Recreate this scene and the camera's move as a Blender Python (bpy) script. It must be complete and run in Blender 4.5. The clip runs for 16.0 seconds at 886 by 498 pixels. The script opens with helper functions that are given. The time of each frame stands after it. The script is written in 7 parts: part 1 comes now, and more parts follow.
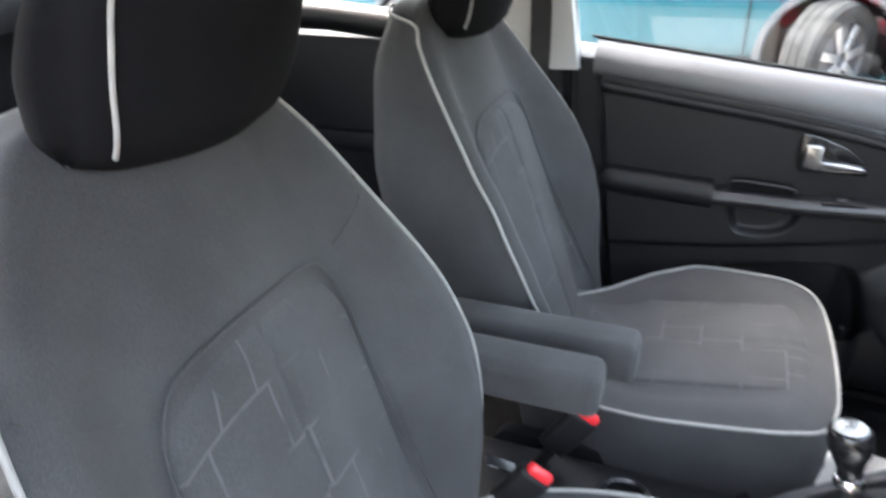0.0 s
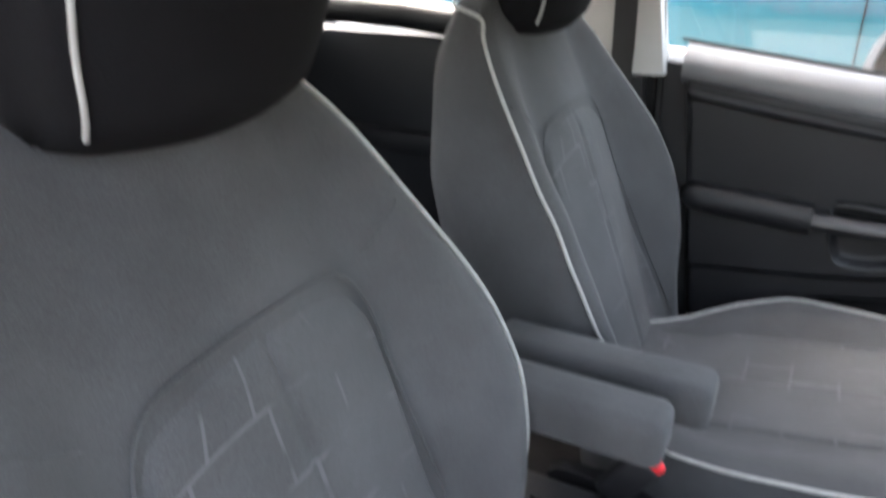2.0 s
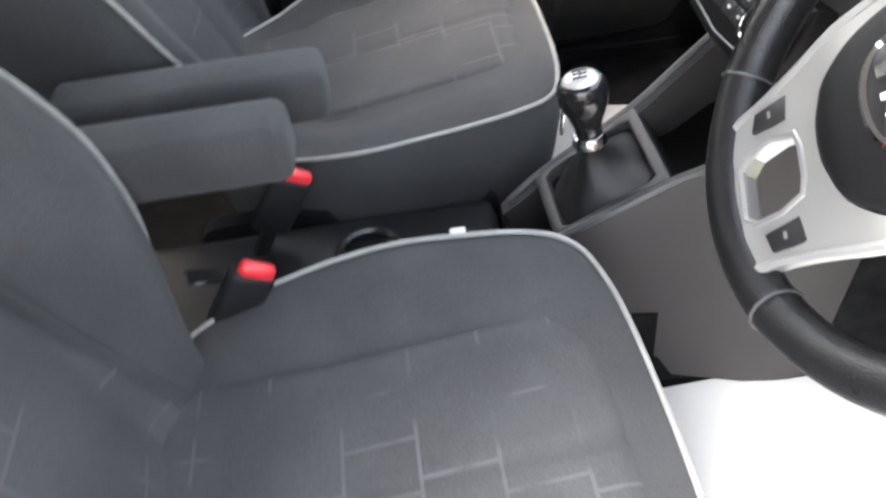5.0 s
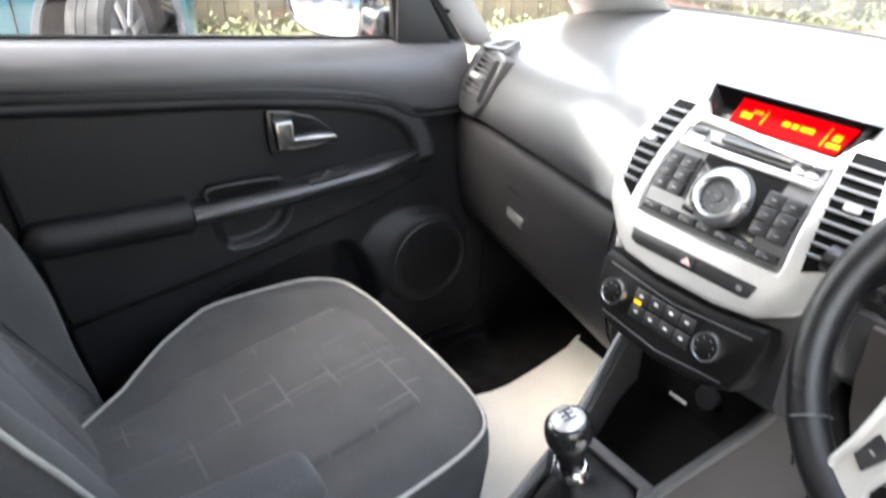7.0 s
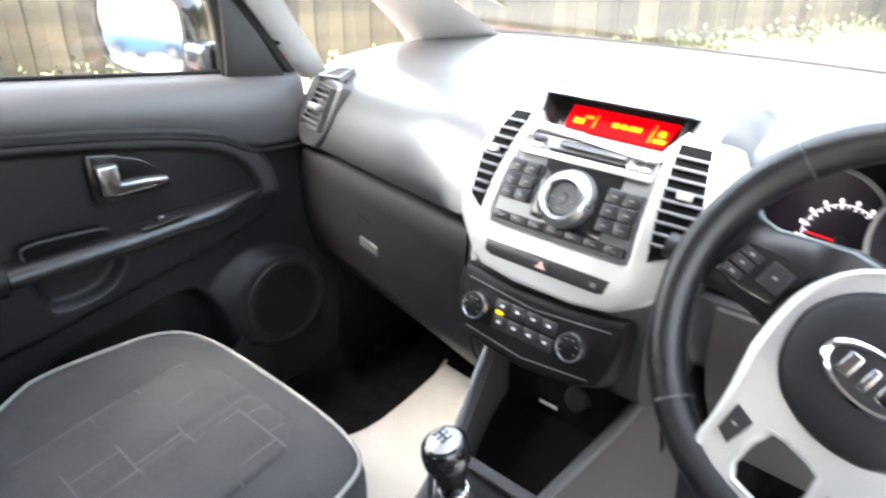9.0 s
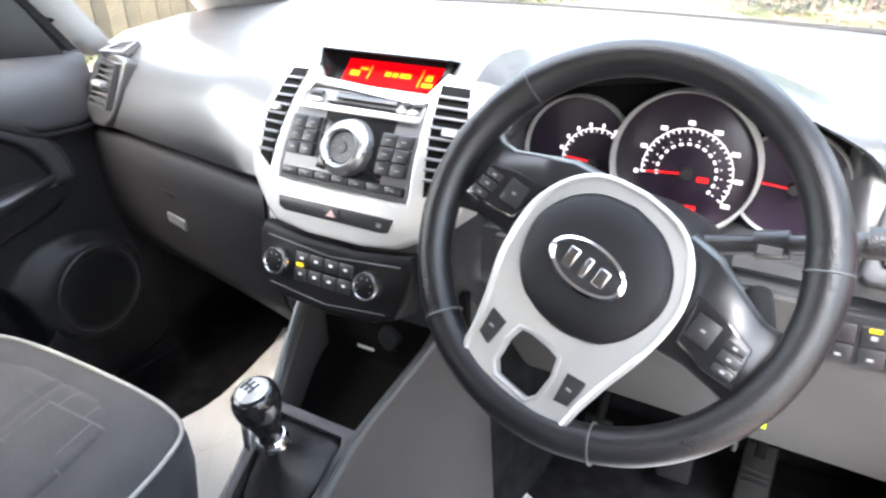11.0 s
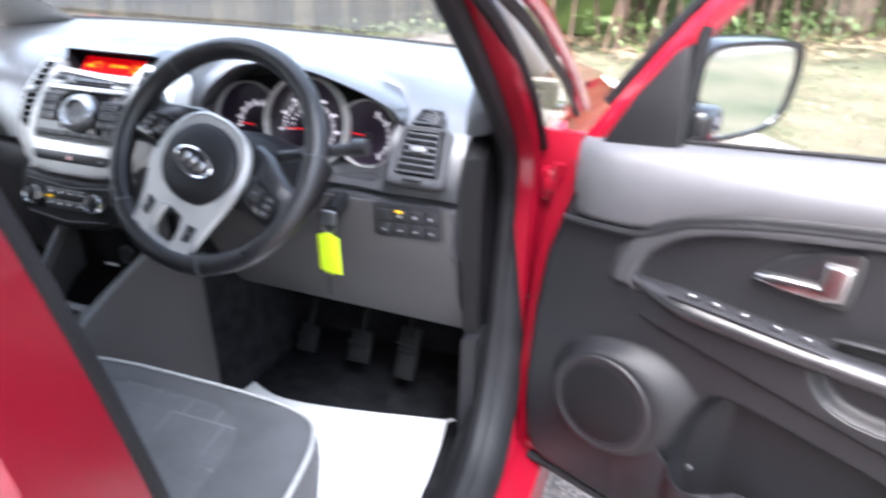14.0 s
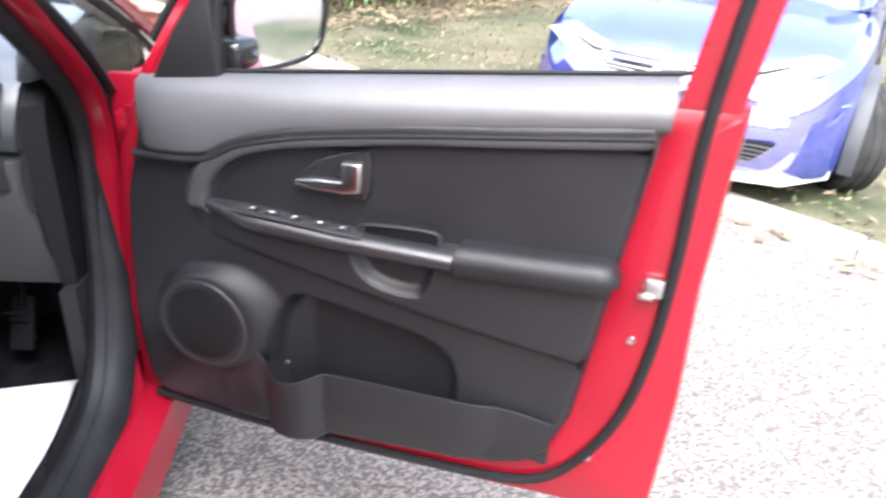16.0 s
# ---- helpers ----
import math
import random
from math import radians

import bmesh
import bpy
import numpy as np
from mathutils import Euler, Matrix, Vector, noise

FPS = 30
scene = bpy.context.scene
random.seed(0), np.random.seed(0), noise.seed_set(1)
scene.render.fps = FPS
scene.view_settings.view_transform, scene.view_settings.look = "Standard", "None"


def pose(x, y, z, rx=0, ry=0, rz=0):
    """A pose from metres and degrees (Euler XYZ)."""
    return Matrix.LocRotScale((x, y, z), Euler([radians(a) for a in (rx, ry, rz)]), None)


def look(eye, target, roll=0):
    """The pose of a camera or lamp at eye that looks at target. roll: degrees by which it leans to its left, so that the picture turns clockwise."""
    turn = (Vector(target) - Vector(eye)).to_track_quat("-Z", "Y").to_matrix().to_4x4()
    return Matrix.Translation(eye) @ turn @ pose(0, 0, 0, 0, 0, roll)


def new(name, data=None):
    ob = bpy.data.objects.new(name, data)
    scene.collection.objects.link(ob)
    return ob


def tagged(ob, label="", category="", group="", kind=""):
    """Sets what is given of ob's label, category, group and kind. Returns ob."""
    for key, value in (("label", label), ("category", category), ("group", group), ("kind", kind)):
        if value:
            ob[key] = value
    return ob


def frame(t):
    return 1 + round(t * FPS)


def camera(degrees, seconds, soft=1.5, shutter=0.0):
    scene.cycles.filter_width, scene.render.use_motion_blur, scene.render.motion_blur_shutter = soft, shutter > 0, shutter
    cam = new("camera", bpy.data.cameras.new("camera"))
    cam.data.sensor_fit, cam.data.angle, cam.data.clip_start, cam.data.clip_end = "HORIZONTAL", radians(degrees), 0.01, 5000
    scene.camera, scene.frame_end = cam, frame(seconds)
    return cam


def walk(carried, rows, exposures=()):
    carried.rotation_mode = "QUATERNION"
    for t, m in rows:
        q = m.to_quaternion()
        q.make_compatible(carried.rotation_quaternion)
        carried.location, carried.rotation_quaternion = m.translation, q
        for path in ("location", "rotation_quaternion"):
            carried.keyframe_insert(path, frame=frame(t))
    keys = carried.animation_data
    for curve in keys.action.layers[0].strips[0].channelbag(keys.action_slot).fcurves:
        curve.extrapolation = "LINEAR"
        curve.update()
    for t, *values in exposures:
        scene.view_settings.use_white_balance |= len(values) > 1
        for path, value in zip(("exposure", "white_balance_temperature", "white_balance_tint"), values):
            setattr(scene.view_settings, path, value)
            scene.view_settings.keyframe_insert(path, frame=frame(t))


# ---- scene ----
cam = camera(63.85, 16.0, soft=2.4, shutter=0.5)
# seconds, x, y, z, rx, ry, rz: x to the car's right, y to its front, z up from the ground
PATH = [
    (0, 0.8499, -0.3062, 1.3918, 63.28, 1.24, 111.28),
    (0.5, 0.7938, -0.3154, 1.4123, 67.29, 2.07, 117.42),
    (1, 0.7683, -0.3128, 1.4273, 73.17, 2.75, 119.89),
    (1.5, 0.7524, -0.3240, 1.4016, 73.09, 1.41, 120.27),
    (2, 0.7515, -0.3094, 1.3512, 64.23, 1.17, 118.40),
    (2.5, 0.7530, -0.2750, 1.3097, 57.45, -0.13, 115.65),
    (3, 0.7529, -0.2545, 1.2649, 51.46, -0.51, 112.65),
    (3.5, 0.7663, -0.2297, 1.2246, 45.26, -1.35, 110.16),
    (3.7, 0.7762, -0.2200, 1.2083, 42.51, -1.21, 108.98),
    (5.8, 0.5420, -0.4216, 1.2330, 48.37, 3.80, 66.59),
    (6, 0.5268, -0.4691, 1.2352, 50.70, 0.98, 63.92),
    (6.5, 0.4666, -0.5227, 1.2726, 55.93, -0.48, 58.75),
    (7, 0.4314, -0.5414, 1.3079, 61.60, -0.40, 55.94),
    (7.5, 0.3854, -0.5584, 1.3234, 64.98, 0.57, 54.22),
    (8, 0.3555, -0.5458, 1.3054, 65.75, 1.24, 51.34),
    (8.5, 0.3712, -0.5356, 1.2936, 65.61, 0.52, 48.11),
    (9, 0.4203, -0.5270, 1.2776, 64.83, -0.05, 42.99),
    (9.5, 0.4549, -0.5264, 1.2670, 63.75, 0.69, 39.12),
    (10, 0.4796, -0.5211, 1.2666, 63.42, 1.06, 35.54),
    (10.2, 0.4873, -0.5288, 1.2698, 63.18, 1.37, 34.00),
    (12.3, 0.6066, -0.4939, 1.2631, 62.17, 0.13, 28.00),
    (12.5, 0.6353, -0.5077, 1.2699, 62.34, 0.01, 28.18),
    (13, 0.7872, -0.6010, 1.2945, 63.73, -0.76, 28.68),
    (13.5, 0.9351, -0.7537, 1.3278, 64.67, -1.18, 29.69),
    (14, 1.0264, -0.8334, 1.3093, 65.24, -1.41, 19.76),
    (14.5, 1.1004, -0.8467, 1.2866, 62.84, -1.91, 10.50),
    (15, 1.1306, -0.8483, 1.2787, 61.65, -2.67, 4.35),
    (15.5, 1.1739, -0.8628, 1.2863, 61.48, -1.99, -0.05),
    (16, 1.2765, -0.9429, 1.2939, 63.86, -3.31, -4.12),
]
EXPOSURES = [(0.0, 4.2, 6420, 10), (2.8, 4.17, 6620, 12), (3.7, 3.95, 6680, 12), (5.8, 4.15, 6850, 12), (7.5, 4.0, 6550, 10), (10.2, 4.2, 6450, 11), (12.5, 3.75, 6100, 12), (13.0, 3.72, 6000, 13), (13.5, 3.45, 5950, 13), (14.0, 3.13, 5850, 14), (14.5, 2.9, 5850, 14), (15.5, 2.8, 5900, 14), (16.0, 2.6, 5950, 13)]
walk(cam, [(t, pose(*p)) for t, *p in PATH], EXPOSURES)


# ---- sky and sun: a bright overcast day ----
world = bpy.data.worlds.new("sky")
scene.world = world
world.use_nodes = True
wn = world.node_tree
sky = wn.nodes.new("ShaderNodeTexSky")
sky.sky_type = "NISHITA"
sky.sun_disc = False
sky.sun_elevation, sky.sun_rotation = radians(52), radians(200)
sky.air_density, sky.dust_density, sky.ozone_density = 1.6, 6.0, 1.0
hsv = wn.nodes.new("ShaderNodeHueSaturation")
hsv.inputs["Saturation"].default_value = 0.6
wn.links.new(sky.outputs[0], hsv.inputs["Color"])
wn.links.new(hsv.outputs[0], wn.nodes["Background"].inputs[0])
wn.nodes["Background"].inputs[1].default_value = 0.15
sun = new("sun", bpy.data.lights.new("sun", "SUN"))
sun.data.energy, sun.data.angle, sun.data.color = 1.2, radians(25), (1.0, 0.99, 0.985)
sun.matrix_world = look((0, 0, 20), (0 - 6, 0 + 9, 0))


# ---- materials ----
def mat(name, color, rough=0.5, metal=0.0, spec=0.5, vary=0.15, scale=12.0, bump=0.0, bscale=250.0, coat=0.0, emit=None, power=0.0, fine=0.0, tint=None):
    """A procedural surface: colour with broad stains and fine grain, roughness that varies a little, and a fine bump."""
    m = bpy.data.materials.new(name)
    m.use_nodes = True
    nt = m.node_tree
    b = nt.nodes["Principled BSDF"]
    co = nt.nodes.new("ShaderNodeTexCoord")
    n1 = nt.nodes.new("ShaderNodeTexNoise")
    n1.inputs["Scale"].default_value, n1.inputs["Detail"].default_value = scale, 5
    nt.links.new(co.outputs["Object"], n1.inputs["Vector"])
    n2 = nt.nodes.new("ShaderNodeTexNoise")
    n2.inputs["Scale"].default_value, n2.inputs["Detail"].default_value = bscale, 2
    nt.links.new(co.outputs["Object"], n2.inputs["Vector"])
    r = nt.nodes.new("ShaderNodeValToRGB")
    lo = [c * (1 - vary) for c in color]
    hi = [min(1, c * (1 + vary)) for c in (tint or color)]
    r.color_ramp.elements[0].position, r.color_ramp.elements[0].color = 0.3, (*lo, 1)
    r.color_ramp.elements[1].position, r.color_ramp.elements[1].color = 0.7, (*hi, 1)
    nt.links.new(n1.outputs[0], r.inputs[0])
    col = r.outputs[0]
    if fine:
        mx = nt.nodes.new("ShaderNodeMix")
        mx.data_type, mx.blend_type = "RGBA", "MULTIPLY"
        mx.inputs[0].default_value = fine
        rr = nt.nodes.new("ShaderNodeValToRGB")
        rr.color_ramp.elements[0].position, rr.color_ramp.elements[1].position = 0.35, 0.65
        rr.color_ramp.elements[0].color, rr.color_ramp.elements[1].color = (0.3, 0.3, 0.3, 1), (1.6, 1.6, 1.6, 1)
        nt.links.new(n2.outputs[0], rr.inputs[0])
        nt.links.new(col, mx.inputs[6])
        nt.links.new(rr.outputs[0], mx.inputs[7])
        col = mx.outputs[2]
    nt.links.new(col, b.inputs["Base Color"])
    mr = nt.nodes.new("ShaderNodeMapRange")
    mr.inputs[3].default_value, mr.inputs[4].default_value = max(0.02, rough - 0.08), min(1, rough + 0.08)
    nt.links.new(n1.outputs[0], mr.inputs[0])
    nt.links.new(mr.outputs[0], b.inputs["Roughness"])
    b.inputs["Metallic"].default_value = metal
    b.inputs["Specular IOR Level"].default_value = spec
    b.inputs["Coat Weight"].default_value = coat
    b.inputs["Coat Roughness"].default_value = 0.06
    if bump:
        bn = nt.nodes.new("ShaderNodeBump")
        bn.inputs["Strength"].default_value, bn.inputs["Distance"].default_value = bump, 0.002
        nt.links.new(n2.outputs[0], bn.inputs["Height"])
        nt.links.new(bn.outputs[0], b.inputs["Normal"])
    if emit:
        b.inputs["Emission Color"].default_value = (*emit, 1)
        b.inputs["Emission Strength"].default_value = power
    return m


def glass(name, tint, rough=0.0):
    """Thin clear glass: lets light pass straight through, with a mirror sheen that grows at grazing angles."""
    m = bpy.data.materials.new(name)
    m.use_nodes = True
    nt = m.node_tree
    nt.nodes.remove(nt.nodes["Principled BSDF"])
    t = nt.nodes.new("ShaderNodeBsdfTransparent")
    t.inputs[0].default_value = (*tint, 1)
    g = nt.nodes.new("ShaderNodeBsdfGlossy")
    g.inputs["Roughness"].default_value = rough
    lw = nt.nodes.new("ShaderNodeLayerWeight")
    lw.inputs[0].default_value = 0.5
    pw = nt.nodes.new("ShaderNodeMath")
    pw.operation = "POWER"
    pw.inputs[1].default_value = 5.0
    nt.links.new(lw.outputs["Facing"], pw.inputs[0])
    f = nt.nodes.new("ShaderNodeMath")
    f.operation = "MULTIPLY_ADD"
    f.inputs[1].default_value, f.inputs[2].default_value = 0.9, 0.05
    nt.links.new(pw.outputs[0], f.inputs[0])
    mx = nt.nodes.new("ShaderNodeMixShader")
    nt.links.new(f.outputs[0], mx.inputs[0])
    nt.links.new(t.outputs[0], mx.inputs[1])
    nt.links.new(g.outputs[0], mx.inputs[2])
    nt.links.new(mx.outputs[0], nt.nodes["Material Output"].inputs[0])
    return m


def woven(name, color, line, pattern):
    """Seat cloth: fine weave, worn patches and, on the centre panels, a faint lighter grid of broken squares."""
    m = mat(name, color, 0.92, 0, 0.25, 0.2, 9.0, 0.35, 900.0, fine=0.35)
    nt = m.node_tree
    b = nt.nodes["Principled BSDF"]
    b.inputs["Sheen Weight"].default_value = 0.10
    b.inputs["Sheen Roughness"].default_value = 0.5
    if pattern:
        src = b.inputs["Base Color"].links[0].from_socket
        co = nt.nodes.new("ShaderNodeTexCoord")
        mp = nt.nodes.new("ShaderNodeMapping")
        mp.inputs["Scale"].default_value = (1, 1, 1)
        nt.links.new(co.outputs["UV"], mp.inputs[0])
        br = nt.nodes.new("ShaderNodeTexBrick")
        br.offset, br.squash = 0.35, 0.6
        br.offset_frequency, br.squash_frequency = 2, 3
        br.inputs["Scale"].default_value = 8.5
        br.inputs["Mortar Size"].default_value = 0.016
        br.inputs["Brick Width"].default_value, br.inputs["Row Height"].default_value = 0.75, 0.6
        br.inputs["Color1"].default_value = br.inputs["Color2"].default_value = (0, 0, 0, 1)
        br.inputs["Mortar"].default_value = (1, 1, 1, 1)
        nt.links.new(mp.outputs[0], br.inputs[0])
        no = nt.nodes.new("ShaderNodeTexNoise")
        no.inputs["Scale"].default_value = 11.0
        nt.links.new(co.outputs["UV"], no.inputs[0])
        rp = nt.nodes.new("ShaderNodeValToRGB")
        rp.color_ramp.elements[0].position, rp.color_ramp.elements[1].position = 0.49, 0.56
        nt.links.new(no.outputs[0], rp.inputs[0])
        mu = nt.nodes.new("ShaderNodeMath")
        mu.operation = "MULTIPLY"
        nt.links.new(br.outputs[0], mu.inputs[0])
        nt.links.new(rp.outputs[0], mu.inputs[1])
        mx = nt.nodes.new("ShaderNodeMix")
        mx.data_type = "RGBA"
        nt.links.new(mu.outputs[0], mx.inputs[0])
        nt.links.new(src, mx.inputs[6])
        mx.inputs[7].default_value = (*line, 1)
        nt.links.new(mx.outputs[2], b.inputs["Base Color"])
    return m


CLOTH = woven("seat cloth", (0.050, 0.051, 0.053), None, False)
PANEL = woven("seat centre cloth", (0.056, 0.057, 0.059), (0.085, 0.085, 0.088), True)
HEADCLOTH = woven("headrest cloth", (0.0055, 0.0055, 0.0065), None, False)
HEADCLOTH.node_tree.nodes["Principled BSDF"].inputs["Sheen Weight"].default_value = 0.0
HEADCLOTH.node_tree.nodes["Principled BSDF"].inputs["Specular IOR Level"].default_value = 0.12
SATINBLACK = mat("satin black plastic", (0.0055, 0.0055, 0.006), 0.48, spec=0.18, vary=0.15, scale=10, bump=0.25, bscale=900)
PIPE = mat("light piping", (0.29, 0.29, 0.278), 0.6, vary=0.12, scale=60, bump=0.3, bscale=700)
DASH = mat("dashboard plastic", (0.036, 0.037, 0.040), 0.36, spec=1.0, coat=1.0, vary=0.1, scale=6, bump=0.25, bscale=1400)
DASHFRONT = mat("dashboard front plastic", (0.026, 0.026, 0.029), 0.46, spec=0.45, vary=0.1, scale=6, bump=0.25, bscale=1400)
DARK = mat("dark grained plastic", (0.012, 0.012, 0.0135), 0.5, spec=0.25, vary=0.12, scale=7, bump=0.25, bscale=1200)
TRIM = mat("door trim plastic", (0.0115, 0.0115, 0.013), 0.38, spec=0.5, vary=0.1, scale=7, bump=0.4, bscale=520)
# the pad's grey is lifted to carry sheen from the sky
PADGREY = mat("grey door top plastic lifted for sheen", (0.066, 0.066, 0.071), 0.35, spec=0.75, vary=0.08, scale=7, bump=0.3, bscale=1100)
# lighter copy of the dark trim: light on the arch put into its colour
ARCHLIT = mat("door trim plastic lightened on the arch", (0.032, 0.032, 0.035), 0.38, spec=0.55, vary=0.1, scale=7, bump=0.3, bscale=900)
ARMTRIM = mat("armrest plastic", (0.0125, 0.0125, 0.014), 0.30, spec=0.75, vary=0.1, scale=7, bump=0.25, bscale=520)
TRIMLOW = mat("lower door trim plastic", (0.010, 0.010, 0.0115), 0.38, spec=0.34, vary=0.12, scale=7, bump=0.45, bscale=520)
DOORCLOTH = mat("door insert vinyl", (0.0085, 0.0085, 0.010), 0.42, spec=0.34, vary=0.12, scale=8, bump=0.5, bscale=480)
DASH.node_tree.nodes["Principled BSDF"].inputs["Coat Roughness"].default_value = 0.24
DASH.node_tree.nodes["Principled BSDF"].inputs["Coat IOR"].default_value = 1.6
GREYLOW = mat("grey lower dash plastic", (0.0615, 0.0582, 0.0582), 0.6, spec=0.35, vary=0.08, scale=5, bump=0.25, bscale=1200)
CONSOLE = mat("console side plastic", (0.052, 0.048, 0.047), 0.6, spec=0.3, vary=0.12, scale=5, bump=0.2, bscale=900)
SILVER = mat("satin silver plastic", (0.62, 0.62, 0.60), 0.33, 0.35, vary=0.05, scale=15)
CHROME = mat("chrome", (0.85, 0.85, 0.86), 0.12, 1.0, vary=0.05, scale=20)
GLOSS = mat("gloss black", (0.012, 0.012, 0.013), 0.12, spec=0.6, vary=0.1, scale=10)
LEVER = mat("satin silver lever", (0.44, 0.43, 0.43), 0.24, 1.0, vary=0.06, scale=30)
BUTTON = mat("button plastic", (0.02, 0.02, 0.022), 0.38, spec=0.5, vary=0.1, scale=40)
# slats of the outer vents, greyed to carry the light they reflect
SLAT = mat("vent slat greyed for reflection", (0.06, 0.06, 0.064), 0.4, spec=0.6, vary=0.06, scale=20)
WHEELSILVER = mat("satin silver spoke", (0.50, 0.50, 0.49), 0.36, 0.5, vary=0.05, scale=15)
FASCIA = mat("grey radio fascia", (0.17, 0.17, 0.172), 0.38, 0.2, vary=0.06, scale=30)
RADIO = mat("grey satin trim", (0.075, 0.078, 0.082), 0.35, 0.2, vary=0.1, scale=30)
# near-black that paints shade into recesses; also used for joints, liners and print
SLOTBLACK = mat("black recess shade and dark parts", (0.006, 0.006, 0.006), 0.8, spec=0.1)
LEATHER = mat("steering wheel leather", (0.012, 0.012, 0.0135), 0.3, spec=0.5, vary=0.15, scale=20, bump=0.3, bscale=600)
SPOKE = mat("smooth black plastic", (0.014, 0.014, 0.0155), 0.3, spec=0.5, vary=0.08, scale=20)
GAITER = mat("gaiter leatherette", (0.012, 0.012, 0.013), 0.5, vary=0.2, scale=25, bump=0.4, bscale=500)
RUBBER = mat("black rubber seal", (0.010, 0.010, 0.011), 0.55, spec=0.16, vary=0.2, scale=20, bump=0.2, bscale=400)
CARPET = mat("black carpet", (0.012, 0.012, 0.013), 1.0, spec=0.05, vary=0.4, scale=30, bump=0.8, bscale=900, fine=0.5)
PAPER = mat("white paper mat", (0.72, 0.72, 0.70), 0.7, vary=0.05, scale=5, bump=0.2, bscale=60)
MATGREY = mat("pale paper mat", (0.68, 0.68, 0.66), 0.75, vary=0.06, scale=5, bump=0.2, bscale=60)
RED = mat("red car paint", (0.29, 0.0045, 0.019), 0.24, 0.12, vary=0.08, scale=3, coat=1.0)
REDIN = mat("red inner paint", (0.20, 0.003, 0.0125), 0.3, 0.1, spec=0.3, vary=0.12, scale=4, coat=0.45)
LINING = mat("light grey lining", (0.36, 0.36, 0.35), 0.85, vary=0.08, scale=8, bump=0.4, bscale=700)
PILLAR = mat("pillar trim plastic", (0.42, 0.42, 0.41), 0.55, vary=0.06, scale=8, bump=0.2, bscale=900)
REDBTN = mat("red buckle button", (0.75, 0.035, 0.045), 0.3, vary=0.1, scale=60, spec=0.6)
# a faint emission is added to brighten the tag, which is no lamp
TAG = mat("fluorescent yellow tag", (0.62, 0.85, 0.01), 0.5, vary=0.06, scale=30, emit=(0.7, 1.0, 0.02), power=0.02)
STEEL = mat("bare steel", (0.5, 0.5, 0.5), 0.35, 1.0, vary=0.2, scale=60)
WHITEMARK = mat("white legend", (0.75, 0.75, 0.75), 0.5, vary=0.05)
TRIMPALE = mat("mid grey trim plastic", (0.17, 0.17, 0.175), 0.45, vary=0.06, scale=12, bump=0.15, bscale=900)
DIALRING = mat("dark satin metal", (0.42, 0.42, 0.42), 0.28, 0.85, vary=0.05, scale=20)
LEGEND = mat("printed legend", (0.24, 0.24, 0.25), 0.5, vary=0.05)
WEBBING = mat("seat belt webbing", (0.02, 0.02, 0.021), 0.8, vary=0.2, scale=60, bump=0.6, bscale=900)
MIRROR = mat("mirror glass", (0.78, 0.80, 0.82), 0.0, 1.0, vary=0.01)
CLEAR = glass("window glass", (0.95, 0.97, 0.96))
LCD = mat("red display", (0.25, 0.0, 0.0), 0.6, spec=0.05, emit=(1.0, 0.0, 0.006), power=0.055, vary=0.05)
LCDTEXT = mat("orange display text", (0.8, 0.2, 0.0), 0.3, spec=0.05, emit=(1.0, 0.16, 0.02), power=0.10)
NEEDLE = mat("red needle", (0.7, 0.01, 0.01), 0.4, emit=(1.0, 0.01, 0.015), power=0.09)
DIALWHITE = mat("lit dial figures", (0.4, 0.4, 0.4), 0.4, emit=(1.0, 0.9, 0.95), power=0.13)
AMBER = mat("amber lamp", (0.8, 0.45, 0.0), 0.4, emit=(1.0, 0.55, 0.02), power=0.1)
# violet base colour stands in for the cluster lighting's glow on the face
DIALGLOWTINT = mat("dial face", (0.017, 0.010, 0.020), 0.35, vary=0.3, scale=30)


# ---- mesh helpers ----
def part(name, bm, material, parent=None, label="", smooth=38, fix=True):
    """Links a bmesh as one mesh object, under a thing or a part."""
    if fix:
        bmesh.ops.recalc_face_normals(bm, faces=bm.faces)
    me = bpy.data.meshes.new(name)
    bm.to_mesh(me)
    bm.free()
    me.materials.append(material)
    me.shade_smooth()
    me.set_sharp_from_angle(angle=radians(smooth))
    ob = new(name, me)
    if parent:
        ob.parent = parent
    if label:
        tagged(ob, label)
    return ob


def thing(name, label, category, m=None, group="", kind=""):
    ob = new(name)
    ob.matrix_world = m or Matrix()
    return tagged(ob, label, category, group, kind)


def mirrored(bm, on):
    if on:
        bmesh.ops.scale(bm, vec=(-1, 1, 1), verts=bm.verts)
        bmesh.ops.reverse_faces(bm, faces=bm.faces)
    return bm


def moved(bm, m):
    bm.transform(m)
    return bm


def join(*bms):
    """Several bmeshes in one."""
    out = bms[0]
    for b in bms[1:]:
        me = bpy.data.meshes.new("t")
        b.to_mesh(me)
        out.from_mesh(me)
        bpy.data.meshes.remove(me)
        b.free()
    return out


def catmull(pts, n=6, closed=False):
    p = [Vector(q) for q in pts]
    k = len(p)
    out = []
    for i in range(k if closed else k - 1):
        a, b, c, d = (p[(i - 1) % k], p[i], p[(i + 1) % k], p[(i + 2) % k]) if closed else (p[max(i - 1, 0)], p[i], p[i + 1], p[min(i + 2, k - 1)])
        for j in range(n):
            t = j / n
            out.append(0.5 * (2 * b + (c - a) * t + (2 * a - 5 * b + 4 * c - d) * t * t + (3 * b - a - 3 * c + d) * t ** 3))
    if not closed:
        out.append(p[-1])
    return out


def lerp(table, x):
    xs, ys = [a for a, _ in table], [b for _, b in table]
    return float(np.interp(x, xs, ys))


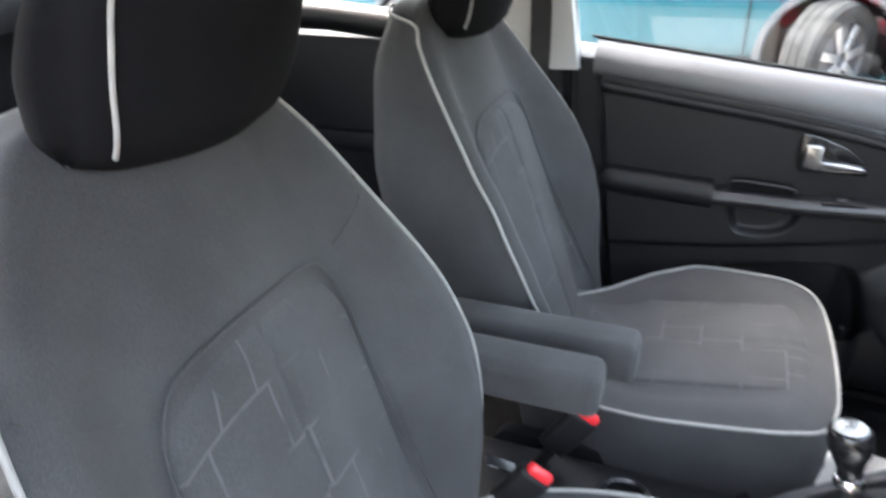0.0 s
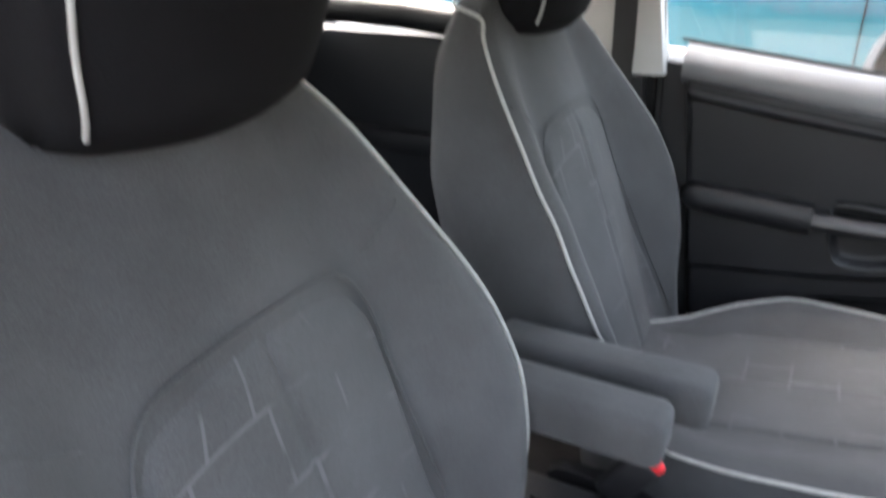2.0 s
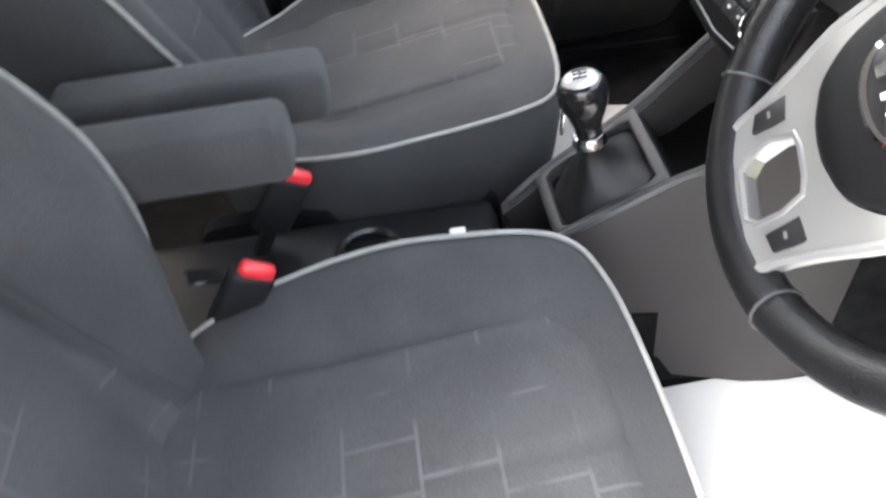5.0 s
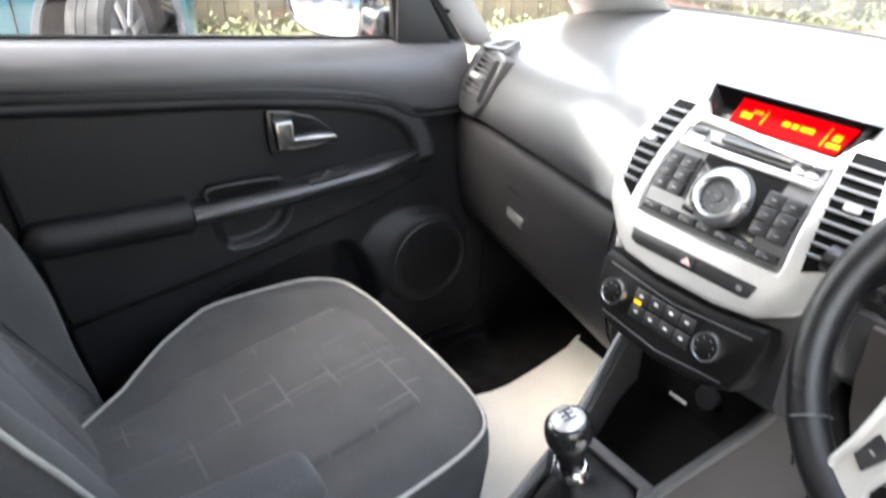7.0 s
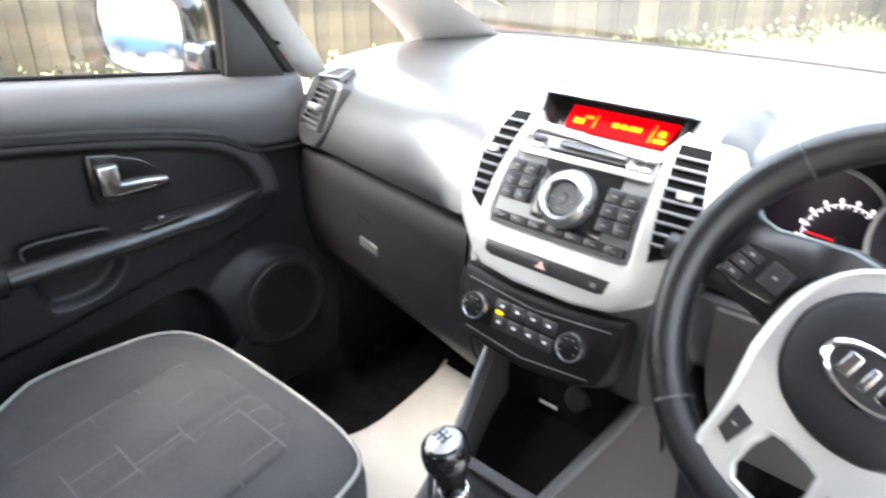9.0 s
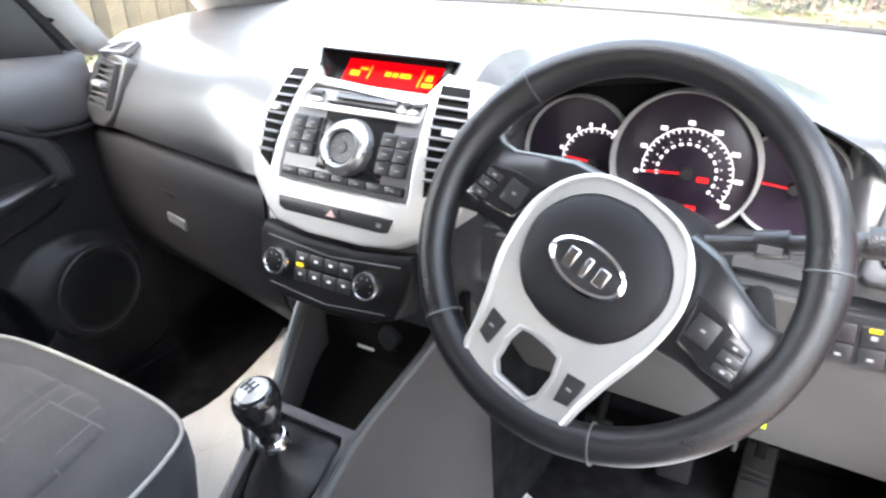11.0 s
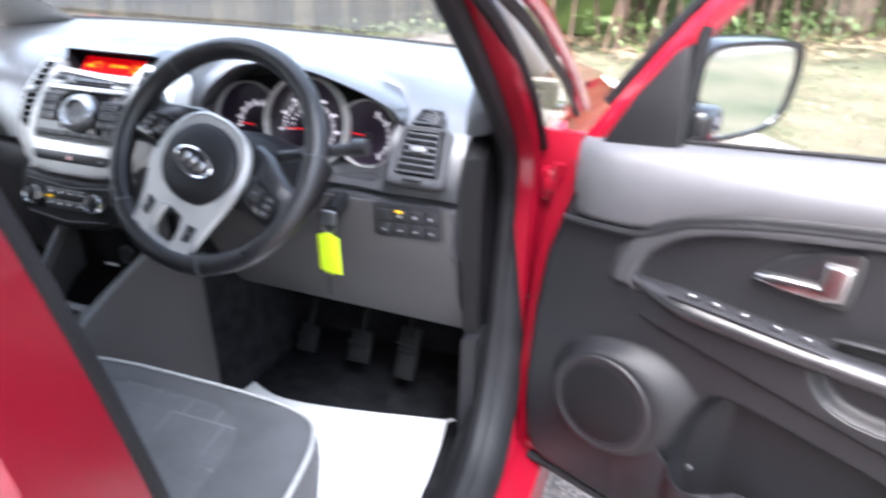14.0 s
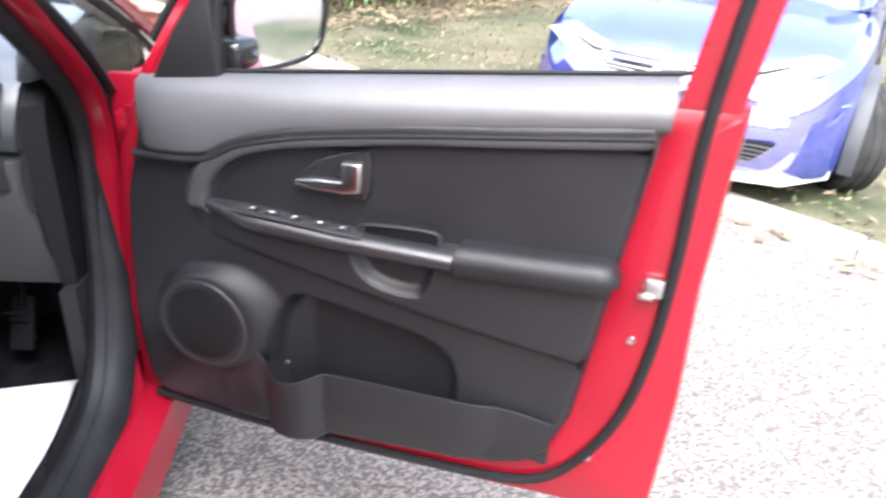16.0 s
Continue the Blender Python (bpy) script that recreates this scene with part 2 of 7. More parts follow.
def smooth_lerp(table, x):
    """Interpolates with rounded corners."""
    d = 0.02 * (table[-1][0] - table[0][0])
    return (lerp(table, x - 2 * d) + 2 * lerp(table, x - d) + 3 * lerp(table, x) + 2 * lerp(table, x + d) + lerp(table, x + 2 * d)) / 9


def loft(loops, closed=True, caps=True, ring=False):
    """A skin over loops of equally many points."""
    bm = bmesh.new()
    vs = [[bm.verts.new(p) for p in l] for l in loops]
    k = len(loops[0])
    for i in range(len(vs) if ring else len(vs) - 1):
        a, b = vs[i], vs[(i + 1) % len(vs)]
        for j in range(k if closed else k - 1):
            bm.faces.new((a[j], a[(j + 1) % k], b[(j + 1) % k], b[j]))
    if caps and closed and not ring:
        bm.faces.new(vs[0][::-1])
        bm.faces.new(vs[-1])
    return bm


def tube(pts, r, n=8, closed=False, flat=1.0):
    """A round bar along points; r may be a list."""
    p = [Vector(q) for q in pts]
    k = len(p)
    tang = [(p[(i + 1) % k] - p[i - 1]) if closed else (p[min(i + 1, k - 1)] - p[max(i - 1, 0)]) for i in range(k)]
    up = Vector((0, 0, 1)) if abs(tang[0].normalized().z) < 0.9 else Vector((1, 0, 0))
    loops = []
    for i in range(k):
        t = tang[i].normalized()
        s = t.cross(up)
        s = s.normalized() if s.length > 1e-5 else Vector((1, 0, 0))
        u = s.cross(t).normalized()
        up = u
        rr = r[i] if isinstance(r, (list, tuple)) else r
        loops.append([p[i] + (s * math.cos(a) * rr + u * math.sin(a) * rr * flat) for a in (2 * math.pi * j / n for j in range(n))])
    return loft(loops, ring=closed)


def rbox(sx, sy, sz, bev=0.004, seg=2, m=None):
    bm = bmesh.new()
    bmesh.ops.create_cube(bm, size=1.0)
    bmesh.ops.scale(bm, vec=(sx, sy, sz), verts=bm.verts)
    b = min(bev, 0.49 * min(sx, sy, sz))
    if b > 0:
        bmesh.ops.bevel(bm, geom=bm.edges[:], offset=b, segments=seg, profile=0.5, affect="EDGES")
    if m is not None:
        bm.transform(m)
    return bm


def box2(a, b, bev=0.004, seg=2):
    """A bevelled box between two corners."""
    a, b = Vector(a), Vector(b)
    c, s = (a + b) / 2, b - a
    return rbox(abs(s.x), abs(s.y), abs(s.z), bev, seg, Matrix.Translation(c))


def prism(poly, y0, y1, bev=0.0, seg=2, hole=None):
    """Extrudes an (x, z) outline from y0 to y1 and rounds its rims; y1 is the face that is seen. hole: an outline cut through, with as many points."""
    bm = bmesh.new()
    k = len(poly)
    if hole:
        o = [[bm.verts.new((x, y, z)) for x, z in poly] for y in (y0, y1)]
        h = [[bm.verts.new((x, y, z)) for x, z in hole] for y in (y0, y1)]
        for j in range(k):
            n = (j + 1) % k
            bm.faces.new((o[0][j], o[0][n], o[1][n], o[1][j]))
            bm.faces.new((h[0][n], h[0][j], h[1][j], h[1][n]))
            bm.faces.new((o[1][j], o[1][n], h[1][n], h[1][j]))
            bm.faces.new((o[0][n], o[0][j], h[0][j], h[0][n]))
        rim = [e for e in bm.edges if abs(e.verts[0].co.y - y1) < 1e-6 and abs(e.verts[1].co.y - y1) < 1e-6 and any(abs(v.co.y - y0) < 1e-6 for f in e.link_faces for v in f.verts)]
    else:
        f0 = [bm.verts.new((x, y0, z)) for x, z in poly]
        f1 = [bm.verts.new((x, y1, z)) for x, z in poly]
        bm.faces.new(f0[::-1])
        top = bm.faces.new(f1)
        for j in range(k):
            n = (j + 1) % k
            bm.faces.new((f0[j], f0[n], f1[n], f1[j]))
        rim = list(top.edges)
    bmesh.ops.recalc_face_normals(bm, faces=bm.faces)
    if bev:
        bmesh.ops.bevel(bm, geom=rim, offset=bev, segments=seg, profile=0.5, affect="EDGES")
    return bm


def lathe(profile, n=32, a0=0.0, a1=2 * math.pi):
    """Turns a profile of (radius, height) about the z axis."""
    full = abs(a1 - a0 - 2 * math.pi) < 1e-6
    loops = []
    for j in range(n if full else n + 1):
        a = a0 + (a1 - a0) * j / n
        loops.append([(r * math.cos(a), r * math.sin(a), h) for r, h in profile])
    return loft(loops, closed=False, caps=False, ring=full)


def rrect(x0, z0, x1, z1, r, n=4):
    """The outline of a rounded rectangle."""
    out = []
    for cx, cz, a in ((x1 - r, z1 - r, 0), (x0 + r, z1 - r, 90), (x0 + r, z0 + r, 180), (x1 - r, z0 + r, 270)):
        for j in range(n + 1):
            t = radians(a + 90 * j / n)
            out.append((cx + r * math.cos(t), cz + r * math.sin(t)))
    return out


def ellipse(cx, cz, rx, rz, n=28, turn=0.0):
    c, s = math.cos(turn), math.sin(turn)
    return [(cx + rx * math.cos(a) * c - rz * math.sin(a) * s, cz + rx * math.cos(a) * s + rz * math.sin(a) * c) for a in (2 * math.pi * j / n for j in range(n))]


def frame_of(origin, x_axis, out_axis):
    """A pose whose x runs along x_axis and whose +y points away from out_axis, the way a face looks."""
    x = Vector(x_axis).normalized()
    y = -Vector(out_axis).normalized()
    z = x.cross(y).normalized()
    y = z.cross(x)
    m = Matrix((x, y, z)).transposed().to_4x4()
    m.translation = origin
    return m


# ---- the ground and what stands far off are further down; first the shell of the red car ----
MID = 0.015


def both(f):
    """Calls f(side) for the passenger's side (-1) and the driver's side (+1)."""
    for s in (-1, 1):
        f(s)


car = thing("red_hatchback", "red hatchback with the driver's door wide open", "car")
part("floor_pan", join(box2((-0.72, -1.9, 0.24), (0.75, 0.62, 0.315), 0.01), box2((-0.09, -1.9, 0.30), (0.12, -0.2, 0.42), 0.03)), CARPET, car, "black carpeted floor")
part("footwell_wall", loft([[(x, 0.62, 0.30), (x, 0.70, 0.55), (x, 0.66, 1.0), (x, 0.70, 1.0), (x, 0.75, 0.55), (x, 0.68, 0.28)] for x in (-0.72, 0.75)]), CARPET, car)
roof = []
for i in range(13):
    x = -0.60 + 1.23 * i / 12
    d = 0.05 * ((x - MID) / 0.615) ** 2
    roof.append([(x, y, z - d) for y, z in ((0.02, 1.42), (-0.35, 1.545), (-0.9, 1.575), (-1.6, 1.55), (-2.05, 1.48), (-2.05, 1.45), (-1.6, 1.515), (-0.9, 1.54), (-0.35, 1.51), (0.02, 1.385))])
part("roof_lining", loft(roof), LINING, car, "pale grey cloth roof lining")
roofo = [[(x, y, z + 0.03) for x, y, z in l] for l in roof]
part("roof_skin", loft([[(x * 1.06, y, z + 0.012) for x, y, z in l] for l in roofo]), RED, car)


def pillar(pts, r, material, name, label=""):
    part(name, tube(catmull(pts, 6), r, 10), material, car, label)


def side_shell(s):
    def X(x):
        return MID + s * x
    # front pillars: pale trim inside, red skin outside
    if s > 0:
        pillar([(X(0.675), 0.72, 1.04), (X(0.66), 0.45, 1.17), (X(0.635), 0.15, 1.34), (X(0.61), -0.05, 1.44), (X(0.59), -0.3, 1.50)], [0.04] * 24 + [0.04], PILLAR, "windscreen_pillar_trim", "pale grey pillar trim")
    else:
        la = catmull([(-0.745, 0.63, 0.99), (-0.738, 0.603, 1.017), (-0.731, 0.578, 1.045), (-0.719, 0.525, 1.089), (-0.706, 0.456, 1.135), (-0.693, 0.390, 1.182), (-0.665, 0.24, 1.285), (-0.61, 0.0, 1.43), (-0.59, -0.15, 1.49)], 5)
        ra = catmull([(-0.575, 0.72, 1.03), (-0.562, 0.675, 1.055), (-0.553, 0.635, 1.078), (-0.541, 0.57, 1.107), (-0.527, 0.50, 1.137), (-0.507, 0.43, 1.17), (-0.49, 0.26, 1.26), (-0.50, 0.03, 1.40), (-0.51, -0.12, 1.46)], 5)
        part("windscreen_pillar_trim", loft([[l, l.lerp(r, 0.12) + Vector((0, -0.022, 0.008)), l.lerp(r, 0.4) + Vector((0, -0.046, 0.012)), l.lerp(r, 0.7) + Vector((0, -0.04, 0.010)), l.lerp(r, 0.93) + Vector((0, -0.018, 0.006)), r, r + Vector((0, 0.03, -0.012)), l + Vector((-0.012, 0.02, -0.008))] for l, r in zip(la, ra)]), PILLAR, car, "broad pale grey pillar trim", 60)
        lp = catmull([(-0.748, 0.325, 0.985), (-0.741, 0.300, 1.007), (-0.712, 0.207, 1.113), (-0.688, 0.132, 1.201), (-0.655, 0.03, 1.31), (-0.60, -0.12, 1.46)], 5)
        rp_ = catmull([(-0.748, 0.385, 0.985), (-0.738, 0.361, 1.017), (-0.712, 0.280, 1.113), (-0.688, 0.222, 1.201), (-0.655, 0.15, 1.31), (-0.60, 0.03, 1.44)], 5)
        part("quarter_window_post", loft([[l, l.lerp(r, 0.3) + Vector((0.012, -0.004, 0)), l.lerp(r, 0.7) + Vector((0.012, -0.004, 0)), r, r + Vector((-0.025, 0.005, 0)), l + Vector((-0.025, 0.005, 0))] for l, r in zip(lp, rp_)]), PILLAR, car, "pale grey quarter window post", 50)
    # centre pillar, pale upper trim and dark lower trim
    dr = 0.05 if s > 0 else 0.0
    up = [[(X(x + dx), y, z) for dx, y in ((-0.012, y0), (-0.02, (y0 + y1) / 2), (-0.012, y1), (0.04, y1), (0.04, y0))] for x, z, y0, y1 in ((0.70, 1.045, -0.60 - dr, -0.76), (0.69, 1.2, -0.62 - dr, -0.77), (0.65, 1.37, -0.66 - dr, -0.80), (0.60, 1.50, -0.70, -0.84))]
    part("centre_pillar_trim", loft(up), PILLAR, car, "pale grey upper pillar trim")
    dr = 0.05 if s > 0 else 0.0
    lo = [[(X(x + dx), y, z) for dx, y in ((-0.01, y0), (-0.018, (y0 + y1) / 2), (-0.01, y1), (0.05, y1), (0.05, y0))] for x, z, y0, y1 in ((0.70, 0.36, -0.60 - dr, -0.85), (0.70, 0.7, -0.61 - dr, -0.78), (0.70, 1.04, -0.64 - dr, -0.76))]
    part("lower_pillar_trim", loft(lo), DARK, car)
    # rear side: door below the glass, sill line pale
    part("rear_door_panel", join(box2((X(0.71), -1.62, 0.33), (X(0.77), -0.74, 1.09), 0.02), box2((X(0.685), -1.6, 0.80), (X(0.72), -0.76, 0.86), 0.015)), DARK, car, "black rear door panel")
    part("rear_door_sill", tube([(X(0.71), -1.66, 1.145), (X(0.70), -1.2, 1.135), (X(0.70), -0.74, 1.095)], 0.035, 10), TRIM, car, "grey rear door top")
    part("rear_side_wall", box2((X(0.66), -2.05, 0.33), (X(0.74), -1.6, 1.2), 0.03), DARK, car)
    part("rear_pillar", loft([[(X(0.68), -1.62, 1.18), (X(0.66), -1.95, 1.25), (X(0.72), -1.95, 1.25), (X(0.74), -1.62, 1.18)], [(X(0.60), -1.42, 1.52), (X(0.57), -1.55, 1.52), (X(0.62), -1.55, 1.54), (X(0.66), -1.42, 1.54)]]), LINING, car)
    part("tailgate_pillar", loft([[(X(0.60), -2.02, 1.20), (X(0.60), -2.12, 1.2), (X(0.70), -2.12, 1.2), (X(0.70), -2.02, 1.2)], [(X(0.50), -1.95, 1.52), (X(0.50), -2.02, 1.52), (X(0.62), -2.02, 1.54), (X(0.62), -1.95, 1.54)]]), LINING, car)
    part("roof_rail_trim", tube(catmull([(X(0.60), 0.0, 1.43), (X(0.605), -0.35, 1.49), (X(0.61), -0.9, 1.51), (X(0.60), -1.6, 1.50)], 5), 0.035, 8), LINING, car)
    # outer red skin of the body side, round the door opening
    part("rear_wing", box2((X(0.80), -2.12, 0.62), (X(0.85), -0.72, 1.06), 0.03), RED, car)
    part("rear_sill", box2((X(0.80), -0.99, 0.25), (X(0.85), -0.72, 0.62), 0.02), RED, car)
    part("front_wing", loft([[(X(0.79), 0.45, 0.25), (X(0.83), 0.50, 0.25), (X(0.85), 1.7, 0.25), (X(0.79), 1.7, 0.25)], [(X(0.79), 0.45, 0.7), (X(0.84), 0.50, 0.7), (X(0.82), 1.75, 0.7), (X(0.76), 1.75, 0.7)], [(X(0.775), 0.52, 0.86), (X(0.805), 0.55, 0.86), (X(0.76), 1.7, 0.78), (X(0.70), 1.7, 0.78)], [(X(0.745), 0.58, 0.945), (X(0.775), 0.60, 0.945), (X(0.70), 1.7, 0.83), (X(0.66), 1.7, 0.83)]]), RED, car)
    part("sill", loft([[(X(0.70), y, 0.30), (X(0.70), y, 0.345), (X(0.75), y, 0.362), (X(0.80), y, 0.366), (X(0.845), y, 0.335), (X(0.85), y, 0.24), (X(0.72), y, 0.22)] for y in (-0.75, -0.3, 0.2, 0.42)]), REDIN if s > 0 else DARK, car, "red door sill" if s > 0 else "")


both(side_shell)
part("bonnet", loft([[(x, 0.82 - 0.05 * abs(x), 1.01), (x, 1.2, 0.98 - 0.04 * x * x), (x, 1.75, 0.84), (x, 1.75, 0.80), (x, 0.85, 0.98)] for x in (-0.68, -0.4, 0.0, 0.4, 0.71)]), RED, car)
part("tailgate", box2((-0.62, -2.12, 0.45), (0.65, -2.02, 1.22), 0.04), DARK, car)
ws = [[(MID + u * w, y - 0.06 * u * u, z) for u in (-1, -0.6, -0.2, 0.2, 0.6, 1)] for w, y, z in ((0.64, 0.84, 1.035), (0.62, 0.45, 1.22), (0.58, 0.05, 1.40))]
glassob = part("windscreen", loft(ws, closed=False, caps=False), CLEAR, car, "clear windscreen")
glassob.visible_shadow = False
for s, nm in ((-1, "quarter_glass"),):
    g = part(nm, loft([[(MID + s * 0.715, 0.34, 1.02), (MID + s * 0.71, 0.62, 1.03)], [(MID + s * 0.69, 0.22, 1.16), (MID + s * 0.68, 0.38, 1.17)]], closed=False, caps=False), CLEAR, car)
    g.visible_shadow = False
part("windscreen_base_strip", tube([(MID + u * 0.66, 0.80 - 0.07 * u * u, 1.047) for u in (-1, -0.75, -0.5, -0.25, 0, 0.25, 0.5, 0.75, 1)], 0.006, 6), RUBBER, car)

# the driver's door opening: hinge pillar, front pillar and centre pillar in red, with the black seal
edge = [(0.68, -0.62, 1.55), (0.69, -0.44, 1.545), (0.71, -0.315, 1.50), (0.73, -0.24, 1.42), (0.742, -0.17, 1.345), (0.747, -0.10, 1.28), (0.748, 0.0, 1.205), (0.748, 0.12, 1.115), (0.748, 0.225, 1.03), (0.747, 0.295, 0.96), (0.743, 0.330, 0.88), (0.741, 0.332, 0.79), (0.742, 0.315, 0.68), (0.744, 0.285, 0.56), (0.747, 0.235, 0.465), (0.75, 0.165, 0.405), (0.75, 0.05, 0.375), (0.75, -0.1, 0.37), (0.75, -0.35, 0.38), (0.75, -0.45, 0.44), (0.75, -0.50, 0.55), (0.75, -0.54, 0.8), (0.75, -0.585, 1.0), (0.75, -0.625, 1.15), (0.745, -0.67, 1.30), (0.70, -0.70, 1.50)]
part("door_seal", tube(catmull(edge, 5), [0.0135 if p.y < -0.40 and p.z > 0.45 else 0.017 + 0.006 * min(1, max(0, (0.66 - p.z) / 0.15)) for p in catmull(edge, 5)], 8), RUBBER, car, "black rubber door seal")
c = [Vector(p) for p in catmull(edge, 5)]
mid = Vector((0.77, -0.15, 0.9))
loops = []
for p in c:
    o = (Vector((0, p.y, p.z)) - Vector((0, mid.y, mid.z))).normalized()
    k = min(1, max(0, (p.z - 0.94) / 0.08)) if p.y > -0.55 else 0.0
    f = min(1, max(0, (p.y - 0.0) / 0.2)) * min(1, max(0, (p.z - 0.40) / 0.10))
    wa, wb, da, db = 0.055 - 0.045 * f - 0.035 * k * (1 - f), 0.10 - 0.08 * f - 0.068 * k * (1 - f), 0.045 - 0.004 * f - 0.015 * k * (1 - f), 0.07 - 0.02 * f - 0.034 * k * (1 - f)
    i, a, b = p + o * 0.010, p + o * wa, p + o * wb
    loops.append([i, i + Vector((0.022, 0, 0)), a + Vector((da, 0, 0)), b + Vector((db, 0, 0)), b + Vector((0.02, 0, 0)), a])
band = [p for p in c if p.z < 0.96 and -0.40 < p.y]
loops2 = []
for n_, p in enumerate(band):
    o = (Vector((0, p.y, p.z)) - Vector((0, mid.y, mid.z))).normalized()
    k = min(1, max(0.02, (0.95 - p.z) / 0.42) if p.y > 0 else 1, (len(band) - 1 - n_) / 6 + 0.05)
    k = k * k * (3 - 2 * k)
    loops2.append([p + Vector((dx * k, 0, 0)) + o * (d * k) for dx, d in ((-0.012, -0.010), (0.008, -0.017), (0.034, -0.012), (0.054, 0.008), (0.056, 0.034), (0.02, 0.04))])
part("sill_seal", loft(loops2), RUBBER, car, "broad black rubber seal on the sill", 50)
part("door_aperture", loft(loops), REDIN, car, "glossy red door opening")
# driver's quarter window between the door post and the thin front pillar
lining = [p for p in c if p.z < 1.0 and p.y > -0.02]
part("hinge_pillar_lining", loft([[p + Vector((0.004, 0, 0)), p + Vector((-0.012, -0.008, 0.004)), p + Vector((-0.03, 0.01, 0.004)), p + Vector((-0.05, 0.07, 0)), p + Vector((-0.03, 0.12, 0)), p + Vector((0.002, 0.05, 0))] for p in lining]), SATINBLACK, car, "black lining inside the hinge pillar", 50)
post_line = catmull([(0.74, -0.23, 1.40), (0.775, -0.10, 1.275), (0.785, 0.02, 1.21), (0.788, 0.12, 1.155), (0.790, 0.215, 1.092), (0.791, 0.295, 1.028), (0.792, 0.365, 0.955)], 5)
part("quarter_window_seal", tube(post_line, 0.010, 6), RUBBER, car, "black window seal")
outer_line = catmull([(0.72, -0.28, 1.52), (0.765, -0.16, 1.36), (0.79, -0.02, 1.265), (0.80, 0.16, 1.195), (0.80, 0.33, 1.125), (0.80, 0.48, 1.06), (0.80, 0.62, 0.985), (0.80, 0.68, 0.95)], 5)
part("front_pillar_skin", tube([p + Vector((0.008, 0.014, 0.008)) for p in outer_line], 0.013, 8), RED, car, "slim red front pillar")
part("quarter_window_seal", tube([p + Vector((-0.004, -0.006, -0.006)) for p in outer_line[8:]], 0.009, 6), RUBBER, car, "black window seal")
g = part("quarter_glass", loft([post_line[3:], [Vector(p) for p in catmull([outer_line[10], outer_line[18], outer_line[24], outer_line[30]], 9)][:len(post_line[3:])]], closed=False, caps=False), CLEAR, car, "driver's quarter window")
g.visible_shadow = False
part("kick_panel", loft([[(0.70, 0.225, z), (0.722, 0.24, z), (0.75, 0.60, z), (0.70, 0.60, z)] for z in (0.33, 0.5, 0.615)]), DARK, car)
part("kick_panel", loft([[(-0.69, 0.20, z), (-0.72, 0.22, z), (-0.72, 0.66, z), (-0.68, 0.66, z)] for z in (0.33, 0.6, 0.9)]), DARK, car)
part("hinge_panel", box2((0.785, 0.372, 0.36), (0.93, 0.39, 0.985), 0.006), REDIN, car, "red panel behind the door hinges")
part("check_strap", join(tube([(0.772, 0.345, 0.672), (0.83, 0.325, 0.668), (0.90, 0.315, 0.66)], 0.006, 8), rbox(0.03, 0.012, 0.018, 0.004, 2, Matrix.Translation((0.764, 0.337, 0.674)))), RUBBER, car, "black door check strap")
for z in (0.89, 0.55):
    part("door_hinge", join(box2((0.795, 0.350, z - 0.03), (0.825, 0.385, z + 0.03), 0.008), box2((0.80, 0.345, z - 0.012), (0.86, 0.362, z + 0.012), 0.005), moved(lathe([(0, -0.042), (0.010, -0.042), (0.010, 0.042), (0, 0.042)], 12), Matrix.Translation((0.826, 0.352, z)))), REDIN, car, "red door hinge")

# road wheels, rear skin and lamps, which close the car off outside
CARTYRE = mat("black tyre", (0.03, 0.03, 0.03), 0.8, vary=0.3, scale=12, bump=0.4, bscale=90)
CARALLOY = mat("silver alloy", (0.5, 0.5, 0.51), 0.32, 0.8, vary=0.06, scale=10)
for s in (-1, 1):
    for y in (1.22, -1.33):
        wmx = Matrix.Translation((MID + s * 0.79, y, 0.31)) @ Matrix.Rotation(radians(90 * s), 4, "Y")
        wl = part("wheel", moved(lathe([(0.19, -0.09), (0.28, -0.095), (0.305, -0.07), (0.31, 0.0), (0.305, 0.07), (0.28, 0.095), (0.20, 0.09)], 36), wmx), CARTYRE, car, "black tyre")
        part("rim", moved(lathe([(0.205, 0.08), (0.19, 0.085), (0.18, 0.03), (0.0, 0.03)], 30), wmx), CARALLOY, wl)
        for k in range(5):
            part("spoke", moved(rbox(0.17, 0.05, 0.02, 0.006, 2, Matrix.Rotation(2 * math.pi * k / 5, 4, "Z") @ Matrix.Translation((0.10, 0, 0.065))), wmx), CARALLOY, wl, "silver spoke")
    part("tail_lamp", box2((MID + s * 0.56, -2.17, 0.75), (MID + s * 0.78, -2.08, 1.02), 0.03, 3), REDBTN, car, "red tail lamp")
    part("headlamp", box2((MID + s * 0.45, 1.66, 0.60), (MID + s * 0.74, 1.81, 0.72), 0.04, 3), DIALRING, car, "clear headlamp")
part("rear_bumper", box2((-0.76, -2.26, 0.26), (0.79, -2.10, 0.62), 0.05, 3), RED, car, "red bumper")
part("front_bumper", box2((-0.76, 1.62, 0.22), (0.79, 1.90, 0.62), 0.07, 3), RED, car, "red bumper")
part("tailgate_skin", box2((-0.66, -2.16, 0.60), (0.69, -2.115, 1.16), 0.02, 2), RED, car)


# ---- front seats ----
HW = [(0.55, 0.20), (0.64, 0.215), (0.72, 0.235), (0.80, 0.275), (0.86, 0.288), (0.92, 0.287), (1.0, 0.268), (1.1, 0.224), (1.16, 0.199), (1.21, 0.165), (1.24, 0.12)]
BO = [(0.55, 0.03), (0.66, 0.05), (0.75, 0.075), (0.85, 0.082), (0.95, 0.07), (1.02, 0.05), (1.1, 0.03), (1.18, 0.008), (1.24, -0.01)]
TH = [(0.55, 0.13), (0.8, 0.17), (1.0, 0.16), (1.15, 0.12), (1.24, 0.07)]


